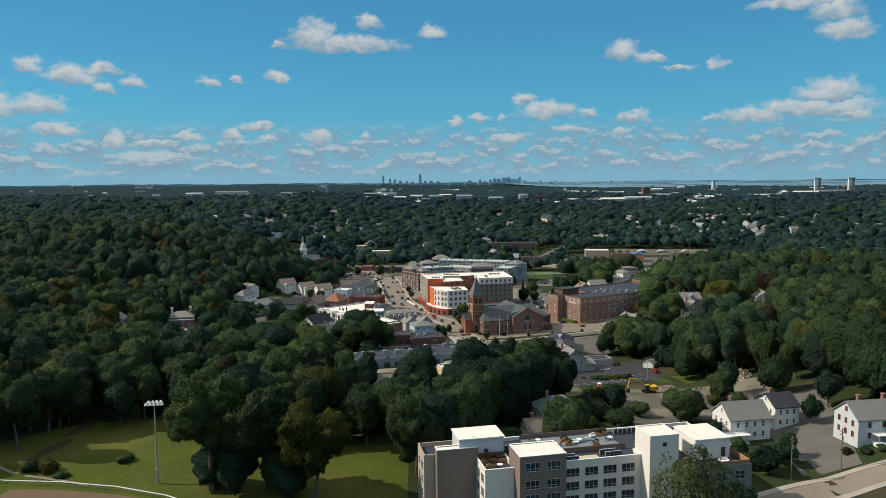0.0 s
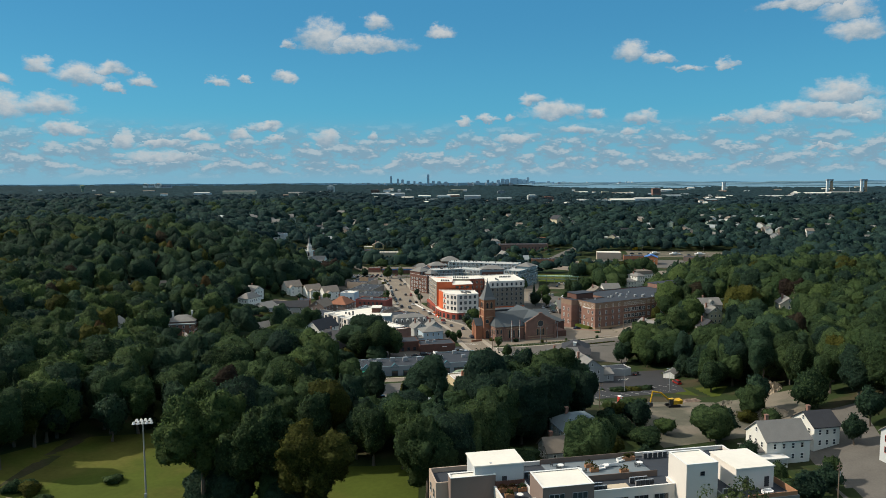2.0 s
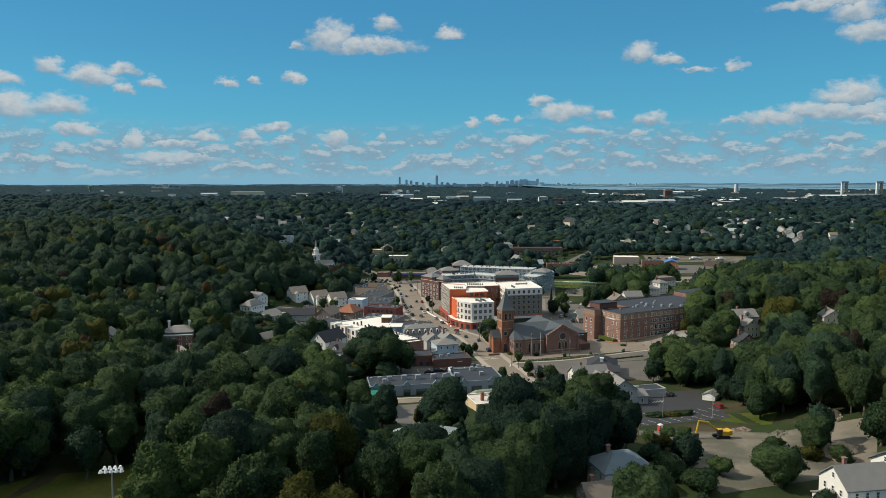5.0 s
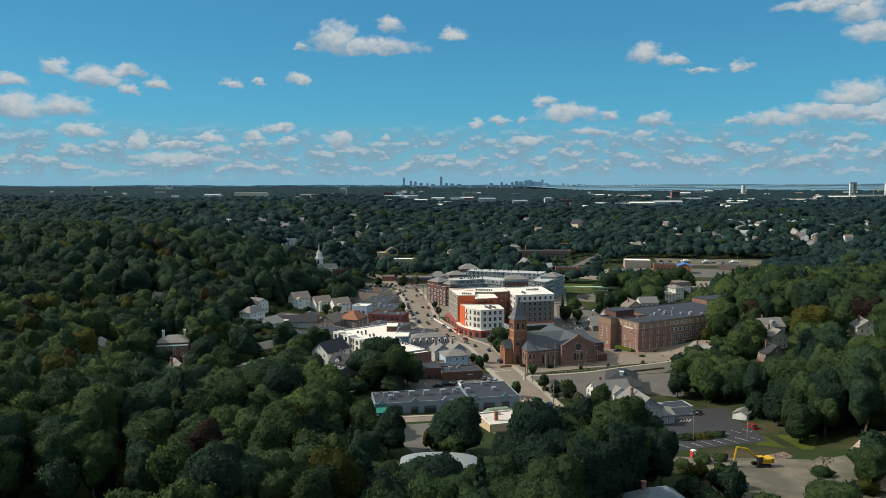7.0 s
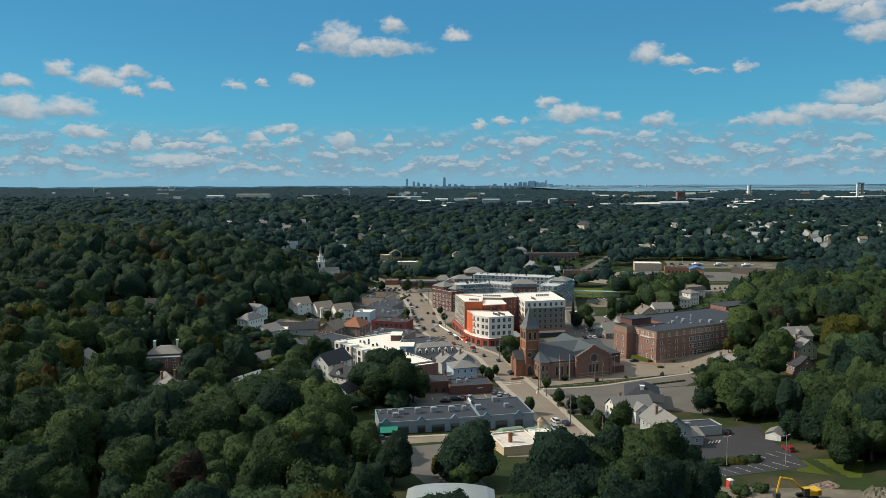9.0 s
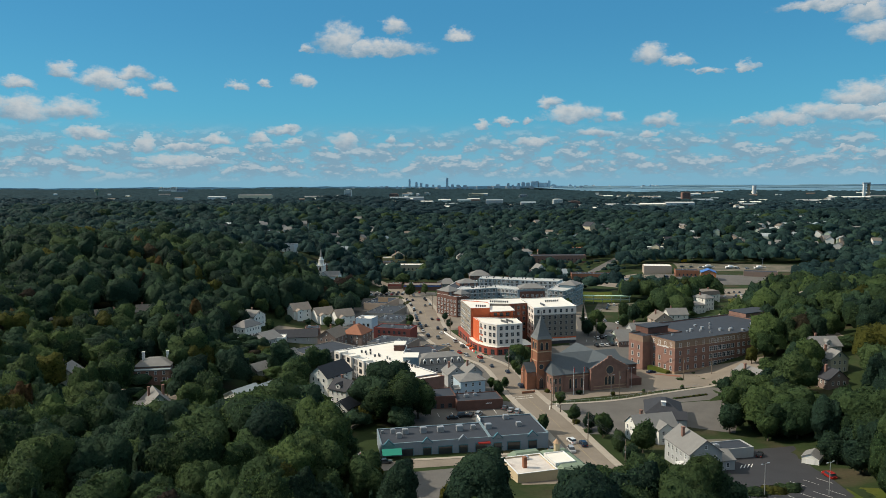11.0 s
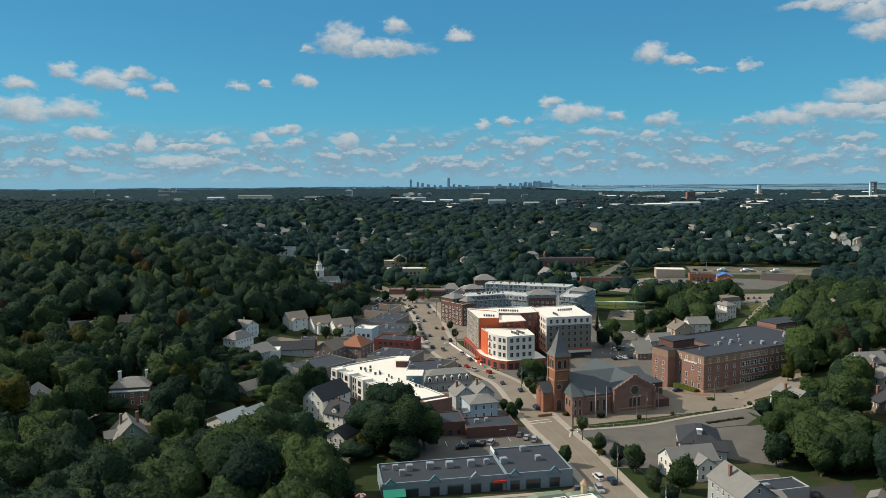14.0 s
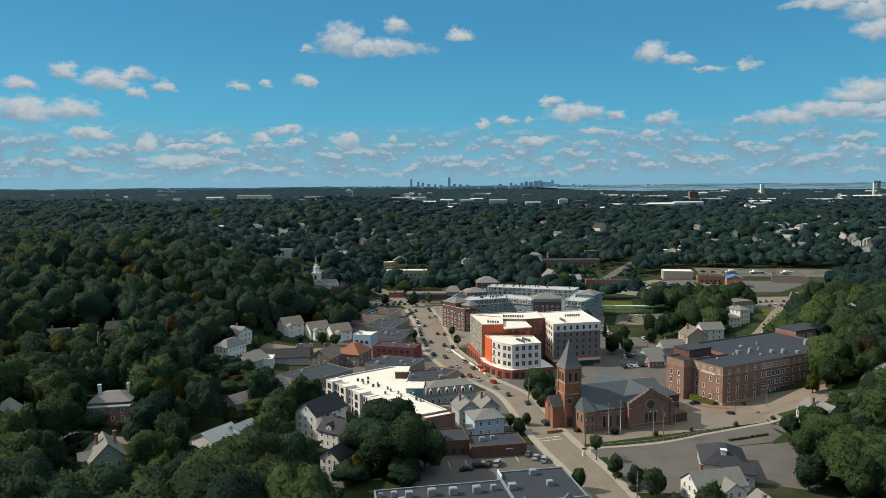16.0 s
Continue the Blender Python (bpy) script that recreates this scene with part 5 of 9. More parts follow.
for i in range(22):
    rr = random.Random(40 + i)
    x, y = rr.uniform(6, 74), rr.uniform(3, 26)
    if x < 22 and y > 13:
        continue
    h = rr.uniform(0.7, 1.6)
    part("roof_vent", tube(bmesh.new(), x, y, 15.4, 15.5 + h, 0.5, n=8) if i % 2 else blocks((x, x + 1.5, y, y + 1.2, 15.4, 15.5 + h)), STEEL, school)
ATTIC = mat("tan_brick", (0.25, 0.17, 0.12), 0.85, var=0.25, scale=0.5, fine=5.0)
part("attic_band", blocks((-0.06, 78.06, -0.06, 0.1, 12.9, 15.7), (-0.06, 0.1, 0.1, 15.9, 12.9, 15.7)), ATTIC, school, "paler brick band of the top floor")
part("attic_band", blocks((-5.06, -4.9, 16.1, 26, 12.9, 15.7), (-5.06, 0, 15.96, 16.1, 12.9, 15.7)), ATTIC, school, "paler brick band of the top floor")
for k in range(8):
    part("letter_bar", blocks((-0.16, -0.07, 4.0 + k * 0.95, 4.7 + k * 0.95, 12.0, 12.55)), TRIM, school)
part("hedge_bed", blocks((-3.2, -0.6, 2, 14.5, -2, 1.6)), GRASS, school)

# ---- the white flat-roofed block ----
wf = thing("apartment_building", 0, 0, -0.5, 0, "three-storey white and grey apartment block with a bright flat roof", "building")
claim(-50, 422, -48, 34, 16, 2)
WF = [(-76.5, 436), (-70, 429.6), (-63, 421), (-56, 412), (-49.5, 404), (-40, 396.5), (-35.6, 392.5), (-26, 398.5), (-40.5, 416.5), (-36, 430.5), (-43.7, 436), (-43.3, 450), (-51.6, 460), (-71.4, 444)]
flat_block(wf, "main_block", WF, -4, 9.6, GREY_TRIM, MEMBRANE, 0.45, "pale grey panelled walls", TRIM)
for k in range(5):
    a, b = Vector(WF[k]), Vector(WF[k + 1])
    e = (b - a).normalized()
    nrm = Vector((e.y, -e.x))
    q = [a + e * 0.4, a + e * ((b - a).length * 0.52), a + e * ((b - a).length * 0.52) - nrm * 4, a + e * 0.4 - nrm * 4]
    q = [tuple(p + nrm * 0.9) if i < 2 else tuple(p) for i, p in enumerate(q)]
    bay = flat_block(wf, "bay", q, -4, 10.3, WHITE_PANEL, MEMBRANE, 0.2, "white projecting bay", TRIM)
    windows(wf, q[0], q[1], 0.3, 3, 3.1, 1, 2.2, 2.1, "dark", 0.7)
    windows(wf, tuple(a + e * ((b - a).length * 0.55)), tuple(b), 0.3, 3, 3.1, 2, 0.9, 2.0, "dark", 0.7)
flat_block(wf, "brick_end", [(-35.5, 392.4), (-33, 390.4), (-23, 396.4), (-25.9, 398.4)], -4, 9.2, BRICK, MEMBRANE, 0.3, "red brick end")
part("stair_box", blocks((-49, -43.8, 441, 449, 9, 12)), BRICK_DARK, wf)
part("stair_box_roof", blocks((-49.4, -43.4, 440.6, 449.4, 12, 12.3)), MEMBRANE, wf)
part("stair_box", blocks((-42.5, -36, 420, 429, 6, 11)), TEAL_PANEL, wf, "slate-blue stair box")
part("stair_box_roof", blocks((-42.7, -35.8, 419.8, 429.2, 11, 11.25)), MEMBRANE, wf)
for i in range(16):
    rr = random.Random(80 + i)
    t = rr.random()
    p = Vector((-68, 434)).lerp(Vector((-38, 402)), t) + Vector((rr.uniform(0, 9), rr.uniform(0, 8)))
    placed("roof_unit", CONDENSER, wf, pose(p.x, p.y, 9.2, 0, 0, rr.choice((0, -50))))

# ---- the row of shops ----
shops = thing("shop_row", -41, 323, 1.0, 12.3, "low blue-grey row of shops with teal trim", "shop")
claim(-13, 337, 12.3, 29, 11, 3)
flat_block(shops, "left_shop", rect(0, 36, 0, 15), -3, 4.9, SHOP_GREY, DARK_ROOF, 0.25, "blue-grey rendered shop wall", TEAL_PANEL)
flat_block(shops, "corner_shop", rect(36.02, 56, -0.3, 20), -3, 5.1, SHOP_GREY, DARK_ROOF, 0.25, "blue-grey rendered corner shop", TEAL_PANEL)
part("white_upstand", blocks((36.1, 36.4, 15.1, 19.8, 4.9, 6.0)), TRIM, shops)
for x, w in ((8.5, 3.6), (15, 2.6), (21, 4.4), (27, 2.8), (33, 3.6), (38.5, 2.6), (44, 4.2), (50.5, 2.8)):
    y = 0 if x < 36 else -0.3
    fr = part("shopfront", blocks((x - w / 2 - 0.2, x + w / 2 + 0.2, y - 0.12, y, 0, 3.1)), TEAL_TRIM, shops)
    part("pane", blocks((x - w / 2, x + w / 2, y - 0.16, y - 0.1, 0.3, 2.8)), SHOP_GLASS, fr)
for x in (15, 27, 38.5, 50.5, 2.5):
    y = 0 if x < 36 else -0.3
    bm = bmesh.new()
    gable_end(bm, x - 2, x + 2, y - 0.35, y + 0.5, 4.4, 2.0, "y")
    pd = part("pediment", bm, TEAL_TRIM if x != 27 else SHOP_GREY, shops, "teal pointed gablet over a door")
    part("pediment_infill", gable_end(bmesh.new(), x - 1.5, x + 1.5, y - 0.42, y - 0.3, 4.5, 1.45, "y"), SHOP_GREY, pd)
part("canopy", blocks((32, 36, -0.9, 0, 3.0, 3.5)), RED_CANVAS, shops, "red shop sign band")
aw = bmesh.new()
gable_roof(aw, 0.2, 6.2, -4.2, 0, 2.7, 1.3, 0.1, "x", 0.12)
part("awning", aw, GREEN_CANVAS, shops, "green canvas awning")
for x in (0.4, 6):
    part("awning_post", tube(bmesh.new(), x, -4.0, -1, 2.7, 0.06), DARK_STEEL, shops)
for x, y, s in ((1.5, 11, 0.5), (5, 10.5, 0.8), (6.5, 6, 0.9), (9, 9.2, 1), (15.2, 9.4, 1.1), (21, 9, 1.1), (27.5, 8.8, 1.1), (32.4, 9.4, 0.8), (37.5, 8.6, 1.1), (46, 17, 1.0), (48.4, 9, 0.9)):
    un = part("roof_unit", blocks((x - s, x + s, y - s * 0.8, y + s * 0.8, 4.6, 5.0 + s * 1.3), (x - s * 0.8, x + s * 0.8, y - s * 0.6, y + s * 0.6, 5.0 + s * 1.3, 5.15 + s * 1.3)), STEEL, shops, "grey rooftop air unit")
um = thing("parasol", -46.5, 319.5, ground_height(-46.5, 319.5), 0, "red and white parasol beside the green awning", "parasol")
for i in range(8):
    bm = bmesh.new()
    a0, a1 = 6.2832 * i / 8, 6.2832 * (i + 1) / 8
    face_of(bm, [(0, 0, 2.9), (1.6 * math.cos(a0), 1.6 * math.sin(a0), 2.2), (1.6 * math.cos(a1), 1.6 * math.sin(a1), 2.2)])
    part("canopy_panel", bm, RED_CANVAS if i % 2 else WHITE_CANVAS, um)
part("pole", tube(bmesh.new(), 0, 0, 0, 2.9, 0.04), STEEL, um)

# ---- the bank, with its cupola and green roofs ----
bank = thing("bank_building", -3, 310, 2.6, 18, "low cream building with pale flat roof, green hips and cupola", "building")
claim(5, 306, 18, 15, 11, 2)
flat_block(bank, "main_block", rect(0, 12.4, -13, 0), -3, 4.4, mat("cream_render", (0.52, 0.42, 0.27), 0.8, var=0.12), mat("pale_roof", (0.55, 0.5, 0.45), 0.8, var=0.3, scale=0.4, second=(0.36, 0.3, 0.26), second_at=0.6), 0.4, "cream rendered wall", TRIM)
flat_block(bank, "side_block", rect(13.5, 20, -9, -0.5), -3, 4.6, TRIM, MEMBRANE, 0.3, "white side block")
part("green_roof", hip_roof(bmesh.new(), 12.6, 24, -14, 5, 2.2, 2.0, 0.4, 0.45), GREEN_COPPER, bank, "green shingled skirt roof")
part("wall", blocks((12.8, 23.8, -13.8, 4.8, -3, 2.2)), mat("cream_render", (0.52, 0.42, 0.27)), bank)
part("green_roof", hip_roof(bmesh.new(), 4, 14, 0.2, 5, 3, 1.6, 0.3, 0.6), GREEN_COPPER, bank, "green shingled hip")
cu = part("cupola", tube(bmesh.new(), 18.6, 1.2, 3, 6.6, 1.0, 1.0, 8), mat("cream_render", (0.52, 0.42, 0.27)), bank, "cream octagonal cupola")
part("cupola_roof", tube(bmesh.new(), 18.6, 1.2, 6.6, 7.9, 1.3, 0.15, 8), STONE, cu)
part("chimney", blocks((3.6, 4.7, -8.5, -7.4, 4, 7.2)), BRICK_WARM, bank)
part("roof_unit", blocks((6, 7.6, -3, -1.8, 4, 5)), STEEL, bank)

tin = thing("tin_building", -14.5, 246.5, 10, 0, "low building with a shallow arched pale metal roof", "building")
claim(-14.5, 246.5, 0, 11, 8, 2)
part("wall", blocks((-10.3, 10.3, -7, 7, -3, 2.2)), GREY_CLAD, tin)
bm = bmesh.new()
prev = None
for i in range(13):
    t = -1 + 2 * i / 12
    x, z = 10.8 * t, 2.1 + 2.2 * math.sqrt(max(0, 1 - 0.93 * t * t))
    cur = [bm.verts.new((x, y, z)) for y in (-7.5, 7.5)] + [bm.verts.new((x, y, z - 0.2)) for y in (-7.5, 7.5)]
    if prev:
        bm.faces.new((prev[0], cur[0], cur[1], prev[1]))
        bm.faces.new((prev[2], prev[3], cur[3], cur[2]))
        bm.faces.new((prev[0], prev[2], cur[2], cur[0]))
        bm.faces.new((prev[1], cur[1], cur[3], prev[3]))
    prev = cur
part("roof", bm, TIN, tin, "pale metal barrel roof")

# ---- houses and smaller buildings ----
LOW_GROUND = []  # stretches in front of houses where only low growth stands


def view_gap(x, y, w, depth=None):
    """Only low growth stands before this house."""
    depth = depth or min(60, 8 + y * 0.06)
    LOW_GROUND.append((x, y, w / 2 + 1, depth))


def flat_shop(x, y, rz, w, d, h, wall, roof, label, units=3, z=None, front=None, name="shop_building", cols=0, cap=None):
    z = ground_height(x, y) if z is None else z
    ob = thing(name, x, y, z, rz, label, "building", "low town buildings")
    claim(x, y, rz, w / 2, d / 2)
    flat_block(ob, "wall", rect(-w / 2, w / 2, -d / 2, d / 2), -3, h, wall, roof, 0.35, cap=cap)
    rr = random.Random(int(x * 7 + y))
    for i in range(units):
        ux, uy, s = rr.uniform(-w * 0.4, w * 0.4), rr.uniform(-d * 0.35, d * 0.35), rr.uniform(0.5, 1.0)
        part("roof_unit", blocks((ux - s, ux + s, uy - s * 0.8, uy + s * 0.8, h - 0.4, h + s), (ux - s * 0.7, ux + s * 0.7, uy - s * 0.5, uy + s * 0.5, h + s, h + s + 0.12)), STEEL, ob)
    if front:
        part("fascia", blocks((-w / 2 + 0.3, w / 2 - 0.3, -d / 2 - 0.14, -d / 2, h - 1.4, h - 0.5)), front, ob)
    if cols:
        windows(ob, (-w / 2, -d / 2), (w / 2, -d / 2), 0, max(1, int(h / 3.2)), 3.1, cols, 1.5, 1.8, "dark", 0.8)
        windows(ob, (-w / 2, d / 2), (-w / 2, -d / 2), 0, max(1, int(h / 3.2)), 3.1, max(1, cols // 2), 1.5, 1.8, "dark", 0.8)
    return ob


# round the parking lot
gh = house(56.0, 317.2, 13, 10.4, 15, GREY_CLAD, SHINGLE, 2, "gable", "y", 3.8, "grey clapboard gabled house with white porch beside the lot", cols=(3, 5), chimney=1, z=2.6,
           wing=(5.2, 10, -7, 2, 1, "x"), porch=(-7.4, -5.2, -7.5, -3.5))
flat_shop(70, 327.5, 15, 15, 7, 3.6, GREY_CLAD, DARK_ROOF, "low grey annexe with a dark flat roof", 1)
house(50.5, 345.5, 15, 15, 9, WHITE_CLAD, SHINGLE, 2, "gable", "x", 3.4, "white clapboard house with skylights and a grey roof", wing=(-1, 5, -7, 0, 2, "y"), chimney=1, base=2.5)
hl = house(61, 369, -12, 13, 16, GREY_CLAD, SHINGLE_DARK, 1, "hip", "y", 3.4, "low house with a broad charcoal hipped roof and white chimney", wing=(-2, 7.5, -13, -7, 1, "x"), chimney=0, base=3.6)
part("roof_cupola", blocks((-0.9, 0.6, -5.0, -3.6, 5.2, 7.5), (-1.1, 0.8, -5.2, -3.4, 7.5, 7.75)), TRIM, hl, "white boxed cupola")
st = thing("garage", 94.3, 321, ground_height(94.3, 321), -38, "small white clapboard garage beside the lot", "garage", "houses of the town")
part("wall", gable_end(blocks((-3, 3, -3.5, 3.5, -1.5, 2.6)), -3, 3, -3.5, 3.5, 2.6, 1.4, "y"), WHITE_CLAD, st)
part("roof", gable_roof(bmesh.new(), -3, 3, -3.5, 3.5, 2.6, 1.4, 0.3, "y"), SHINGLE, st)
st.scale = (0.82, 0.82, 0.88)
part("garage_door", blocks((-1.5, 1.5, -3.6, -3.5, 0, 2.2)), TRIM, st)
claim(94.3, 321, -38, 3, 3.5)
# the houses by the near street
house(86.5, 203.5, 10, 12.5, 9.5, WHITE_CLAD, SHINGLE, 2, "gable", "x", 3.8, "white clapboard house with grey roofs, red chimney and porch", wing=(-9.6, -6.2, -3.6, 2.4, 1, "x"), chimney=1, base=2.9, porch=(-9.4, -2.0, -7.6, -4.8), cols=(4, 3))
house(100.5, 211, 12, 8, 9, WHITE_CLAD, SHINGLE_DARK, 2, "gable", "x", 3.0, "white house with a dark shingled roof")
ph = house(116.5, 190.5, 8, 15, 9.5, PALE_PANEL, SHINGLE, 2, "gable", "x", 3.6, "grey clapboard house with red window trim and two chimneys", chimney=2, style="red", wing=(0.5, 6.5, -8.6, -4.5, 2, "y"), porch=(-3.6, 0, -7.6, -4.8))
house(34.5, 214, 14, 13, 10, WHITE_CLAD, mat("blue_grey_shingle", (0.12, 0.16, 0.185), 0.8, var=0.15, scale=0.5, fine=4), 2, "hip", "x", 3.2, "white house with a blue-grey roof behind the apartments", wing=(-2.5, 3, -7, -4, 2, "y"), z=12.4, chimney=1)
house(27.5, 203, 14, 9, 7, GREY_CLAD, SHINGLE_BROWN, 1, "gable", "x", 2.8, "low house with a brown shingled roof", z=12.6)
view_gap(32, 208, 20, 44)
# the wooded slope to the right
house(141, 405, 10, 8, 11, CREAM_CLAD, SHINGLE, 2, "gable", "y", 3.2, "cream clapboard house with white gable trim on the slope", wing=(-6, -4, -1, 4, 2, "x"), chimney=1)
house(133, 388, 12, 9, 8, BROWN_PANEL, SHINGLE_DARK, 1, "gable", "y", 3.6, "brown clapboard cottage with a charcoal roof on the slope", chimney=1)
house(146.5, 424, 8, 12, 10, GREY_CLAD, SHINGLE, 2, "gable", "x", 3.4, "grey house with a wide shingled roof and dormers", dormer=True)
house(176, 391, -10, 9, 10, CREAM_CLAD, SHINGLE, 2, "gable", "y", 3.2, "cream house half hidden by trees", chimney=1)
house(106, 400, 20, 10, 12, WHITE_CLAD, SHINGLE, 2, "gable", "y", 3.4, "white clapboard house with red chimney behind trees", wing=(-8, -4, -4, 2, 1, "x"), chimney=1)
for a in ((170, 436, 14, 60), (139, 398, 24, 56), (146, 416, 16, 40), (176, 387, 14, 46)):
    view_gap(*a)
# near the church and the main street
flat_shop(-9.4, 383, 12.4, 18.6, 11, 4.3, BRICK_DARK, DARK_ROOF, "low dark brick shop with a red sign and parked lot", 2, z=-0.3, front=None)
sg = thing("shop_sign", -4.8, 378.55, 2.0, 12.4, "red lettered shop sign on a brick front", "sign")
part("board", blocks((-1.5, 1.5, -0.15, 0, 0, 1.0)), RED_CANVAS, sg)
part("letter_bar", blocks((-1.2, 1.2, -0.19, -0.15, 0.35, 0.65)), WHITE_CANVAS, sg)
flat_shop(-24.5, 384.5, 12, 11, 12, 5.6, BRICK_DARK, DARK_ROOF, "two-storey dark brick building with arched windows", 1, z=-0.5, cols=3)
house(-12.6, 401.5, 18, 11, 10.5, BLUE_CLAD, SHINGLE, 2, "hip", "x", 1.9, "pale blue clapboard house with a low grey hipped roof", chimney=0, base=3.0, wing=(-8, -5.5, -5, 0, 1, "x"))
house(-19.5, 414, 18, 8, 10, GREY_CLAD, SHINGLE, 2, "gable", "y", 3.0, "small grey house with a shingled roof", base=2.6, chimney=1)
house(-11.5, 417, 18, 7, 10, GREY_CLAD, SHINGLE, 2, "gable", "y", 3.0, "small grey house with a worn shingled roof", base=2.6)
mansard = thing("mansard_building", -27.5, 445, -2.4, 19, "grey building with a mansard roof and white arched dormers", "building")
claim(-27.5, 445, 19, 12, 7)
part("wall", blocks((-11, 11, -6, 6, -3, 5.0)), GREY_CLAD, mansard)
part("roof", hip_roof(bmesh.new(), -11, 11, -6, 6, 5.2, 3.0, 0.4, 0.22), SHINGLE, mansard)
part("roof_cap", hip_roof(bmesh.new(), -9.4, 9.4, -4.4, 4.4, 8.2, 1.4, 0, 0.9, 0.05), SHINGLE, mansard)
for i in range(6):
    x = -8.6 + i * 3.45
    dm = part("dormer", gable_end(blocks((x - 0.75, x + 0.75, -6.1, -3.5, 5.4, 7.2)), x - 0.75, x + 0.75, -6.1, -3.5, 7.2, 0.7, "y"), TRIM, mansard, "white dormer")
    part("pane", blocks((x - 0.42, x + 0.42, -6.16, -6.1, 5.7, 7.1)), GLASS, dm)
windows(mansard, (-11, -6), (11, -6), 0.4, 1, 3, 7, 1.1, 1.9, "white", 1.2)
flat_shop(-40, 470, 19, 20, 18, 6.4, BRICK_DARK, DARK_ROOF, "brick shop block with a dark flat roof and chimney", 4, cols=5)
flat_shop(-33, 483, -25, 14, 16, 6.0, mat("buff_brick", (0.33, 0.26, 0.18), 0.85, var=0.2), DARK_ROOF, "buff brick corner shop with a dark flat roof", 3, cols=4)
flat_shop(-56, 507, -20, 24, 20, 5.5, GREY_PANEL, DARK_ROOF, "wide shop with a dark flat roof", 5)
flat_shop(-58, 538, -16, 24, 13, 7.2, mat("maroon_brick", (0.16, 0.05, 0.045), 0.85, var=0.2), DARK_ROOF, "maroon fronted shop with a dark flat roof", 3, cols=6, cap=RED_CLAD)
flat_shop(-79, 560, -14, 11, 11, 9, BLUE_CLAD, MEMBRANE, "pale blue three-storey building with a stepped parapet", 2, cols=3, cap=TRIM)
flat_shop(-64, 578, -14, 20, 26, 5, GREY_PANEL, DARK_ROOF, "long low shop with a dark flat roof and vents", 7)
flat_shop(-72, 612, -14, 20, 32, 5, GREY_PANEL, DARK_ROOF, "long dark-roofed shop along the street", 6)
flat_shop(-80, 650, -14, 18, 30, 5.5, TAN_PANEL, DARK_ROOF, "low tan shop with a billboard on its roof", 4)
bb = thing("billboard", -77, 634, ground_height(-77, 634) + 5.2, -14, "tan billboard on posts above the shop roof", "billboard")
part("panel", blocks((-4, 4, -0.15, 0.15, 1.5, 5)), STONE, bb)
for x in (-3, 3):
    part("post", blocks((x - 0.15, x + 0.15, 0.15, 0.45, -0.2, 5)), DARK_STEEL, bb)
house(-93, 517, -18, 12, 16, BROWN_PANEL, SHINGLE_BROWN, 2, "gable", "y", 4.2, "brown shingled house with a steep roof behind the shops", chimney=1)
house(-80, 526, -18, 13, 15, BROWN_PANEL, SHINGLE_RED, 2, "hip", "x", 4.6, "house with a rust-red hipped roof behind the shops", chimney=1)
flat_shop(-92, 484, -40, 20, 30, 5.5, GREY_PANEL, DARK_ROOF, "wide grey-roofed hall behind the apartment block", 1)
house(-117, 524, 10, 26, 11, GREY_CLAD, SHINGLE_DARK, 1, "gable", "x", 3.6, "long low hall with a charcoal pitched roof", chimney=0)
house(-131, 509, -30, 14, 12, GREY_CLAD, SHINGLE, 1, "gable", "y", 3.4, "low hall with a pale grey pitched roof", chimney=0)
flat_shop(-124, 512, 10, 8, 10, 4.6, WHITE_CLAD, MEMBRANE, "small white flat-roofed link building", 1)
house(-144, 516, -24, 9, 14, SNOW_CLAD, SHINGLE, 2, "hip", "y", 3.4, "tall white clapboard house with a grey hipped roof", chimney=0, base=3.3, cols=(3, 5))
house(-149, 545, -24, 10, 11, SNOW_CLAD, SHINGLE, 2, "gable", "x", 3.2, "white clapboard house with a grey gabled roof")
flat_shop(-109, 535, 10, 9, 9, 7.5, BRICK, DARK_ROOF, "small flat-roofed red brick building beside the halls", 2)
for x, y, rz in ((-128, 580, 40), (-112.5, 583, 38), (-98.5, 582, 36)):
    house(x, y, rz, 13, 9.5, SNOW_CLAD, SHINGLE_TAN, 2, "gable", "x", 4.2, "white clapboard townhouse with steep brown gabled roofs", group="row of townhouses", chimney=0, base=2.7, wing=(-5.2, -1, -7.8, -4.3, 2, "y"))
patch("pavement", [(-139, 533), (-101, 544), (-97, 560), (-135, 553)], OLD_ASPHALT, 0.1, "worn asphalt yard before the townhouses", "pavement", 12)
view_gap(-118, 585, 56, 82)
view_gap(-146, 512, 24, 86)
view_gap(-122, 500, 34, 62)
# left, among the trees
bh = house(-148, 400, 12, 14, 11, BRICK, SHINGLE, 2, "hip", "x", 2.6, "square brick house with pale hipped roof and white chimneys", chimney=0, base=3.3, cols=(4, 3), style="white")
for x in (-5.2, 4.8):
    part("chimney", blocks((x - 0.5, x + 0.5, 1.5, 2.5, 6.5, 11.6), (x - 0.62, x + 0.62, 1.4, 2.6, 11.4, 11.8)), TRIM, bh, "white painted chimney")
part("rear_roof", blocks((-7.6, 7.6, -8.5, -5.4, 5.8, 6.2)), TIN, bh)
part("rear_wing", blocks((-7.2, 7.2, -8.3, -5.5, -2, 5.8)), BRICK, bh)
windows(bh, (-7.2, -8.3), (7.2, -8.3), 0.4, 2, 2.7, 4, 1.1, 1.6, "white", 0.8, 0.04)
view_gap(-147, 393, 24, 46)
gn = house(-128.5, 356, 34, 10, 12.5, GREEN_CLAD, SHINGLE, 2, "gable", "y", 4.8, "sage green house with steep grey roofs, dormers and brick chimneys", chimney=2, base=2.8, wing=(-7.6, -2, -2.6, 2.6, 2, "x"), cols=(3, 4))
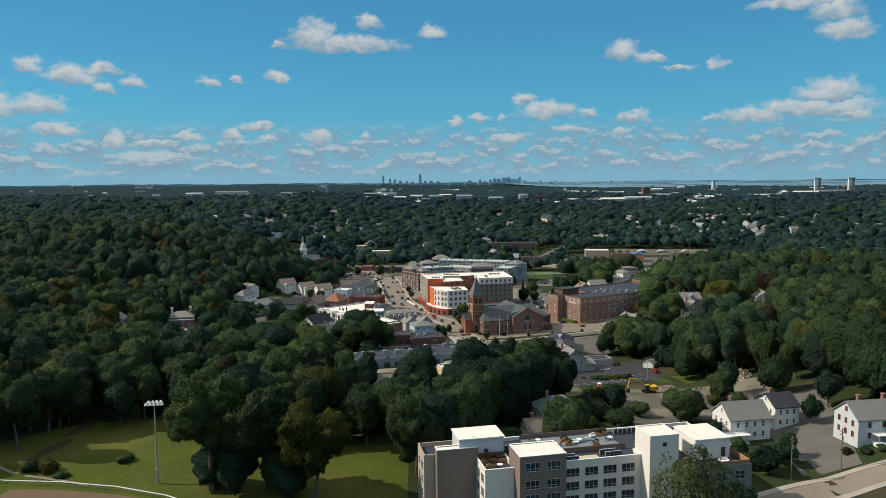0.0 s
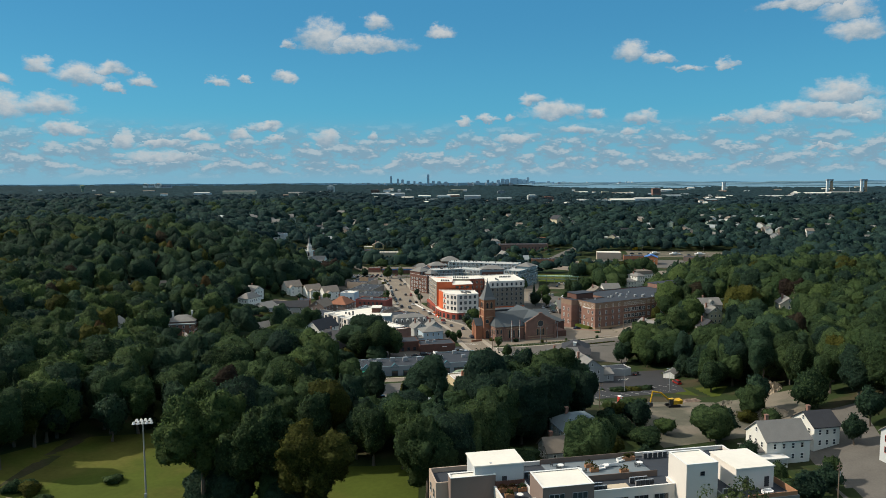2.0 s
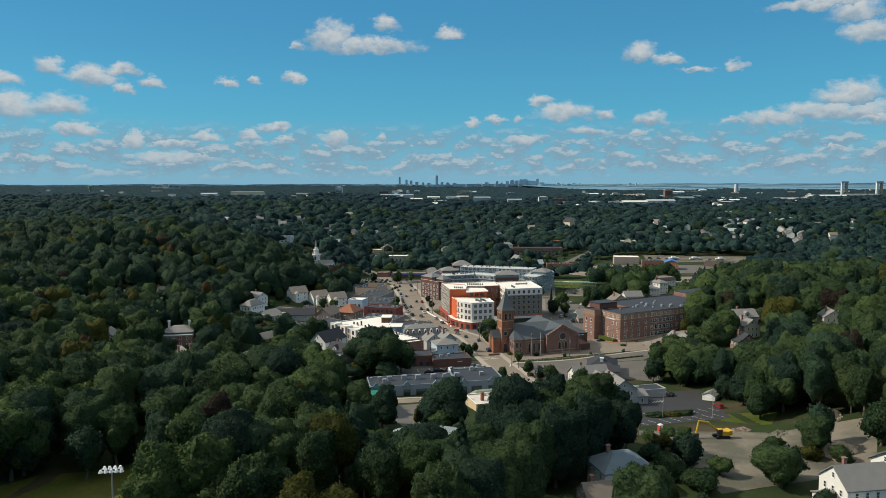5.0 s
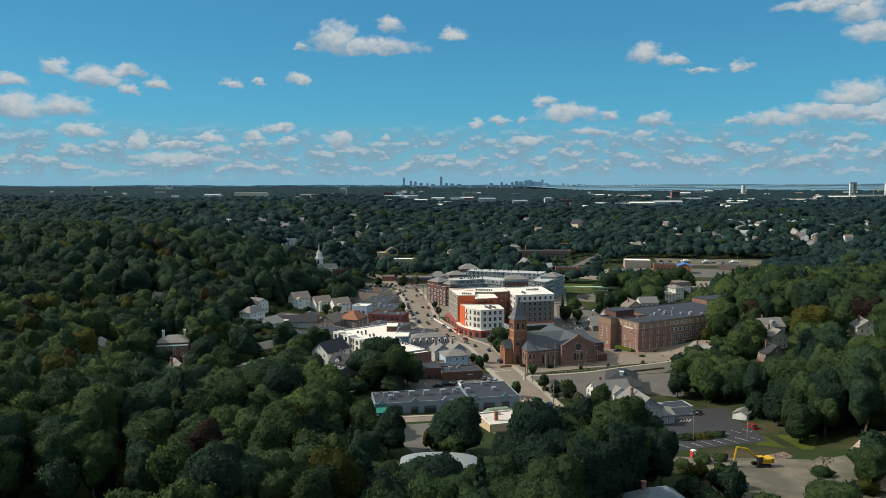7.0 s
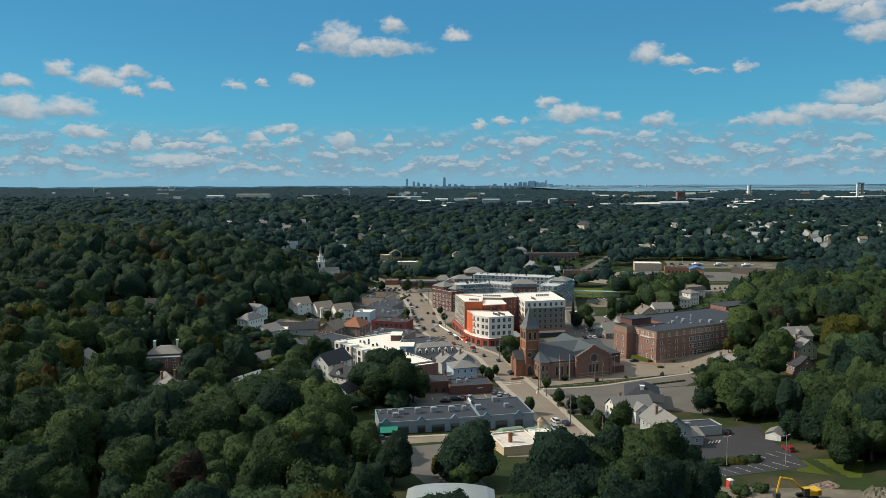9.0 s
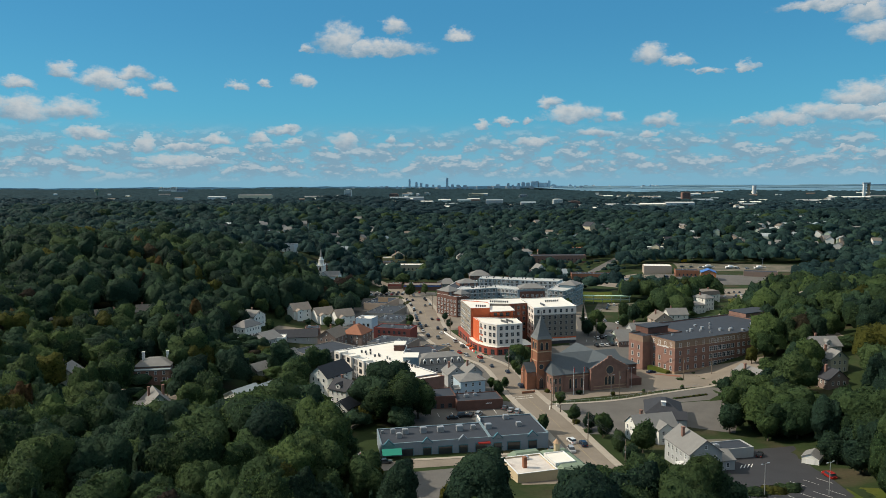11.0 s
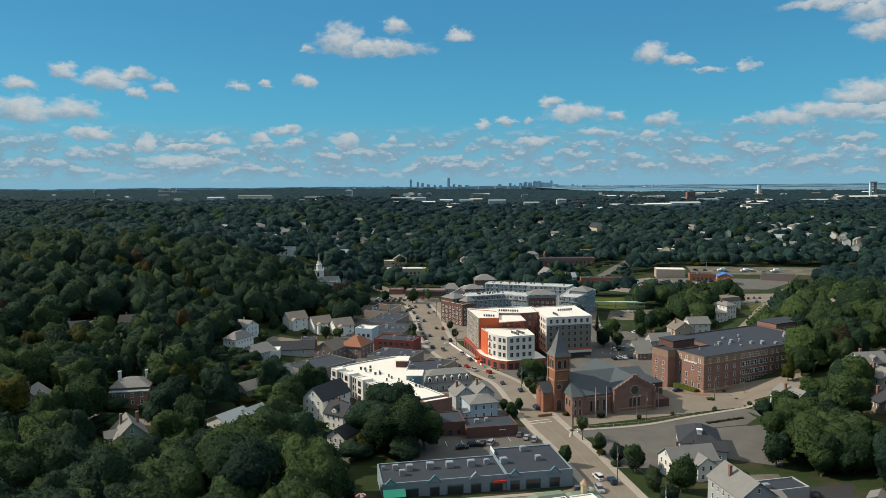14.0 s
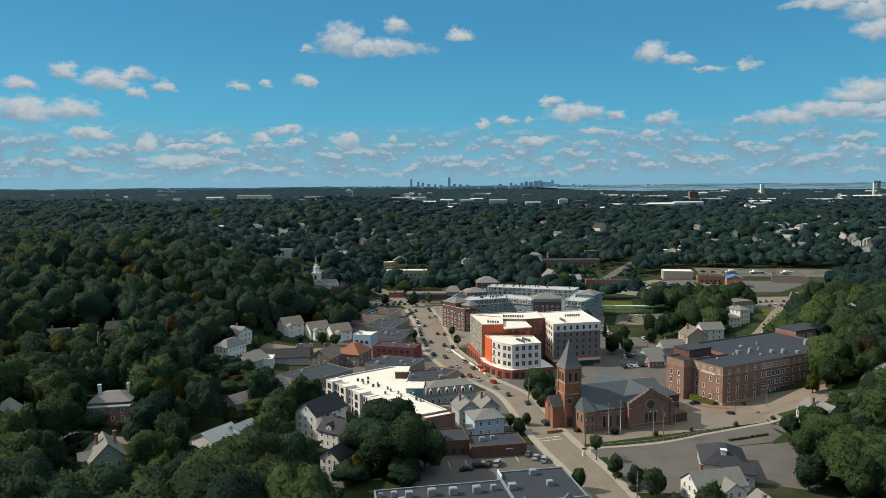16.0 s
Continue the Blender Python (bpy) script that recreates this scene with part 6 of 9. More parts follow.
patch("driveway", [(-124, 342), (-110, 346), (-112, 356), (-122, 352)], DARK_LOT, 0.06, "dark asphalt driveway beside the green house", "driveway")
view_gap(-127, 351, 22, 46)
house(-172, 374, 10, 9, 10, WHITE_CLAD, SHINGLE, 2, "gable", "y", 3.4, "white house half hidden among trees")
view_gap(-172, 368, 10, 26)
for x, y, rz, w, d, label in ((-106, 388, -28, 10, 13, "low building with a pale grey pitched roof among trees"), (-99, 394, -28, 8, 9, "shed with a pale grey pitched roof among trees")):
    house(x, y, rz, w, d, WHITE_CLAD, TIN, 1, "gable", "y", 2.4, label, chimney=0, lit_windows=False)
view_gap(-103, 384, 20, 40)
house(-110, 433, -35, 9, 16, GREY_CLAD, SHINGLE, 1, "gable", "y", 2.8, "long grey barn with a shingled roof among trees", chimney=0)
house(-103, 446, -35, 9, 11, WHITE_CLAD, SHINGLE, 2, "gable", "y", 3.4, "white house with a grey roof among trees")
view_gap(-107, 428, 18, 30)
# the white house with a dark roof before the apartment block
house(-72, 401, -30, 10, 16, WHITE_CLAD, SHINGLE_DARK, 3, "gable", "y", 4.2, "tall white house with a steep charcoal roof and gables", wing=(3, 9.5, -6, 2, 2, "x"), chimney=0, base=2.7)
house(-64, 388, -30, 9, 9, WHITE_CLAD, SHINGLE_DARK, 2, "gable", "x", 3.4, "white house wing with a charcoal gabled roof and porch", dormer=True, base=2.7)
house(-59.5, 366, -24, 7, 9, WHITE_CLAD, SHINGLE_DARK, 2, "gable", "y", 2.8, "small white gabled house with a dark roof", chimney=0, base=2.4)
view_gap(-66, 392, 34, 46)
view_gap(-60, 361, 12, 22)
# left rear, lower houses
for x, y, rz, wall, roof, label in ((-217, 508, 30, CREAM_CLAD, SHINGLE, "cream cottage with a grey roof at the wood's edge"), (-210, 528, 10, BROWN_PANEL, SHINGLE_BROWN, "brown cottage with a broad brown roof"),
                                    (-226, 498, 20, RED_CLAD, SHINGLE_BROWN, "red cottage at the wood's edge"), (-236, 480, 10, GREY_CLAD, SHINGLE, "grey cottage at the wood's edge")):
    house(x, y, rz, 11, 8, wall, roof, 1, "gable", "x", 3.4, label, base=3.2)
    view_gap(x, y - 3, 13, 46)
# behind the school
house(80, 532, 12, 10, 9, GREEN_CLAD, SHINGLE, 1, "gable", "x", 3.2, "grey-green house with a pitched roof behind the lot", wing=(-8, -5, -3, 3, 1, "y"))
house(92, 538, 12, 13, 9, GREY_CLAD, SHINGLE, 2, "gable", "x", 3.4, "grey house with a long shingled roof")
house(78, 518, 12, 8, 6, BROWN_PANEL, SHINGLE, 1, "gable", "x", 2.2, "low brown garage beside the lot", chimney=0)
house(110, 558, 8, 12, 12, TAN_PANEL, SHINGLE_BROWN, 2, "gable", "y", 4.4, "house with a large brown shingled roof")
house(122, 566, 8, 13, 9, WHITE_CLAD, SHINGLE, 2, "gable", "x", 3.4, "white clapboard house with black shutters", base=3.0)
house(143, 594, 25, 10, 10, WHITE_CLAD, SHINGLE, 2, "hip", "x", 2.0, "white house with a hipped grey roof beside the road")
house(152, 604, 25, 8, 12, WHITE_CLAD, SHINGLE, 3, "hip", "y", 2.0, "tall white house with bay windows beside the road")
house(165, 642, 25, 18, 13, WHITE_CLAD, SHINGLE_BROWN, 2, "mansard", "x", 2.6, "large white house with a brown mansard roof", chimney=2, base=3.3, cols=(6, 4))
flat_shop(133, 520, 29, 8, 20, 5, BRICK, DARK_ROOF, "brick annexe with a flat roof beside the school", 1, cols=2)
for a in ((85, 525, 26, 20), (116, 556, 26, 30), (148, 590, 24, 40), (165, 634, 22, 40)):
    view_gap(*a)
# the far side of the town
house(-96, 950, 8, 15, 13, YELLOW_CLAD, SHINGLE_BROWN, 2, "gable", "y", 4.5, "tall yellow house with a brown gabled roof", base=3.4)
flat_shop(-108, 944, 8, 12, 12, 6, YELLOW_CLAD, MEMBRANE, "low yellow wing with a flat roof", 0, cols=3)
flat_shop(-80, 862, 0, 44, 13, 9.5, mat("buff_concrete", (0.36, 0.31, 0.22), 0.8, var=0.12), MEMBRANE, "long buff concrete building with deep window bays", 2, cols=9)
flat_shop(-100, 876, 0, 10, 13, 10, BROWN_PANEL, DARK_ROOF, "brown end block of the concrete building", 0)
flat_shop(-54, 744, 0, 34, 16, 5, BRICK_DARK, SHINGLE_BROWN, "row of shops with a blue fascia at the bend", 6, front=BLUE_AWNING)
flat_shop(-80, 752, 0, 12, 12, 4.5, BRICK, SHINGLE_BROWN, "shop with a red fascia at the bend", 2, front=RED_CLAD)
house(-2, 800, 5, 20, 18, BRICK, SHINGLE, 2, "hip", "x", 4.5, "brick hall with a grey hipped roof", chimney=0)
house(-30, 762, 5, 22, 16, GREY_CLAD, SHINGLE, 1, "hip", "x", 4.2, "building with a wide grey hipped roof", chimney=0)
house(59, 990, 5, 14, 11, WHITE_CLAD, SHINGLE, 2, "hip", "x", 3, "white clapboard house on the far side of town", base=3.4)
flat_shop(92, 935, 3, 62, 16, 9.5, BRICK, DARK_ROOF, "long red brick mill with a flat roof", 0, cols=12)
house(82, 996, 0, 16, 10, BROWN_PANEL, SHINGLE_RED, 2, "gable", "x", 3, "brown house with a rust roof", chimney=0)
house(132, 1006, 0, 26, 11, BROWN_PANEL, SHINGLE_RED, 2, "gable", "x", 3.5, "long brown building with a rust roof", chimney=0)
house(59, 826, 15, 12, 15, WHITE_CLAD, SHINGLE, 2, "gable", "y", 6, "tall white gabled hall", chimney=0, base=3.6)
house(80, 836, 10, 16, 11, GREEN_CLAD, TIN, 1, "gable", "x", 4, "sage building with a pale roof", chimney=0)
flat_shop(40, 832, 3, 26, 13, 7, BRICK_DARK, DARK_ROOF, "dark brick building with a flat roof", 2, cols=5)
flat_shop(112, 808, -4, 46, 13, 6, BRICK_WARM, DARK_ROOF, "long orange brick building with a flat roof", 6, cols=8)
flat_shop(180, 836, -8, 27, 18, 8, TAN_PANEL, MEMBRANE, "tan metal warehouse with a pale flat roof", 0)
flat_shop(201, 806, -10, 22, 14, 6, BRICK_WARM, DARK_ROOF, "low orange brick workshop with flat roof", 2, cols=5)
od = house(212, 776, -15, 13, 16, mat("orange_boards", (0.42, 0.16, 0.07), 0.75, var=0.2), BLUE_AWNING, 2, "gable", "y", 2.6, "orange-brown workshop with a blue sheeted roof", chimney=0, base=3.4)
flat_shop(270, 800, -20, 30, 12, 5, BROWN_PANEL, DARK_ROOF, "low brown shed by the yard", 0)
for a in ((142, 930, 44, 110), (92, 724, 44, 60), (-80, 850, 36, 50), (-90, 930, 60, 60), (60, 985, 40, 60), (95, 930, 60, 60), (75, 855, 60, 60), (110, 800, 60, 60), (190, 830, 70, 70), (0, 795, 60, 50), (-80, 850, 40, 60)):
    view_gap(*a)
gb = thing("footbridge", 91, 668, ground_height(91, 668), -3, "long pale green covered walkway behind the apartments", "bridge")
part("deck", blocks((-26, 24, -1.5, 1.5, 3, 3.5)), GREEN_CLAD, gb)
part("roof", blocks((-26.4, 24.4, -1.9, 1.9, 5.8, 6.3)), mat("pale_green_metal", (0.42, 0.6, 0.46), 0.5, var=0.08), gb)
for i in range(8):
    part("post", blocks((-25.6 + i * 7, -25.2 + i * 7, -0.2, 0.2, -1, 5.8)), STEEL, gb)
view_gap(91, 666, 56, 70)

# the white steeple church on the left
CX, CY, CZ = -137, 702, 7.0
wc = thing("church", CX, CY, CZ, -6, "white clapboard church with a slender tiered steeple", "church")
claim(CX, CY, 0, 16, 9, 1)
part("wall", gable_end(blocks((-13, 15, -5, 7, -6, 5.2)), -13, 15, -5, 7, 5.2, 3.6, "x"), WHITE_CLAD, wc)
part("roof", gable_roof(bmesh.new(), -13, 15, -5, 7, 5.2, 3.6, 0.5, "x"), SHINGLE, wc)
front = part("front_wing", gable_end(blocks((-1, 9, -10, -4.9, -8, 5.0)), -1, 9, -10, -4.9, 5.0, 4.2, "y"), WHITE_CLAD, wc, "white gabled front")
part("front_roof", gable_roof(bmesh.new(), -1, 9, -10, -2, 5.0, 4.2, 0.5, "y"), SHINGLE, front)
stp = part("steeple", blocks((-2.9, 2.9, -4.5, 1.3, 0, 14)), WHITE_CLAD, wc, "tiered white steeple")
part("lower_cornice", blocks((-3.25, 3.25, -4.85, 1.65, 13.7, 14.2)), TRIM, stp)
part("belfry", tube(bmesh.new(), 0, -1.6, 14.2, 18.6, 2.5, 2.3, 8), WHITE_CLAD, stp)
part("upper_cornice", tube(bmesh.new(), 0, -1.6, 18.4, 18.9, 2.7, 2.7, 8), TRIM, stp)
part("lantern", tube(bmesh.new(), 0, -1.6, 18.9, 21.2, 1.5, 1.35, 8), WHITE_CLAD, stp)
for u in (-2.7, 2.7):
    for v in (-4.3, 1.1):
        part("pinnacle", tube(bmesh.new(), u, v, 14.2, 16.6, 0.35, 0.05, 6), TRIM, stp)
part("needle", tube(bmesh.new(), 0, -1.6, 21.2, 28.6, 1.2, 0.05, 8), SHINGLE, stp, "tapered grey spire")
windows(wc, (-1, -10), (9, -10), -0.4, 1, 3, 3, 1.1, 2.8, "white", 1.2)
windows(wc, (-13, -5), (-1.4, -5), -0.4, 1, 3, 4, 1.1, 2.6, "dark", 1.4)
arch_window(stp, 0, -4.52, 9.2, 0, 1.4, 3.4)
view_gap(CX + 4, CY - 10, 12, 50)
flat_shop(-160, 774, -5, 46, 22, 9, BRICK, DARK_ROOF, "brick building with a flat roof beside the white church", 6, z=5, cols=9)
flat_shop(-200, 812, -5, 30, 14, 7, PALE_PANEL, DARK_ROOF, "low pale building with a flat roof", 3, cols=6)
view_gap(-162, 762, 44, 56)

# ---- houses on the far slopes ----
SLOPE_WALLS = [WHITE_CLAD, GREY_CLAD, CREAM_CLAD, WHITE_CLAD, GREEN_CLAD, TAN_PANEL]
SLOPE_ROOFS = [SHINGLE, SHINGLE, SHINGLE_DARK, SHINGLE_BROWN, TIN, SHINGLE]
SLOPE_LABELS = ["white clapboard house on the wooded slope", "grey clapboard house on the wooded slope", "cream house with a dark roof on the slope",
                "white house with a brown roof on the slope", "sage green house with a light roof on the slope", "tan house with a grey roof on the slope"]


def slope_house(i, x, y, size=1.0, gap=1.0):
    """One of the scattered houses that show between the far trees."""
    rr = random.Random(i * 31 + int(x))
    k = rr.randrange(6)
    z = ground_height(x, y)
    w, d = rr.uniform(9, 13) * size, rr.uniform(8, 11) * size
    rz = rr.uniform(-40, 40)
    ob = thing("house", x, y, z, rz, SLOPE_LABELS[k], "house", "houses on the far slopes")
    claim(x, y, rz, w / 2, d / 2, 2)
    along = rr.choice("xy")
    hz = rr.choice((4.0, 6.4, 6.4)) * (1 + (size - 1) * 0.5) + 3.2
    rise = min(w, d) * 0.36
    part("wall", gable_end(blocks((-w / 2, w / 2, -d / 2, d / 2, -3, hz)), -w / 2, w / 2, -d / 2, d / 2, hz, rise, along), SLOPE_WALLS[k], ob)
    part("roof", gable_roof(bmesh.new(), -w / 2, w / 2, -d / 2, d / 2, hz, rise, 0.5, along), SLOPE_ROOFS[k], ob)
    if y < 960:
        windows(ob, (-w / 2, -d / 2), (w / 2, -d / 2), hz - 3.4, 1, 3, 3, 1.1, 1.6, "dark", 0.8)
    if gap:
        view_gap(x, y - 2, (w + 2) * gap, min(60, 8 + y * 0.06) * gap)


WEST = [(-439, 821), (-450, 800), (-326, 1026), (-348, 945), (-338, 960), (-251, 951), (-265, 1068), (-215, 725), (-324, 999), (-343, 918), (-248, 929),
        (-236, 935), (-251, 1040), (-252, 1134), (-240, 1128), (-158, 1075), (-160, 1184), (-105, 1189), (-61, 1372), (-25, 1360), (-170, 963), (-22, 942), (-20, 928), (-190, 1100), (-380, 1180), (-420, 1010)]
EASTSIDE = [(311, 1183), (254, 1068), (296, 1076), (393, 1217), (523, 1281), (424, 1082), (456, 1079), (467, 1070), (443, 1018), (465, 1035), (429, 970), (506, 1111),
            (198, 555), (244, 1097), (355, 993), (572, 1376), (528, 1232), (420, 786), (113, 1420), (64, 1420), (209, 1291), (399, 1500), (314, 1206), (258, 1090), (220, 995)]
FAR_EAST = [(420, 1064), (453, 1050), (491, 1002), (507, 1125), (635, 1044), (644, 1237), (570, 1372), (470, 1100), (485, 1060), (545, 1150), (560, 1090), (600, 1180), (610, 1300), (450, 1180), (400, 1130), (380, 1060), (340, 1130),
            (290, 1280), (340, 1340), (470, 1400), (520, 1450), (150, 1180), (120, 1270), (20, 1290), (-90, 1290), (-200, 1320), (-300, 1250)]
for i, (x, y) in enumerate(WEST + EASTSIDE + FAR_EAST):
    slope_house(i, x, y, 0.85 if y < 1000 else 0.95, 0.8)
rh = random.Random(5)
for i in range(96):
    if i < 44:
        x, y = rh.uniform(310, 640), rh.uniform(930, 1330)
    elif i < 60:
        x, y = rh.uniform(-40, 260), rh.uniform(1080, 1420)
    elif i < 78:
        x, y = rh.uniform(-420, -120), rh.uniform(900, 1420)
    else:
        x, y = rh.uniform(250, 900), rh.uniform(1330, 1640)
    slope_house(300 + i, x, y, rh.uniform(0.75, 0.95), rh.uniform(0.45, 0.8))
slope_house(200, 185, 1269, 2.0)
flat_shop(221, 1010, 0, 24, 12, 7, PALE_PANEL, MEMBRANE, "long white flat-roofed shed", 0)
view_gap(221, 1004, 26)

# ---- trees ----
def crown_points(rng, n, lobes, squash, clumps):
    """Leaf places and outward directions over a domed crown: a few broad boughs carrying many small clumps."""
    c = rng.normal(0, 0.3, (lobes, 3)) * (1, 1, squash * 0.8)
    c -= c.mean(0)
    r = rng.uniform(0.42, 0.6, lobes)
    cc, cr, cd = [], [], []
    while len(cc) < clumps:
        k = rng.integers(lobes)
        d = rng.normal(0, 1, 3)
        d[2] = d[2] * 0.85 + 0.16
        d /= np.linalg.norm(d)
        p = c[k] + d * r[k] * rng.uniform(0.9, 1.06) * (1, 1, 0.85)
        if np.any(np.linalg.norm(c - p, axis=1) < r * 0.8) or p[2] < -0.8:
            continue
        cc.append(p)
        cr.append(rng.uniform(0.12, 0.23))
        cd.append(d)
    cc, cr, cd = np.array(cc), np.array(cr), np.array(cd)
    k = rng.integers(0, clumps, n)
    d = rng.normal(0, 1, (n, 3))
    d /= np.linalg.norm(d, axis=1)[:, None]
    d += cd[k] * 0.85 + (0, 0, 0.25)
    d /= np.linalg.norm(d, axis=1)[:, None]
    pts = cc[k] + d * cr[k][:, None] * rng.uniform(0.7, 1.12, (n, 1))
    nrm = d * 0.6 + cd[k] * 0.4
    nrm /= np.linalg.norm(nrm, axis=1)[:, None]
    # the leaves between the clumps, deeper in
    inner = rng.random(n) < 0.2
    j = rng.integers(0, lobes, n)
    e = rng.normal(0, 1, (n, 3)) + (0, 0, 0.3)
    e /= np.linalg.norm(e, axis=1)[:, None]
    deep_pts = c[j] + e * (r[j] * rng.uniform(0.7, 0.92, n))[:, None] * (1, 1, 0.85)
    pts[inner], nrm[inner] = deep_pts[inner], e[inner]
    return pts, nrm, inner, cc, cr, cd


NORMALS = []


def leaf_quads(rng, pts, nrm, size, tilt=0.75, wide=None):
    """Four corners for each clump, roughly facing outwards."""
    n = len(pts)
    d = nrm + rng.normal(0, tilt * 0.45, (n, 3))
    d /= np.linalg.norm(d, axis=1)[:, None]
    a = np.cross(d, rng.normal(0, 1, (n, 3)))
    a /= np.linalg.norm(a, axis=1)[:, None]
    b = np.cross(d, a)
    s = size * rng.uniform(0.55, 1.35, (n, 1))
    if wide is not None:
        s = s * np.where(wide, 1.4, 0.92)[:, None]
    k = rng.uniform(0.5, 1.0, (n, 1))
    # shade by the clump and by the dome of the whole crown
    dome = pts - pts.mean(0) * 0.6 + (0, 0, 0.2)
    dome /= np.linalg.norm(dome, axis=1)[:, None] + 1e-6
    soft = nrm * 0.55 + dome * 0.7 + rng.normal(0, 0.15, (n, 3))
    soft /= np.linalg.norm(soft, axis=1)[:, None]
    NORMALS.append(np.repeat(soft, 4, axis=0))
    q = np.stack([pts - a * s - b * s * k * 0.6, pts + a * s * 0.7 - b * s * k, pts + a * s + b * s * k * 0.7, pts - a * s * 0.6 + b * s * k], 1)
    return q.reshape(-1, 3)


ICO_BM = bmesh.new()
bmesh.ops.create_icosphere(ICO_BM, subdivisions=1, radius=1)
ICO_V = np.array([v.co[:] for v in ICO_BM.verts])
ICO_F = np.array([[v.index for v in f.verts] for f in ICO_BM.faces])
ICO_BM.free()


def crown_arrays(seed, quads, lobes, size, squash=0.8, core=0.86, conifer=False, clumps=36, solid=False):
    """A unit crown: vertices, quads and core triangles."""
    rng = np.random.default_rng(seed)
    if conifer:
        u = rng.uniform(0, 1, quads) ** 0.75
        a = rng.uniform(0, 6.283, quads)
        layer = 0.82 + 0.18 * np.cos(u * 50)
        r = (0.05 + 0.62 * u) * layer * rng.uniform(0.75, 1.08, quads)
        pts = np.stack([r * np.cos(a), r * np.sin(a), 1.15 - 2.05 * u], 1)
        nrm = np.stack([np.cos(a), np.sin(a), np.full(quads, 0.45)], 1)
        verts = leaf_quads(rng, pts, nrm, size)
        cv = ICO_V * (0.42, 0.42, 0.95)
        cv[:, :2] *= (1 - 0.75 * np.clip((cv[:, 2:] + 0.3) / 1.3, 0, 1))
        cv[:, 2] += 0.0
        cores = [(cv, ICO_F)]
    else:
        pts, nrm, inner, cc, cr, cd = crown_points(rng, quads, lobes, squash, clumps)
        verts = leaf_quads(rng, pts, nrm, size, wide=inner)
        cores = [(ICO_V * (1 + rng.normal(0, 0.1, (len(ICO_V), 1))) * 0.36 * core, ICO_F)]
        if solid:
            # a leafy mass under the leaves of each clump
            blob = ICO_V[None] * (cr * 0.7)[:, None, None] * (1 + rng.normal(0, 0.14, (len(cc), len(ICO_V), 1))) + (cc - cd * cr[:, None] * 0.1)[:, None]
            dome = cc - cc.mean(0) * 0.6 + (0, 0, 0.2)
            blob_n = ICO_V[None] * 0.55 + cd[:, None] * 0.35 + (dome / np.linalg.norm(dome, axis=1)[:, None])[:, None] * 0.5
            blob_n = (blob_n / np.linalg.norm(blob_n, axis=2)[:, :, None]).reshape(-1, 3)
            blob_f = (ICO_F[None] + (np.arange(len(cc)) * len(ICO_V))[:, None, None]).reshape(-1, 3)
    if not conifer:
        # bring the crown to one unit wide and centre it
        lo, hi = np.percentile(verts, 3, axis=0), np.percentile(verts, 97, axis=0)
        half = (hi - lo) / 2
        span = (half[0], half[1], max(half[2], 0.75 * half[:2].mean()))
        verts = (verts - (lo + hi) / 2) / span
        if solid:
            blob = ((blob - (lo + hi) / 2) / span).reshape(-1, 3)
    qf = np.arange(len(verts)).reshape(-1, 4)
    tv, tf, off, nv = [verts], [], len(verts), [NORMALS.pop()]
    for v, f in cores:
        tv.append(v)
        tf.append(f + off)
        off += len(v)
        o = v - v.mean(0)
        nv.append(o / np.linalg.norm(o, axis=1)[:, None])
    if solid and not conifer:
        tv.append(blob)
        tf.append(blob_f + off)
        nv.append(blob_n)
    return np.concatenate(tv), qf, np.concatenate(tf), np.concatenate(nv)


def ball(subdivisions):
    bm = bmesh.new()
    bmesh.ops.create_icosphere(bm, subdivisions=subdivisions, radius=1)
    v, f = np.array([v.co[:] for v in bm.verts]), np.array([[v.index for v in f.verts] for f in bm.faces])
    bm.free()
    return v, f


BALLS = {k: ball(k) for k in (1, 2, 3, 4)}


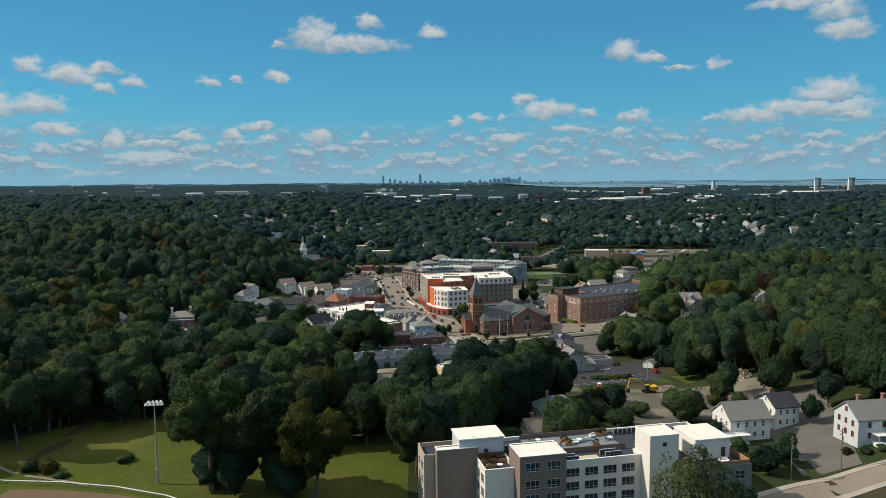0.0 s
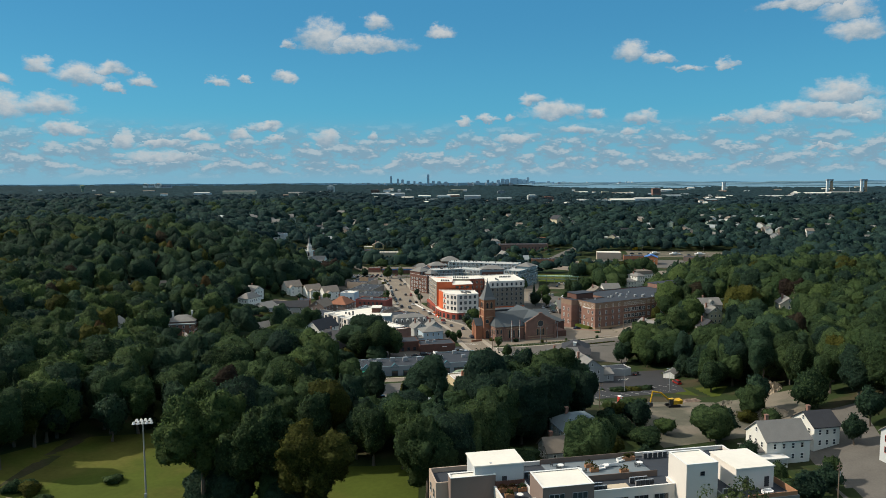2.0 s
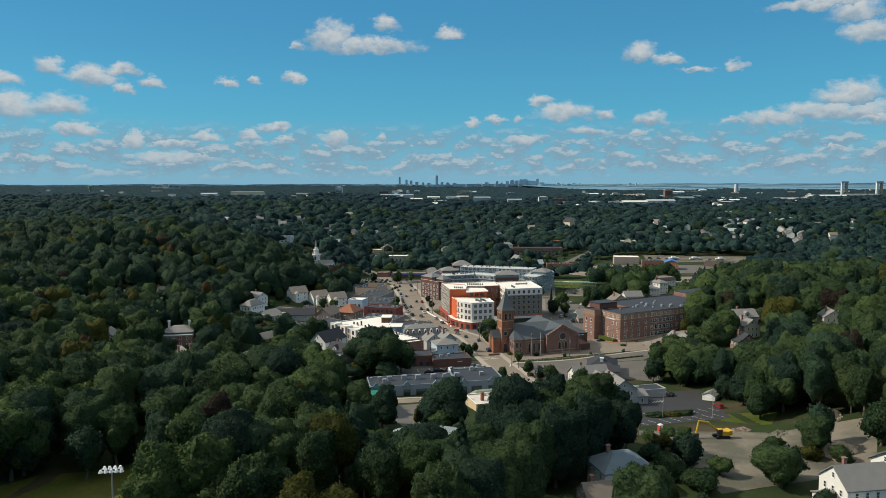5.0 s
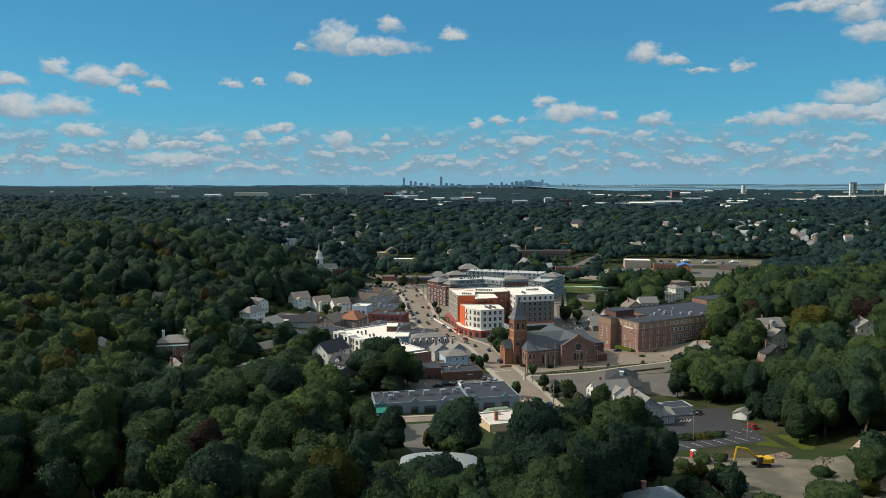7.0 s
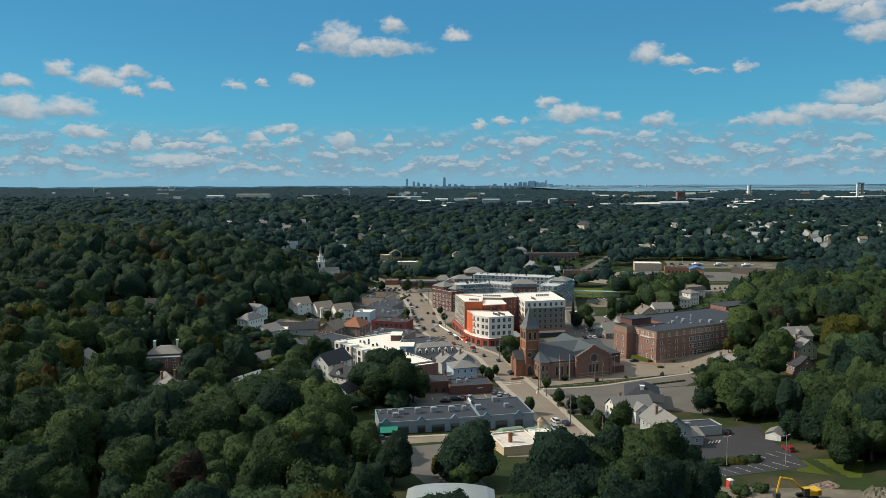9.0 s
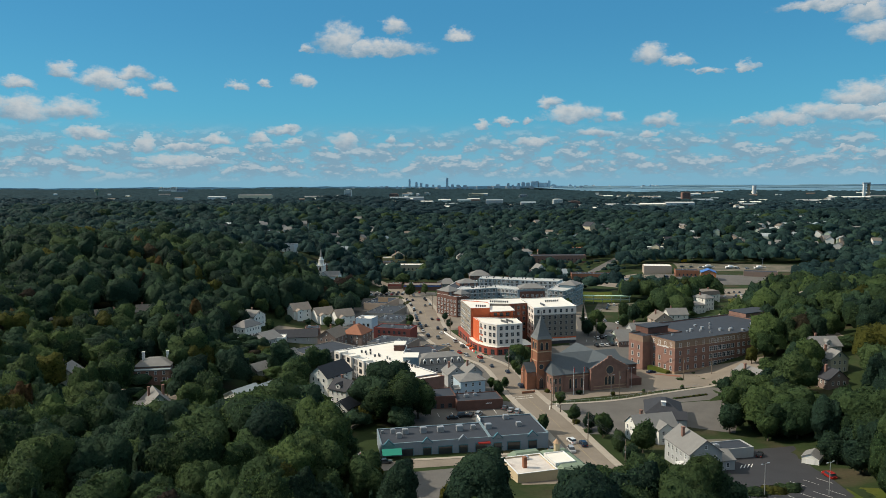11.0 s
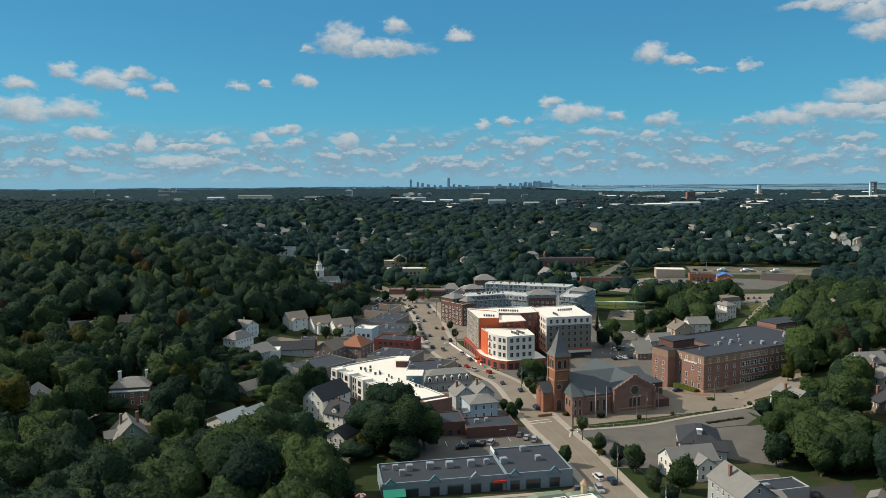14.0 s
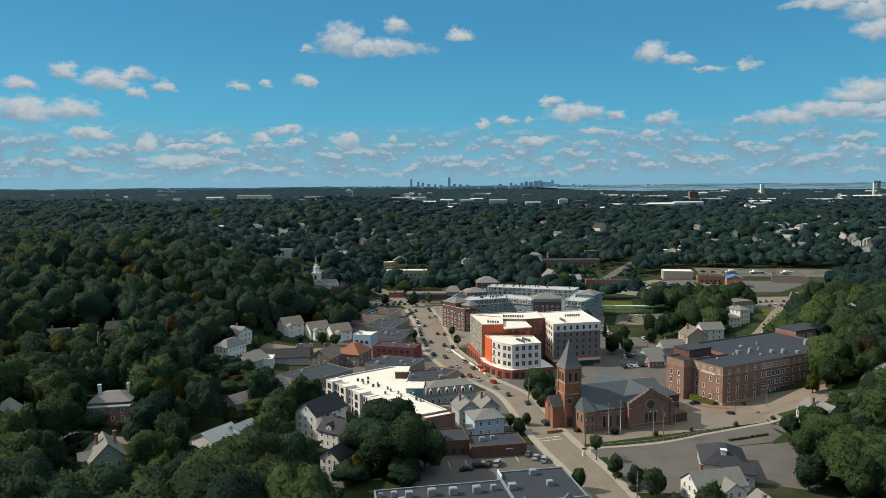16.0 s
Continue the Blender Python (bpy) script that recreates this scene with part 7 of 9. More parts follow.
def lumpy_crown(seed, level, leaves, size, squash=0.8, puffs=34, floor=-0.45, rough=0.03):
    """A unit crown of rounded boughs that carry smaller puffs of leaves, with loose sprays of leaves over it."""
    rng = np.random.default_rng(seed)
    d, f = BALLS[level]
    boughs = 8
    bd = rng.normal(0, 1, (boughs, 3)) * (1, 1, 0.8)
    bd /= np.linalg.norm(bd, axis=1)[:, None]
    bc = bd * rng.uniform(0.34, 0.56, (boughs, 1))
    br = rng.uniform(0.34, 0.5, boughs)
    k = rng.integers(0, boughs, puffs)
    pd = rng.normal(0, 1, (puffs, 3)) + bd[k] * 0.9 + (0, 0, 0.35)
    pd /= np.linalg.norm(pd, axis=1)[:, None]
    pc = bc[k] + pd * (br[k] * rng.uniform(0.88, 1.12, puffs))[:, None]
    pr = rng.uniform(0.1, 0.23, puffs)
    c, r = np.concatenate([[(0, 0, 0)], bc, pc]), np.concatenate([[0.48], br, pr])
    along = d @ c.T
    disc = along ** 2 - ((c ** 2).sum(1) - r ** 2)[None]
    reach = np.where(disc > 0, along + np.sqrt(np.maximum(disc, 0)), 0).max(1)
    reach *= 1 + rng.normal(0, rough, len(d))
    v = d * reach[:, None] * (1, 1, squash)
    lo, hi = v.min(0), v.max(0)
    half = (hi - lo) / 2
    v = (v - (lo + hi) / 2) / (half[0], half[1], max(half[2], 0.75 * half[:2].mean()))
    f = f[v[f][:, :, 2].max(1) > floor]
    n = np.zeros_like(v)
    fn = np.cross(v[f[:, 1]] - v[f[:, 0]], v[f[:, 2]] - v[f[:, 0]])
    for i in range(3):
        np.add.at(n, f[:, i], fn)
    used = np.unique(f)
    back = np.zeros(len(v), int)
    back[used] = np.arange(len(used))
    v, n, f = v[used], n[used], back[f]
    n /= np.linalg.norm(n, axis=1)[:, None] + 1e-9
    if not leaves:
        return v, np.zeros((0, 4), int), f, n
    pick = rng.integers(0, len(f), leaves)
    w = rng.dirichlet((1, 1, 1), leaves)
    p = (v[f[pick]] * w[:, :, None]).sum(1)
    pn = (n[f[pick]] * w[:, :, None]).sum(1)
    pn /= np.linalg.norm(pn, axis=1)[:, None] + 1e-9
    p = p + pn * rng.uniform(-0.01, 1.0, (leaves, 1)) ** 2 * size * 2.4
    t = pn * 0.9 + rng.normal(0, 0.55, (leaves, 3))
    t /= np.linalg.norm(t, axis=1)[:, None]
    t *= np.where((t * pn).sum(1) < 0, -1, 1)[:, None]
    a = np.cross(t, rng.normal(0, 1, (leaves, 3)))
    a /= np.linalg.norm(a, axis=1)[:, None]
    b = np.cross(t, a)
    s = size * rng.uniform(0.5, 1.3, (leaves, 1))
    q = np.stack([p - a * s - b * s * 0.4, p + a * s * 0.6 - b * s * 0.8, p + a * s + b * s * 0.5, p - a * s * 0.5 + b * s * 0.8], 1).reshape(-1, 3)
    soft = pn * 0.55 + t * 0.68 + (0, 0, 0.08)
    soft /= np.linalg.norm(soft, axis=1)[:, None]
    return np.concatenate([q, v]), np.arange(leaves * 4).reshape(-1, 4), f + leaves * 4, np.concatenate([np.repeat(soft, 4, axis=0), n])


def arrays_mesh(name, verts, quads, tris, material, normals=None):
    me = bpy.data.meshes.new(name)
    nv, nq, nt = len(verts), len(quads), len(tris)
    me.vertices.add(nv)
    me.vertices.foreach_set("co", verts.astype(np.float32).ravel())
    me.loops.add(nq * 4 + nt * 3)
    me.loops.foreach_set("vertex_index", np.concatenate([quads.ravel(), tris.ravel()]).astype(np.int32))
    me.polygons.add(nq + nt)
    starts = np.concatenate([np.arange(nq) * 4, nq * 4 + np.arange(nt) * 3])
    me.polygons.foreach_set("loop_start", starts.astype(np.int32))
    me.update(calc_edges=True)
    me.materials.append(material)
    if normals is not None:
        me.normals_split_custom_set_from_vertices(normals.astype(np.float32))
    return me


def trunk_mesh(seed, height, r, limbs=4, bark=None, lean=0.2):
    rng = random.Random(seed)
    bm = bmesh.new()
    z, x, y = 0.0, 0.0, 0.0
    last = None
    for i in range(5):
        rr = r * (1 - 0.16 * i) * (1.35 if i == 0 else 1)
        ring = [bm.verts.new((x + rr * math.cos(1.0472 * k), y + rr * math.sin(1.0472 * k), z)) for k in range(6)]
        if last:
            for k in range(6):
                bm.faces.new((last[k], last[(k + 1) % 6], ring[(k + 1) % 6], ring[k]))
        last = ring
        z += height / 4
        x += rng.uniform(-0.2, 0.2) * lean
        y += rng.uniform(-0.2, 0.2) * lean
    for i in range(limbs):
        a = 6.283 * i / limbs + rng.uniform(-0.4, 0.4)
        h = height * rng.uniform(0.5, 0.9)
        rod(bm, (0, 0, h), (math.cos(a) * height * 0.17, math.sin(a) * height * 0.17, h + height * 0.3), r * 0.3, 5)
    return finish("trunk", bm, bark or BARK)


TREE_KINDS = {}


def tree_kind(name, material, seed, crown):
    v, q, t, nv = crown
    TREE_KINDS[name] = arrays_mesh("crown", v, q, t, material, nv), trunk_mesh(seed, 1.0, 0.03, 0 if name[:4] == "pine" else 4)


for i in range(6):
    tree_kind("broad%d" % i, (LEAF, LEAF_DEEP, LEAF, LEAF_FRESH, LEAF_DEEP, LEAF)[i], 10 + i, lumpy_crown(10 + i, 3, 2500, 0.033, 0.74 + 0.05 * i, 50 + 4 * i, -0.8, 0.05))
for i in range(2):
    tree_kind("warm%d" % i, LEAF_WARM, 30 + i, lumpy_crown(30 + i, 3, 2500, 0.033, 0.8, 52, -0.8, 0.05))
tree_kind("warm2", LEAF_WARM, 36, lumpy_crown(36, 4, 9000, 0.027, 0.85, 80, -0.9, 0.07))
tree_kind("fine0", LEAF_LIGHT, 71, crown_arrays(71, 5200, 7, 0.021, 0.8, 0.74, False, 70, False))
tree_kind("fine1", LEAF, 72, lumpy_crown(72, 4, 9000, 0.027, 0.9, 90, -0.9, 0.07))
tree_kind("fine2", LEAF_FRESH, 73, lumpy_crown(73, 4, 9500, 0.028, 0.9, 80, -0.9, 0.08))
for i in range(3):
    tree_kind("scrub%d" % i, (LEAF, LEAF_DEEP, LEAF_FRESH)[i], 80 + i, lumpy_crown(80 + i, 2, 950, 0.07, 0.85, 30, -0.8, 0.1))
tree_kind("rust0", LEAF_RUST, 41, lumpy_crown(41, 3, 1800, 0.036, rough=0.05))
tree_kind("purple0", LEAF_PURPLE, 43, lumpy_crown(43, 3, 1800, 0.036, rough=0.05))
for i in range(2):
    tree_kind("pine%d" % i, LEAF_DARK, 50 + i, crown_arrays(50 + i, 1000, 1, 0.06, conifer=True))

LABELS = {"fine": "tall broad-leaved tree with dense green leaves", "broad": "broad-leaved tree in full dark green leaf", "warm": "tree with yellowing green leaves", "rust": "tree with leaves turning rust-brown",
          "purple": "broad tree with dark purple leaves", "pine": "tall dark green conifer with dense needles"}


def tree(kind, x, y, height, width, turn=0.0, group="trees of the wood"):
    base = kind.rstrip("0123456789")
    ob = thing("tree", x, y, ground_height(x, y) - 0.2, turn, LABELS[base], "tree", group)
    crown, trunk = TREE_KINDS[kind]
    if base == "broad" and width < 9.5:
        crown = TREE_KINDS["scrub%d" % (int(kind[-1]) % 3)][0]
    hz = height * 0.5 if base == "pine" else min(height * 0.46, width * (0.52 if base == "fine" or kind == "warm2" else 0.66))
    cz = height - hz * (1.1 if base == "pine" else 0.98)
    c = placed("crown", crown, ob, Matrix.LocRotScale((0, 0, cz), None, (width / 2, width / 2, hz)))
    placed("trunk", trunk, ob, Matrix.LocRotScale((0, 0, 0), None, (height * 0.75, height * 0.75, height * 0.62)))
    return ob


def in_poly(x, y, poly):
    inside = False
    for (x0, y0), (x1, y1) in zip(poly, poly[1:] + poly[:1]):
        if (y0 > y) != (y1 > y) and x < (x1 - x0) * (y - y0) / (y1 - y0) + x0:
            inside = not inside
    return inside


SHOP_LAND = [(-58, 348), (-52, 314), (-46, 298), (-30, 258), (-4, 258), (2, 296), (20, 292), (34, 262), (44, 268), (40, 300), (38, 345), (24, 400), (-30, 400), (-50, 362)]
YARD_LAND = [(34, 345), (37, 300), (39, 268), (40, 248), (40, 220), (70, 222), (122, 228), (126, 262), (100, 285), (100, 340), (82, 352), (104, 400), (118, 430), (92, 520), (60, 420), (30, 400)]
TOWN_LAND = [(-84, 440), (-52, 396), (-22, 362), (100, 390), (122, 432), (150, 500), (138, 540), (100, 630), (82, 700), (70, 735), (-112, 745), (-96, 650), (-100, 560), (-150, 585), (-152, 560), (-95, 520), (-112, 482)]
FIELD_LAND = [(-150, 140), (-128, 186), (-112, 219), (-84, 224), (-60, 190), (-30, 200), (-10, 192), (-10, 150)]
NEAR_LAND = [(-10, 130), (140, 130), (130, 200), (126, 232), (50, 230), (44, 216), (42, 184), (-6, 176)]
CLIMB_LAND = [(100, 838), (116, 834), (184, 976), (168, 984)]
GRAVEL_LAND = [(78, 600), (128, 612), (142, 660), (90, 672)]
YARDS_LAND = [(76, 780), (138, 715), (205, 765), (160, 845), (84, 812)]
WORKS_LAND = [(140, 735), (200, 650), (240, 650), (300, 790), (380, 832), (380, 882), (190, 900), (150, 850)]
LAWN_LAND = [(70, 664), (110, 664), (116, 728), (76, 730)]
BEND_LAND = [(-120, 835), (-40, 845), (-40, 880), (-120, 880)]
TIN_LAND = [(-36, 300), (-30, 200), (4, 200), (11, 240), (14, 300)]
HALL_LAND = [(-141, 519), (-126, 494), (-112, 488), (-94, 517), (-91, 573), (-138, 572)]
OPEN_LAND = [HALL_LAND, CLIMB_LAND, LAWN_LAND, GRAVEL_LAND, YARDS_LAND, SHOP_LAND, YARD_LAND, TOWN_LAND, FIELD_LAND, NEAR_LAND, WORKS_LAND, BEND_LAND, TIN_LAND]
LANES = [(MAIN, 8), (CROSS, 8), (EAST, 15), (SLOPE, 6), (NEAR, 8), (LEFT_LANE, 5)]


def clear_of(x, y, extra=0.0):
    for poly in OPEN_LAND:
        if in_poly(x, y, poly):
            return False
    for fx, fy, c, s, hw, hd in FOOTPRINTS:
        dx, dy = x - fx, y - fy
        if abs(dx * c + dy * s) < hw + extra and abs(-dx * s + dy * c) < hd + extra:
            return False
    for line, d in LANES:
        for (ax, ay), (bx, by) in zip(line, line[1:]):
            ux, uy = bx - ax, by - ay
            t = max(0, min(1, ((x - ax) * ux + (y - ay) * uy) / (ux * ux + uy * uy)))
            if math.hypot(x - ax - t * ux, y - ay - t * uy) < d:
                return False
    return True


def low_here(x, y):
    for hx, hy, half, depth in LOW_GROUND:
        if hy - depth <= y <= hy and abs(x + 15 - (hx + 15) * (y - 110) / (hy - 110)) < half:
            return True
    return False


def spots(y0, y1, gap, seed):
    """A loose planting over the wooded land between two distances."""
    rng = random.Random(seed)
    y, odd = y0, 0
    while y < y1:
        reach = 0.63 * y + 36
        x = -reach + odd * gap * 0.5
        while x < reach:
            px, py = x + rng.uniform(-0.5, 0.5) * gap, y + rng.uniform(-0.5, 0.5) * gap
            if clear_of(px, py, 2.0):
                yield px, py, rng
            x += gap * rng.uniform(0.75, 1.25)
        y += gap * 0.92
        odd = 1 - odd


# Single trees that stand apart: kind, place, height, width
FIELD_TREES = [("fine2", -56.5, 168, 29, 22), ("fine1", -44, 169, 26, 22), ("warm2", -31, 163, 24, 20), ("fine1", -7, 175, 22, 18), ("broad1", -57, 171, 11, 12), ("broad4", -50, 168, 12, 13), ("broad1", -37, 166, 11, 12), ("broad5", -42, 170, 12, 12), ("warm1", -34, 205, 22, 14), ("broad1", -82, 222, 17, 12),
               ("broad4", -100, 216, 15, 11), ("broad3", -118, 208, 20, 14), ("broad2", -118, 192, 22, 15), ("fine0", 51, 138, 20, 19), ("broad1", 61, 142, 13, 10)]
SHOP_TREES = [("broad4", -49, 366, 17, 20), ("broad2", -40, 361, 20, 23), ("broad0", -32, 366, 16, 18), ("broad4", -43, 375, 20, 22), ("broad1", -37, 356, 9, 13), ("broad1", -10.5, 268, 18, 21), ("broad3", -11, 264, 8, 12), ("warm0", -17, 274, 8, 8), ("broad1", -30, 266, 16, 13), ("broad5", -37, 272, 16, 13),
              ("broad2", 28, 276, 15, 12), ("broad0", 36, 284, 12, 10), ("broad4", -22, 228, 9, 9), ("broad1", -8, 226, 8.5, 9), ("broad0", -30, 236, 12, 10)]
STREET_TREES = [("broad0", 44, 330, 11, 8.5), ("broad4", 35, 348, 8, 7), ("broad1", 32, 356, 6, 5), ("broad2", 23, 375, 8.5, 4.5), ("broad3", 26, 360, 8, 5), ("broad0", 13.5, 352, 7, 5), ("broad4", 8, 455, 9, 7), ("broad2", 13, 462, 11, 8),
                ("broad1", 11, 470, 9, 7), ("broad3", 18, 466, 9, 8), ("purple0", 14, 436, 6, 5), ("broad0", 0, 400, 6, 5), ("broad3", 3, 409, 5, 4), ("broad2", -3, 404, 6, 4),
                ("broad4", 13, 452, 7, 6.5), ("broad2", 10, 444, 5.5, 5.5), ("broad1", 16, 446, 6, 6), ("purple0", 13.8, 417, 5, 5), ("broad3", 11.5, 433, 5, 5), ("broad5", 12, 476, 9, 8)]
FAR_STREET_TREES = [("broad1", -25, 566, 7, 5), ("broad4", -29, 590, 7, 5), ("broad2", -52, 575, 8, 6), ("broad3", -50, 552, 8, 7), ("broad0", -62, 700, 12, 9), ("broad3", -50, 716, 9, 7), ("broad1", -84, 706, 10, 8), ("broad4", 62, 545, 11, 9),
                    ("broad2", 70, 560, 14, 11), ("pine0", 66, 590, 12, 7), ("broad0", 60, 620, 12, 9)]
SITE_TREES = [("broad1", 55, 228, 10, 9.5), ("broad0", 48.5, 221, 6.5, 10), ("broad3", 53, 212, 6, 10), ("broad2", 73, 216, 12, 15), ("broad4", 78, 219, 9, 10), ("broad5", 94, 240, 12, 12), ("broad1", 46, 229, 7, 8), ("broad2", 62, 222, 5, 7), ("broad2", 100, 392, 12, 11), ("broad1", 108, 388, 12, 11), ("broad4", 94, 397, 9, 8), ("broad0", 118, 397, 12, 11), ("broad3", 125, 403, 12, 11), ("broad5", 128, 393, 11, 10), ("broad2", 114, 404, 11, 10), ("broad1", 56, 231, 9, 8), ("broad5", 55.5, 235, 8, 5), ("broad4", 60, 239, 6, 4.5), ("broad4", 82, 176, 8, 9), ("broad1", 88.5, 181, 7, 8), ("warm0", 41, 201, 8, 9), ("broad4", 50, 199, 5, 6), ("broad0", 98, 284, 13, 12), ("broad0", 99, 388, 9, 9), ("broad3", 108, 386, 10, 10), ("broad4", 100, 246, 13, 9), ("broad3", 112, 238, 14, 11), ("broad1", 76, 198, 7, 6), ("broad0", 79, 186, 6, 5),
              ("broad2", 92, 186, 7, 5), ("broad4", 108, 205, 9, 7), ("broad1", 118, 215, 12, 9), ("broad3", 74, 214, 9, 7)]
TOWN_TREES = [("broad1", 100, 585, 13, 11), ("broad3", 108, 592, 14, 12), ("broad5", 117, 600, 13, 12), ("broad0", 97, 602, 12, 10), ("broad2", 125, 612, 10, 10), ("broad4", 108, 606, 12, 11), ("broad1", 131, 624, 8, 8), 
              ("broad0", 90, 574, 9, 8), ("broad2", 70, 545, 9, 8), ("broad5", 64, 553, 10, 8), ("broad3", 128, 441, 15, 12)]
YARD_TREES = [("broad1", -144, 577, 13, 12), ("broad4", -139, 587, 14, 12), ("broad2", -150, 566, 13, 12), ("broad0", -138, 568, 9, 8), ("broad5", -133, 592, 14, 12), ("broad3", -152, 582, 15, 13), ("broad2", -145, 592, 15, 13), ("broad1", -131, 563, 6, 6), ("broad4", -119, 566, 5, 5), ("broad2", -106, 566, 8, 7), ("broad0", -112, 548, 6, 6), ("broad3", -137, 541, 7, 7), ("broad5", -98, 566, 7, 7)]
LOT_TREES = [("broad4", 99.5, 316.5, 8, 8), ("broad1", 84, 358, 10, 10), ("broad2", 90, 356, 12, 11), ("broad5", 96, 352, 12, 11), ("broad0", 102, 348, 13, 12), ("broad4", 107, 340, 13, 12), ("broad2", 110, 328, 12, 12), ("broad1", 106, 320, 11, 11), ("broad3", 92, 364, 13, 11), ("broad5", 88, 372, 12, 11), ("broad0", 112, 318, 12, 11), ("warm0", 104, 331, 9, 9), ("broad4", 116, 306, 12, 11), ("broad1", 114, 294, 11, 11), ("broad2", 120, 284, 12, 12), ("broad4", 99, 318, 10, 10), ("broad1", 101, 306, 11, 11), ("broad2", 105, 296, 12, 12), ("broad5", 108, 312, 14, 14), ("broad2", 34, 346, 9, 7), ("broad4", 31, 354, 7, 6), ("broad1", 37, 318, 7, 6), ("broad0", 37, 332, 7, 6), ("broad1", 80, 352, 11, 9), ("broad4", 96, 366, 13, 11), ("broad2", 102, 356, 14, 12), ("broad5", 90, 344, 10, 9), ("broad0", 100, 344, 14, 12), ("broad3", 94, 376, 12, 10)]
GROVE_TREES = [("broad1", -20, 219, 14, 15), ("broad4", -12, 219, 14.5, 16), ("broad2", -4, 217, 15, 16), ("broad3", -27, 222, 12, 14), ("broad5", -13, 209, 14, 16), ("broad1", -24, 210, 15, 16), ("broad4", -27, 202, 14, 15), ("broad2", -5, 207, 14, 15), ("broad0", 2, 209, 14, 14), ("broad1", 5, 236, 16, 16), ("broad4", 8, 226, 18, 17), ("broad2", 2, 219, 15, 15), ("broad5", 40, 247, 9, 10), ("broad1", 36, 240, 15, 14), ("broad4", 12, 231, 20, 18), ("broad1", 22, 236, 24, 19), ("broad5", 31, 234, 24, 19), ("broad2", 17, 222, 22, 18), ("broad1", 27, 224, 22, 18)]
SCHOOL_TREES = [("broad5", 135, 447, 17, 13), ("broad1", 143, 452, 17, 13), ("broad0", 151, 458, 17, 14), ("warm0", 120, 436, 9, 7), ("broad2", 144, 440, 15, 13), ("broad4", 154, 446, 16, 14), ("broad3", 160, 470, 17, 14)]
for kind, x, y, h, w in GROVE_TREES + YARD_TREES + LOT_TREES + TOWN_TREES + SCHOOL_TREES + FIELD_TREES + SHOP_TREES + STREET_TREES + FAR_STREET_TREES + SITE_TREES:
    tree(kind, x, y, h, w * 0.84, (x * 37) % 360, "single trees")

NEAR_LIMIT = 176
near_count = 0
rest = []
for px, py, rng in spots(168, 700, 9.6, 21):
    k = rng.random()
    band = 0.35 * math.sin(px / 37 + 1) * math.sin(py / 43)
    pine = 0.06
    kind = "pine%d" % rng.randrange(2) if k < pine else "warm%d" % rng.randrange(2) if k < pine + 0.03 + 0.2 * max(0, band) else "purple0" if k > 0.992 else "rust0" if k > 0.985 and px < -60 else "broad%d" % rng.randrange(6)
    size = rng.choice((0.62, 0.8, 0.95, 1.1, 1.25)) * rng.uniform(0.93, 1.07) * (1 + 0.16 * math.sin(px / 23 + 2) * math.sin(py / 29))
    tall = (19 if py < 330 else 16.5) * (0.55 + 0.45 * size)
    tall *= rng.uniform(0.86, 1.16)
    wide = (12.8 if py < 345 else 12.8) * size if "pine" not in kind else tall * 0.66
    if 40 < px < 110 and 335 < py < 440:
        tall *= 0.75
    if -48 < px < 46 and 222 < py < 335:
        tall *= 1.05 if px > 8 and py < 246 else 0.5 if px > 8 else 0.8 if px < -24 else 0.66
        wide *= 0.85 if py < 246 else 0.65
    if kind == "rust0":
        wide *= 0.6
    if low_here(px, py):
        tall = min(tall, rng.uniform(3.5, 6.5))
        wide = tall * 1.8
    if near_count < NEAR_LIMIT and py < 345 and abs(px) < 0.6 * py + 5:
        near_count += 1
        tree(kind, px, py, tall, wide, rng.uniform(0, 360))
    else:
        rest.append((kind.rstrip("0123456789"), px, py, tall, wide, rng.uniform(0, 6.28), rng.randrange(6)))


def grove(name, label, rows, material, variants):
    """Many trees joined: rows of x, y, height, width, turn, variant."""
    vs, qs, ts, ns, off = [], [], [], [], 0
    for x, y, h, w, turn, k, lift in rows:
        v, q, t, nv = variants[k % len(variants)]
        c, s = math.cos(turn), math.sin(turn)
        g = ground_height(x, y)
        p = np.empty_like(v)
        p[:, 0] = x + (v[:, 0] * c - v[:, 1] * s) * w / 2
        p[:, 1] = y + (v[:, 0] * s + v[:, 1] * c) * w / 2
        p[:, 2] = g + h - h * lift + v[:, 2] * h * (lift + 0.03)
        vs.append(p)
        ns.append(np.stack([nv[:, 0] * c - nv[:, 1] * s, nv[:, 0] * s + nv[:, 1] * c, nv[:, 2]], 1))
        qs.append(q + off)
        ts.append(t + off)
        off += len(v)
    if vs:
        ob = new(name, arrays_mesh(name, np.concatenate(vs), np.concatenate(qs), np.concatenate(ts), material, np.concatenate(ns)))
        tagged(ob, label, "trees", kind="stuff")


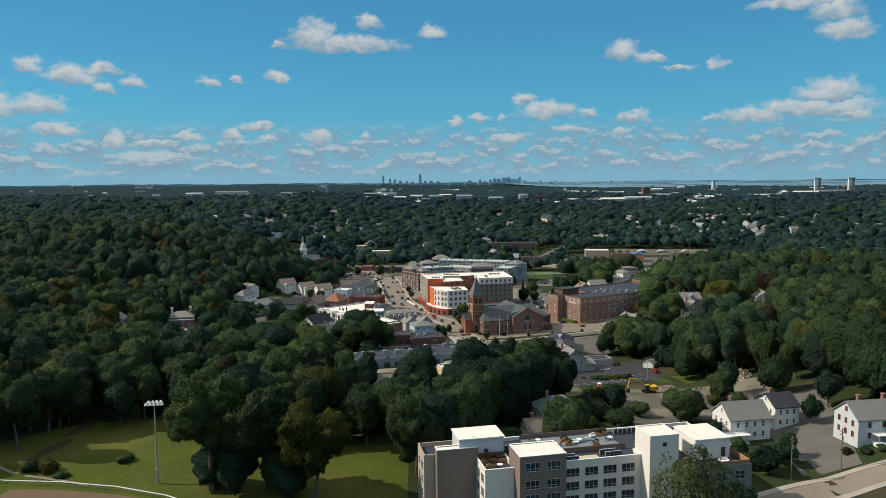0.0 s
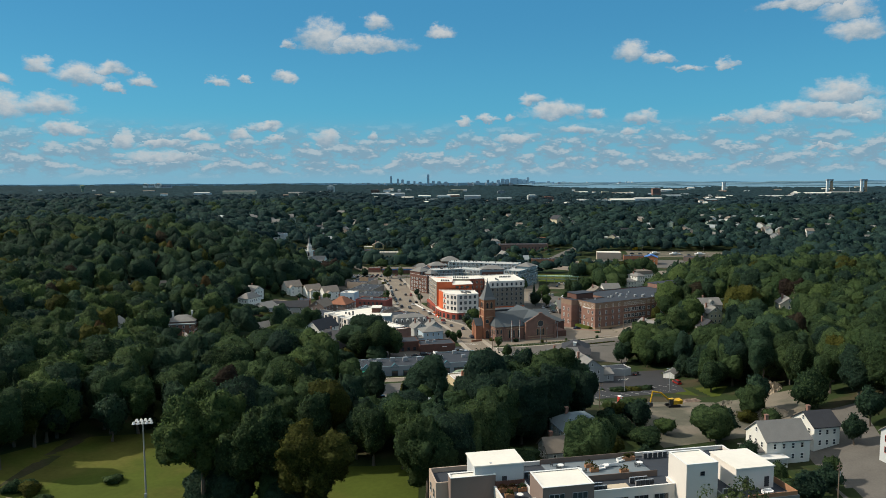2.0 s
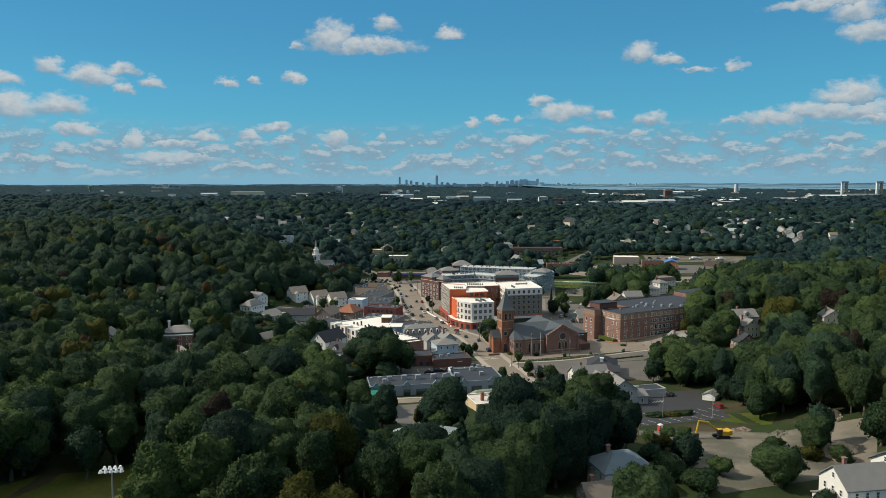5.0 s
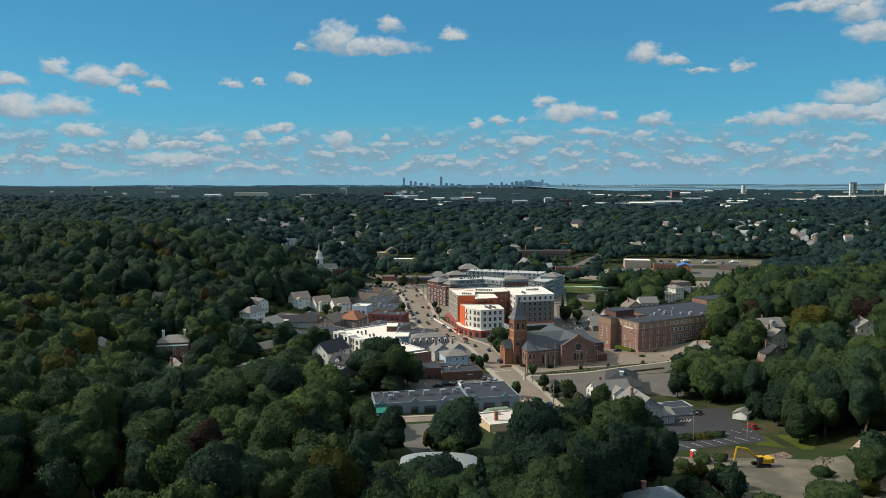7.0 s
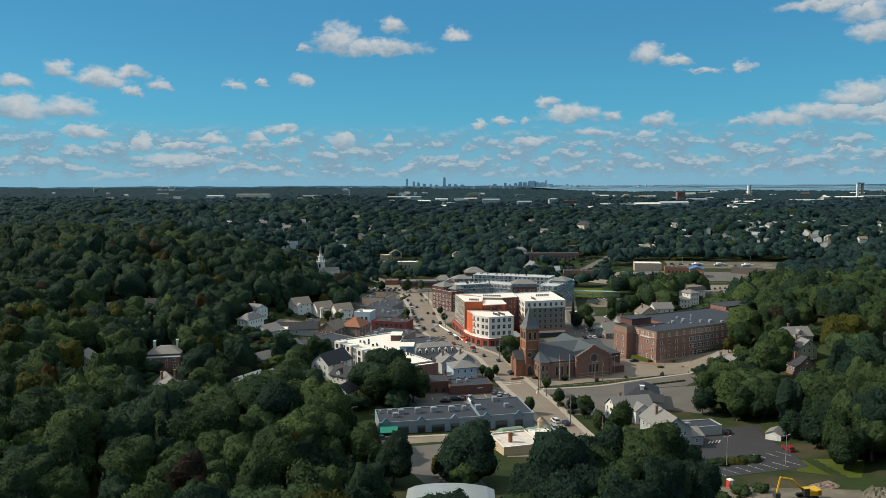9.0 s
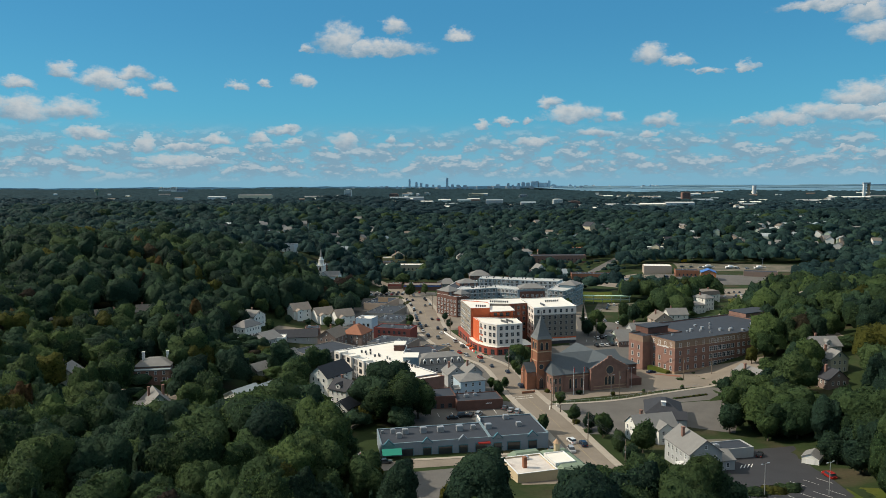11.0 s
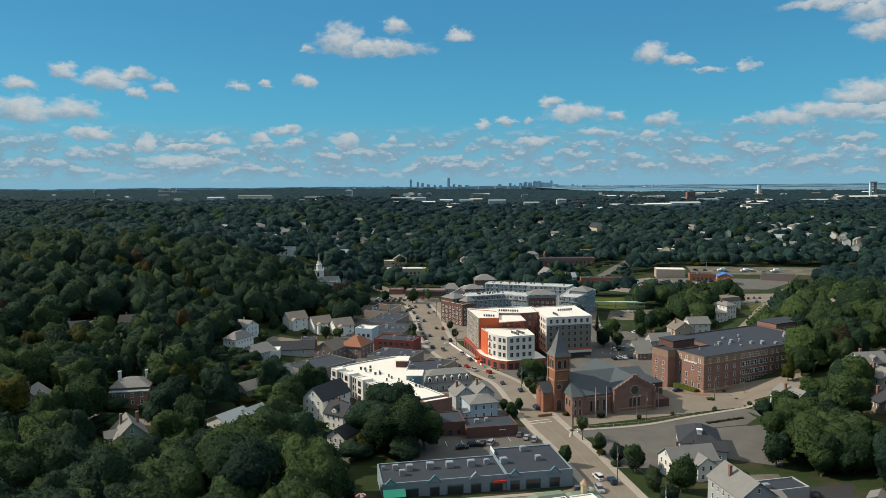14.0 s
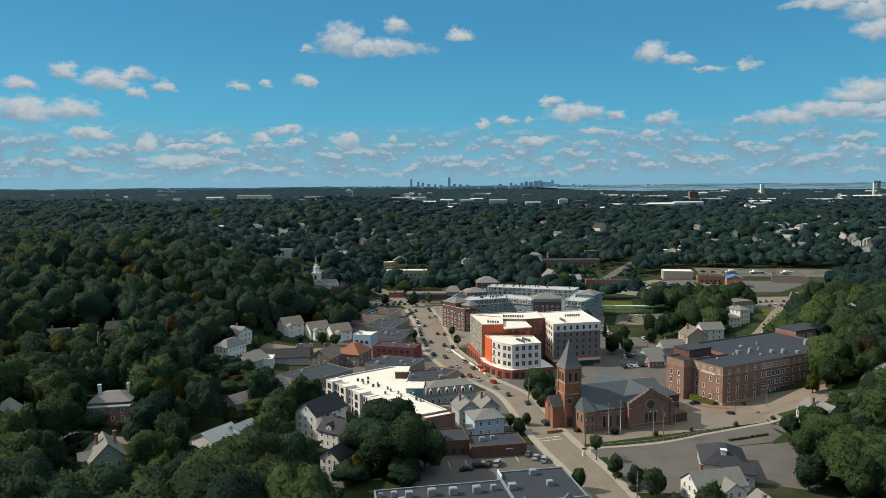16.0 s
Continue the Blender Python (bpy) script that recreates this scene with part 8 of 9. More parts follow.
FRONT = [lumpy_crown(10 + i, 3, 1400, 0.038, 0.74 + 0.06 * i, 50, -0.7, 0.05) for i in range(6)]
MID = [lumpy_crown(100 + i, 3, 750, 0.046, 0.75 + 0.05 * i, 48, -0.3, 0.05) for i in range(8)]
MID2 = [lumpy_crown(160 + i, 2, 210, 0.07, 0.75 + 0.04 * i, 40, -0.15, 0.08) for i in range(8)]
MID_PINE = [crown_arrays(120 + i, 130, 1, 0.11, conifer=True) for i in range(3)]
for kind, material, label in (("broad", LEAF, "dense green broad-leaved wood round the town"), ("warm", LEAF_WARM, "yellow-green trees within the wood"), ("rust", LEAF_RUST, "rust-brown trees within the wood"),
                              ("purple", LEAF_PURPLE, "purple-leaved trees within the wood"), ("pine", LEAF_DARK, "dark conifers within the wood")):
    for near in (2, 1, 0):
        rows = [(x, y, h, w * 1.05, t, k, 0.46 if kind != "pine" else 0.5) for kd, x, y, h, w, t, k in rest if kd == kind and (2 if y < 350 and abs(x) < 0.6 * y + 5 else 1 if y < 500 else 0) == near]
        if kind != "broad":
            grove("woodland", label, rows, material, MID_PINE if kind == "pine" else (MID2, MID, FRONT)[near])
            continue
        for part_no, (tint, words) in enumerate(((LEAF, "mid green"), (LEAF_DEEP, "deep green"), (LEAF_FRESH, "fresh green"))):
            # left hill mostly deep green: its cloud shade is put into the leaf colour
            share = [r for i, r in enumerate(rows) if (i * 7 + i // 5) % 5 in (((2,), (0, 1, 3, 4), ()) if r[0] < -90 and r[1] > 480 else ((0, 1, 2), (3,), (4,)) if r[0] > 60 else ((0, 1), (2, 3), (4,)))[part_no]]
            grove("woodland", "dense " + words + " broad-leaved wood round the town", share, tint, (MID2, MID, FRONT)[near])
FARV = [lumpy_crown(140 + i, 2, 70, 0.1, 0.72 + 0.04 * i, 34, 0.0, 0.12) for i in range(8)]
FARV2 = [lumpy_crown(150 + i, 1, 16, 0.17, 0.72, 14, -0.1, 0.2) for i in range(8)]
FARC = [lumpy_crown(180 + i, 1, 34, 0.14, 0.8, 16, -0.1, 0.2) for i in range(8)]
far_rows = {"a": [], "b": [], "c": [], "d": []}
for y0, y1, gap in ((700, 1050, 11.5), (1050, 1640, 14.5), (1640, 2700, 23)):
    for px, py, rng in spots(y0, y1, gap, 77):
        low = low_here(px, py)
        size = rng.uniform(0.6, 1.3) * (1 + 0.2 * math.sin(px / 41) * math.sin(py / 37 + 1)) * gap / 12.5
        far_rows["d" if y0 > 1600 else "b" if rng.random() < 0.06 else "c" if y0 > 1000 else "a"].append((px, py, rng.uniform(4, 7) if low else (7 + 7 * min(size, 1.7)) * rng.uniform(0.8, 1.25), rng.uniform(5, 8) if low else 14.4 * size * rng.uniform(0.8, 1.15), rng.uniform(0, 6.28), rng.randrange(8), 0.45))
grove("woodland", "wooded hillsides of dark green trees far off", far_rows["c"][::2], LEAF_HAZED, FARC)
grove("woodland", "deep green trees on hillsides far off", far_rows["c"][1::2], LEAF_HAZED_DEEP, FARC)
grove("woodland", "distant wooded hills of dark green trees", far_rows["a"][::2], LEAF_HAZED, FARV)
grove("woodland", "deep green trees on the distant wooded hills", far_rows["a"][1::2], LEAF_HAZED_DEEP, FARV)
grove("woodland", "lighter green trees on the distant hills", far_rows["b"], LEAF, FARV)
grove("woodland", "trees towards the horizon tinted blue-green for haze", far_rows["d"], LEAF_HAZED_BLUE, FARV2)

# the farthest woods: one rough canopy
ang = np.radians(np.linspace(-41, 41, 600))
rad = np.geomspace(2560, 4860, 140)
rngc = np.random.default_rng(9)
A, R = np.meshgrid(ang, rad)
X, Y = R * np.tan(A) * 0.98, R
gz = np.array([[ground_height(float(x), float(y)) for x, y in zip(xr[::8], yr[::8])] for xr, yr in zip(X, Y)])
GZ = np.stack([np.interp(np.arange(600), np.arange(0, 600, 8), row) for row in gz])


def patchy(nr, na):
    """Smooth random swells over the canopy grid."""
    g = rngc.uniform(0, 1, (nr, na))
    g = np.stack([np.interp(np.linspace(0, na - 1, 600), np.arange(na), row) for row in g])
    return np.stack([np.interp(np.linspace(0, nr - 1, 140), np.arange(nr), col) for col in g.T], 1)


Z = GZ + 1 + 7 * patchy(40, 60) + 9 * patchy(110, 300) + rngc.uniform(-4, 4, X.shape)
shore = 4060 + 50 * np.sin(X / 190)
wet = np.clip((X - 330 - (4885 - Y) * 0.6) / 160, 0, 1) * np.clip((Y - shore) / 120, 0, 1)
Z = np.where(wet > 0, Z - wet * (Z - GZ + 4), Z)
idx = np.arange(140 * 600).reshape(140, 600)
quads = np.stack([idx[:-1, :-1], idx[:-1, 1:], idx[1:, 1:], idx[1:, :-1]], -1).reshape(-1, 4)
# the canopy's base colour carries the blue of the haze
me = arrays_mesh("far_woods", np.stack([X, Y, Z], -1).reshape(-1, 3), quads, np.zeros((0, 3), int), mat("hazed_canopy", (0.017, 0.036, 0.043), 0.9, var=0.55, scale=0.02, fine=0.07, bump=6, spec=0.05))
tagged(new("far_woods", me), "unbroken dark green tree canopy, tinted blue for haze, reaching the horizon", "trees", kind="stuff")

# ---- the far distance ----
def tower_block(x, y, w, d, h, m, label, z=None, name="tower_block", rz=0.0, group="far towers", floors=0):
    z = ground_height(x, y) if z is None else z
    ob = thing(name, x, y, z, rz, label, "tower", group)
    part("shaft", blocks((-w / 2, w / 2, -d / 2, d / 2, -5, h)), m, ob)
    part("crown", blocks((-w * 0.3, w * 0.3, -d * 0.3, d * 0.3, h, h * 1.05 + 1)), m, ob)
    if floors:
        for i in range(floors):
            zz = h * (0.2 + 0.8 * i / floors)
            part("window_band", blocks((-w / 2 + 0.4, w / 2 - 0.4, -d / 2 - 0.15, -d / 2, zz, zz + h * 0.35 / floors)), GLASS, ob)
    return ob


def bearing(px, dist, z0=0.0):
    """A place at this slope off the first heading and this distance ahead."""
    return px / 1270 * dist, dist


# the city on the horizon: bearing, width, height
CITY = [(-108, 12, 62), (-96, 14, 44), (-88, 16, 34), (-78, 20, 24), (-67, 14, 26), (-57, 22, 20), (-43, 16, 72), (-34, 18, 26), (-24, 22, 22), (-12, 26, 20),
        (34, 24, 22), (52, 18, 28), (60, 14, 24), (70, 14, 40), (78, 16, 46), (86, 18, 38), (94, 16, 44), (101, 20, 50), (108, 22, 40), (116, 16, 36), (122, 12, 46), (130, 22, 24), (158, 20, 20), (185, 26, 16)]
for b, w, h in CITY:
    x, y = bearing(b + (14 if b > 30 else 4), 4790)
    tower_block(x, y, w * (1.5 if 60 < b < 135 else 1), 14, h * (0.58 + 0.24 * ((b * 7) % 5) / 4), HAZED_TOWER, "city tower on the horizon tinted blue-grey for haze", z=66, name="city_tower", group="city on the horizon")
rc = random.Random(31)
for i in range(64):
    x, y = bearing(rc.uniform(-230, 330), rc.uniform(4700, 4860))
    tower_block(x, y, rc.uniform(8, 26), 10, rc.uniform(5, 16), rc.choice((HAZED_TOWER, HAZED_TOWER, FAR_CONCRETE, TRIM)), "low hazy city building on the horizon", z=58, name="city_building", group="city on the horizon")
FAR_BLOCKS = ((-452, 2730, 42, 24.6, 26.6, WHITE_CLAD, "white far high-rise block above the trees"),
              (-1577, 3730, 64, 22.7, 14.2, WHITE_CLAD, "white hospital wing on the far hill"),
              (-1546, 3730, 64, 34.0, 11.3, PALE_PANEL, "long pale hospital block on the far hill"),
              (-1512, 3730, 62, 25.5, 17.0, WHITE_CLAD, "tall white hospital block on the far hill"),
              (-1469, 3730, 61, 51.0, 8.5, FAR_CONCRETE, "low grey hospital wing on the far hill"),
              (25, 3330, 32, 68.0, 12.6, CREAM_CLAD, "peach-coloured far office building"),
              (239, 2130, 28, 25.2, 15.7, WHITE_CLAD, "white far apartment block"),
              (285, 2130, 29, 31.5, 9.4, BRICK, "red-brown far factory building"),
              (744, 2630, 33, 27.6, 21.7, BRICK, "brown far high-rise block"),
              (219, 3130, 29, 33.1, 11.8, FAR_CONCRETE, "grey far office block"),
              (-325, 3130, 36, 37.8, 11.8, BRICK, "brown far factory block"),
              (667, 3130, 26, 28.3, 11.8, CREAM_CLAD, "cream far office block"),
              (-211, 3630, 34, 27.6, 11.0, TRIM, "white far office block"))
for x, y, z, w, h, m, label in FAR_BLOCKS:
    tower_block(x, y, w, 20, h, m, label, z=z, group="far buildings", floors=5)
tank = thing("water_tower", -1600, 3130, 55, 0, "green water tower standing above the far trees", "water tower")
part("tank", tube(tube(bmesh.new(), 0, 0, 8, 19, 10, 10, 14), 0, 0, 19, 22, 10, 1, 14), GREEN_COPPER, tank)
part("stem", tube(bmesh.new(), 0, 0, -8, 8, 5, 4, 10), GREEN_COPPER, tank)
x, y = 947.5 * 1.3, 2519 * 1.3
sk = thing("silo", x, y, ground_height(x, y), 0, "tall white concrete silo tower by the shore", "silo")
sg = 74 - ground_height(x, y)
part("shaft", blocks((-6, 6, -6, 6, -5, sg)), TRIM, sk)
part("shaft_edge", blocks((2, 6.2, -6.4, -6, -5, sg)), FAR_CONCRETE, sk)
for k, xx in enumerate((1604.0, 1748.0)):
    gt = thing("bridge_tower", xx, 3080, ground_height(xx, 3080), 0, "pale lattice tower of a lift bridge", "bridge tower", "lift bridge towers")
    gh = 84 - ground_height(xx, 3080)
    for sx in (-9, 9):
        part("leg", blocks((sx - 4, sx + 4, -4, 4, -5, gh)), STONE if sx > 0 else TRIM, gt)
    part("head", blocks((-14, 14, -6, 6, gh - 5, gh + 1)), FAR_CONCRETE, gt)
    for i in range(4):
        part("brace", blocks((-5, 5, -2, 2, 10 + i * 11, 14 + i * 11)), FAR_CONCRETE, gt)
ms = thing("mast", 1690, 3080, ground_height(1690, 3080), 0, "thin mast between the bridge towers", "mast")
part("pole", tube(bmesh.new(), 0, 0, -5, 52, 1.4, 0.6, 6), FAR_CONCRETE, ms)
# place, width and height of the long pale buildings towards the shore
LONG_SHEDS = ((-407, 2530, 29, 103.9, 9.4), (-243, 2830, 30, 127.6, 10.6), (-855, 2930, 42, 132.3, 8.8), (381, 2130, 25, 63.0, 6.3), (439, 2130, 23, 94.5, 6.3), (502, 2130, 26, 70.9, 6.3), (591, 2180, 26, 80.7, 8.1), (736, 2430, 26, 63.4, 10.9), (305, 2080, 25, 46.1, 6.1), (1087, 2430, 22, 108.7, 10.9), (1354, 2730, 24, 143.3, 12.3), (1534, 2830, 25, 127.6, 12.8), (-939, 2730, 42, 61.4, 6.1), (73, 2430, 31, 54.3, 7.2), (-592, 2830, 37, 85.0, 8.5), (829, 2280, 24, 60.9, 8.5), (165, 2230, 29, 43.0, 6.6))
for i, (x, y, z, w, h) in enumerate(LONG_SHEDS):
    sh = thing("shed", x, y, z, 0, "long pale industrial shed with a low roof far off", "shed", "far sheds")
    part("wall", blocks((-w / 2, w / 2, -15, 15, -12, h - 3)), (PALE_PANEL, GREY_CLAD, CREAM_CLAD)[i % 3], sh)
    part("roof", gable_roof(bmesh.new(), -w / 2, w / 2, -15, 15, h - 3, 3, 0.5, "x"), MEMBRANE if i % 5 == 0 else (PALE_ROOF, TIN, SHINGLE)[i % 3], sh)
rf = random.Random(12)
for i in range(110):
    d = rf.uniform(1850, 3700)
    x = d * (rf.uniform(-0.1, 0.62) if i % 4 else rf.uniform(-0.6, 0.6))
    w = rf.choice((10, 14, 18, 26, 44)) * d / 2600
    h = rf.uniform(12, 18)
    ob = thing("far_building", x, d, ground_height(x, d), rf.uniform(-20, 20), rf.choice(("pale flat-roofed building far off", "white building among far trees", "grey far-off building with a pale roof")), "building", "far buildings")
    part("wall", blocks((-w / 2, w / 2, -7, 7, -4, h)), rf.choice((WHITE_CLAD, TRIM, WHITE_CLAD, FAR_CONCRETE, BRICK, CREAM_CLAD)), ob)
    part("roof", gable_roof(bmesh.new(), -w / 2, w / 2, -7, 7, h, 2.5, 0.4, "x"), rf.choice((SHINGLE, MEMBRANE, TIN, SHINGLE_BROWN)), ob)
bay = patch("water", [(950, 3950), (3600, 3950), (3700, 4885), (330, 4885)], WATER, 0, "strip of blue-grey bay water near the horizon", "water", 2)
for v in bay.data.vertices:
    v.co.z = 24 + (v.co.y - 3950) * 0.046
for i, (x, y, w, h) in enumerate(((700, 4560, 180, 6), (900, 4640, 120, 6), (1250, 4600, 260, 8), (1480, 4480, 180, 6), (2000, 4620, 300, 8), (2600, 4600, 260, 7), (1150, 4390, 150, 4), (1750, 4330, 210, 5), (2250, 4420, 260, 5), (800, 4760, 320, 8), (1500, 4780, 420, 8), (2300, 4780, 420, 9))):
    bm = bmesh.new()
    bmesh.ops.create_icosphere(bm, subdivisions=3, radius=1)
    for v in bm.verts:
        v.co = Vector((v.co.x * w, v.co.y * 25, v.co.z * h * (1 + 0.3 * math.sin(v.co.x * 9 + i) + 0.2 * math.sin(v.co.x * 23))))
    # island colour is blue in place of haze over the bay
    isle = new("island", finish("island", bm, mat("haze_tinted_island", (0.11, 0.2, 0.25), 0.9, var=0.15, scale=0.01, fine=0.05)))
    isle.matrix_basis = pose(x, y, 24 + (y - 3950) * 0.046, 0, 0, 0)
    tagged(isle, "low wooded bay island tinted blue for haze", "island", "bay islands")
bm = bmesh.new()
crest = []
for i in range(121):
    x = -3600 + 60 * i
    top = 71 + 2 * math.sin(i * 0.31) + 1.2 * math.sin(i * 0.83 + 1) + (3 if x < -900 else 0) + (1.5 * math.sin(i * 1.9) if x < 0 else 0)
    crest.append((bm.verts.new((x, 4890, 20)), bm.verts.new((x, 4890, top)), bm.verts.new((x, 4940, top - 1)), bm.verts.new((x, 4940, 20))))
for a, c in zip(crest, crest[1:]):
    for k in range(3):
        bm.faces.new((a[k], c[k], c[k + 1], a[k + 1]))
# the hills' haze is painted: a pale blue base colour
tagged(new("far_hills", finish("far_hills", bm, mat("haze_tinted_hills", (0.27, 0.42, 0.52), 0.9, var=0.15, scale=0.01, fine=0.05))), "low hills along the horizon tinted blue-grey for haze", "hills", kind="structure")


# ---- poles, lamps and wires ----
def utility_pole(x, y, h=11, rz=0.0, lamp=False):
    ob = thing("utility_pole", x, y, ground_height(x, y), rz, "weathered timber utility pole with crossarms beside the street", "pole", "utility poles")
    part("pole", tube(bmesh.new(), 0, 0, -0.5, h, 0.17, 0.11), TIMBER, ob)
    for z in (h - 0.7, h - 1.5):
        bm = blocks((-1.2, 1.2, -0.06, 0.06, z, z + 0.14))
        for u in (-1.1, -0.5, 0.5, 1.1):
            tube(bm, u, 0, z + 0.12, z + 0.32, 0.05, 0.04, 6)
        part("crossarm", bm, TIMBER, ob)
    part("transformer", tube(bmesh.new(), 0.32, 0, h - 3.2, h - 2.2, 0.22, n=10), STEEL, ob)
    if lamp:
        bm = rod(bmesh.new(), (0, 0, h - 3.6), (-1.9, 0, h - 3.1), 0.05)
        a = part("lamp_arm", bm, STEEL, ob)
        part("lamp_head", blocks((-2.5, -1.8, -0.13, 0.13, h - 3.2, h - 3.03)), STEEL, a)
    return (x, y, ground_height(x, y) + h - 0.5)


def wire(tops, label="black overhead wires sagging between the poles"):
    ob = thing("overhead_wire", *tops[0], 0, label, "wire", "overhead wires")
    o = Vector(tops[0])
    for a, b in zip(tops, tops[1:]):
        for s in (-1.0, 0.0, 1.0):
            cu = bmesh.new()
            p, q = Vector(a) - o + Vector((s, 0, 0)), Vector(b) - o + Vector((s, 0, 0))
            last = p
            for i in range(1, 7):
                t = i / 6
                c = p.lerp(q, t) - Vector((0, 0, 3.2 * t * (1 - t)))
                rod(cu, last, c, 0.03, 3)
                last = c
            part("strand", cu, DARK_TRIM, ob)


T1 = [utility_pole(x, y, h, rz, True) for x, y, h, rz in ((33, 306, 11, 75), (27.5, 338, 11, 75), (20, 379, 11, 70), (11, 408, 11, 70), (6.5, 440, 11, 70), (-24, 548, 11, 65))]
wire(T1[:5])
T2 = [utility_pole(x, y, 11, rz) for x, y, rz in ((22, 390, 20), (50, 395.5, 20), (85, 424, 20), (100, 431, 20))]
wire(T2[1:])
for x, y, h in ((64, 528, 14), (-135, 381, 10), (86, 172, 11), (100, 175, 11), (50, 258, 9), (182, 396, 12), (179, 390, 9), (-40, 640, 11), (92, 600, 11), (-158, 380, 9), (100, 540, 11), (-52, 565, 11)):
    utility_pole(x, y, h, (x * 13) % 90, x < 0)


def street_lamp(x, y, h=9.0, rz=0.0):
    ob = thing("street_lamp", x, y, ground_height(x, y), rz, "grey steel street lamp with twin heads", "lamp", "street lamps")
    part("post", tube(bmesh.new(), 0, 0, 0, h, 0.11, 0.07), STEEL, ob)
    for s in (-1, 1):
        a = part("arm", rod(bmesh.new(), (0, 0, h - 0.2), (s * 1.0, 0, h), 0.04), STEEL, ob)
        part("lamp_head", blocks((min(s * 0.9, s * 1.6), max(s * 0.9, s * 1.6), -0.15, 0.15, h - 0.05, h + 0.12)), STEEL, a)


for x, y, rz in ((47, 397.5, 20), (58, 409, 20), (66, 288, 30), (84, 290, 30), (72, 560, 0), (78, 590, 0), (58, 580, 0), (-12, 506, 70), (230, 880, 0), (300, 870, 0)):
    street_lamp(x, y, 9, rz)


def flagpole(x, y, h=12.0):
    ob = thing("flagpole", x, y, ground_height(x, y), 0, "white flagpole with a furled flag before the church", "flagpole", "flagpoles")
    part("pole", tube(bmesh.new(), 0, 0, 0, h, 0.1, 0.05), TRIM, ob)
    part("ball", tube(bmesh.new(), 0, 0, h, h + 0.2, 0.1), YELLOW_LINE, ob)
    part("flag", blocks((0.05, 0.35, -0.05, 0.05, h - 2.4, h - 0.3)), RED_CANVAS, ob, "furled striped flag")


flagpole(31.5, 398.6)
flagpole(36, 400)
fl = thing("floodlight_mast", -71.5, 172.5, ground_height(-71.5, 172.5), 10, "tall steel sports floodlight mast with a bank of lamps", "floodlight")
part("mast", tube(bmesh.new(), 0, 0, -0.5, 20.5, 0.28, 0.14, 10), STEEL, fl)
part("control_box", blocks((-0.3, 0.3, -0.5, -0.2, 2.6, 3.8)), STEEL, fl)
part("crossbar", blocks((-2.2, 2.2, -0.1, 0.1, 20.1, 20.35), (-2.0, 2.0, 0.4, 0.55, 20.5, 20.7)), STEEL, fl)
for i in range(5):
    bm = tube(bmesh.new(), -1.9 + 0.95 * i, -0.35, 20.2, 20.75, 0.42, 0.22, 10)
    part("floodlight", bm, WHITE_CANVAS, fl, "white floodlight bowl")
for i in range(4):
    bm = tube(bmesh.new(), -1.4 + 0.95 * i, 0.5, 20.6, 21.1, 0.4, 0.22, 10)
    part("floodlight", bm, WHITE_CANVAS, fl, "white floodlight bowl")
fn = thing("field_fence", -100, 164, 0, 0, "low white-topped chain fence round the running track", "fence")
fpts = [(-150, 166), (-125, 171.5), (-110, 172.8), (-95, 171.6), (-80, 168.6), (-66, 163.5), (-56, 157.5)]
for i in range(len(fpts) - 1):
    a, b = Vector(fpts[i]), Vector(fpts[i + 1])
    za, zb = ground_height(*a), ground_height(*b)
    o = Vector((-100, 164, 0))
    part("top_rail", rod(bmesh.new(), Vector((*a, za + 1.1)) - o, Vector((*b, zb + 1.1)) - o, 0.13), TRIM, fn)
    for k in range(5):
        q = a.lerp(b, k / 5)
        z = ground_height(*q)
        part("post", rod(bmesh.new(), Vector((*q, z - 0.2)) - o, Vector((*q, z + 1.1)) - o, 0.04, 5), STEEL, fn)


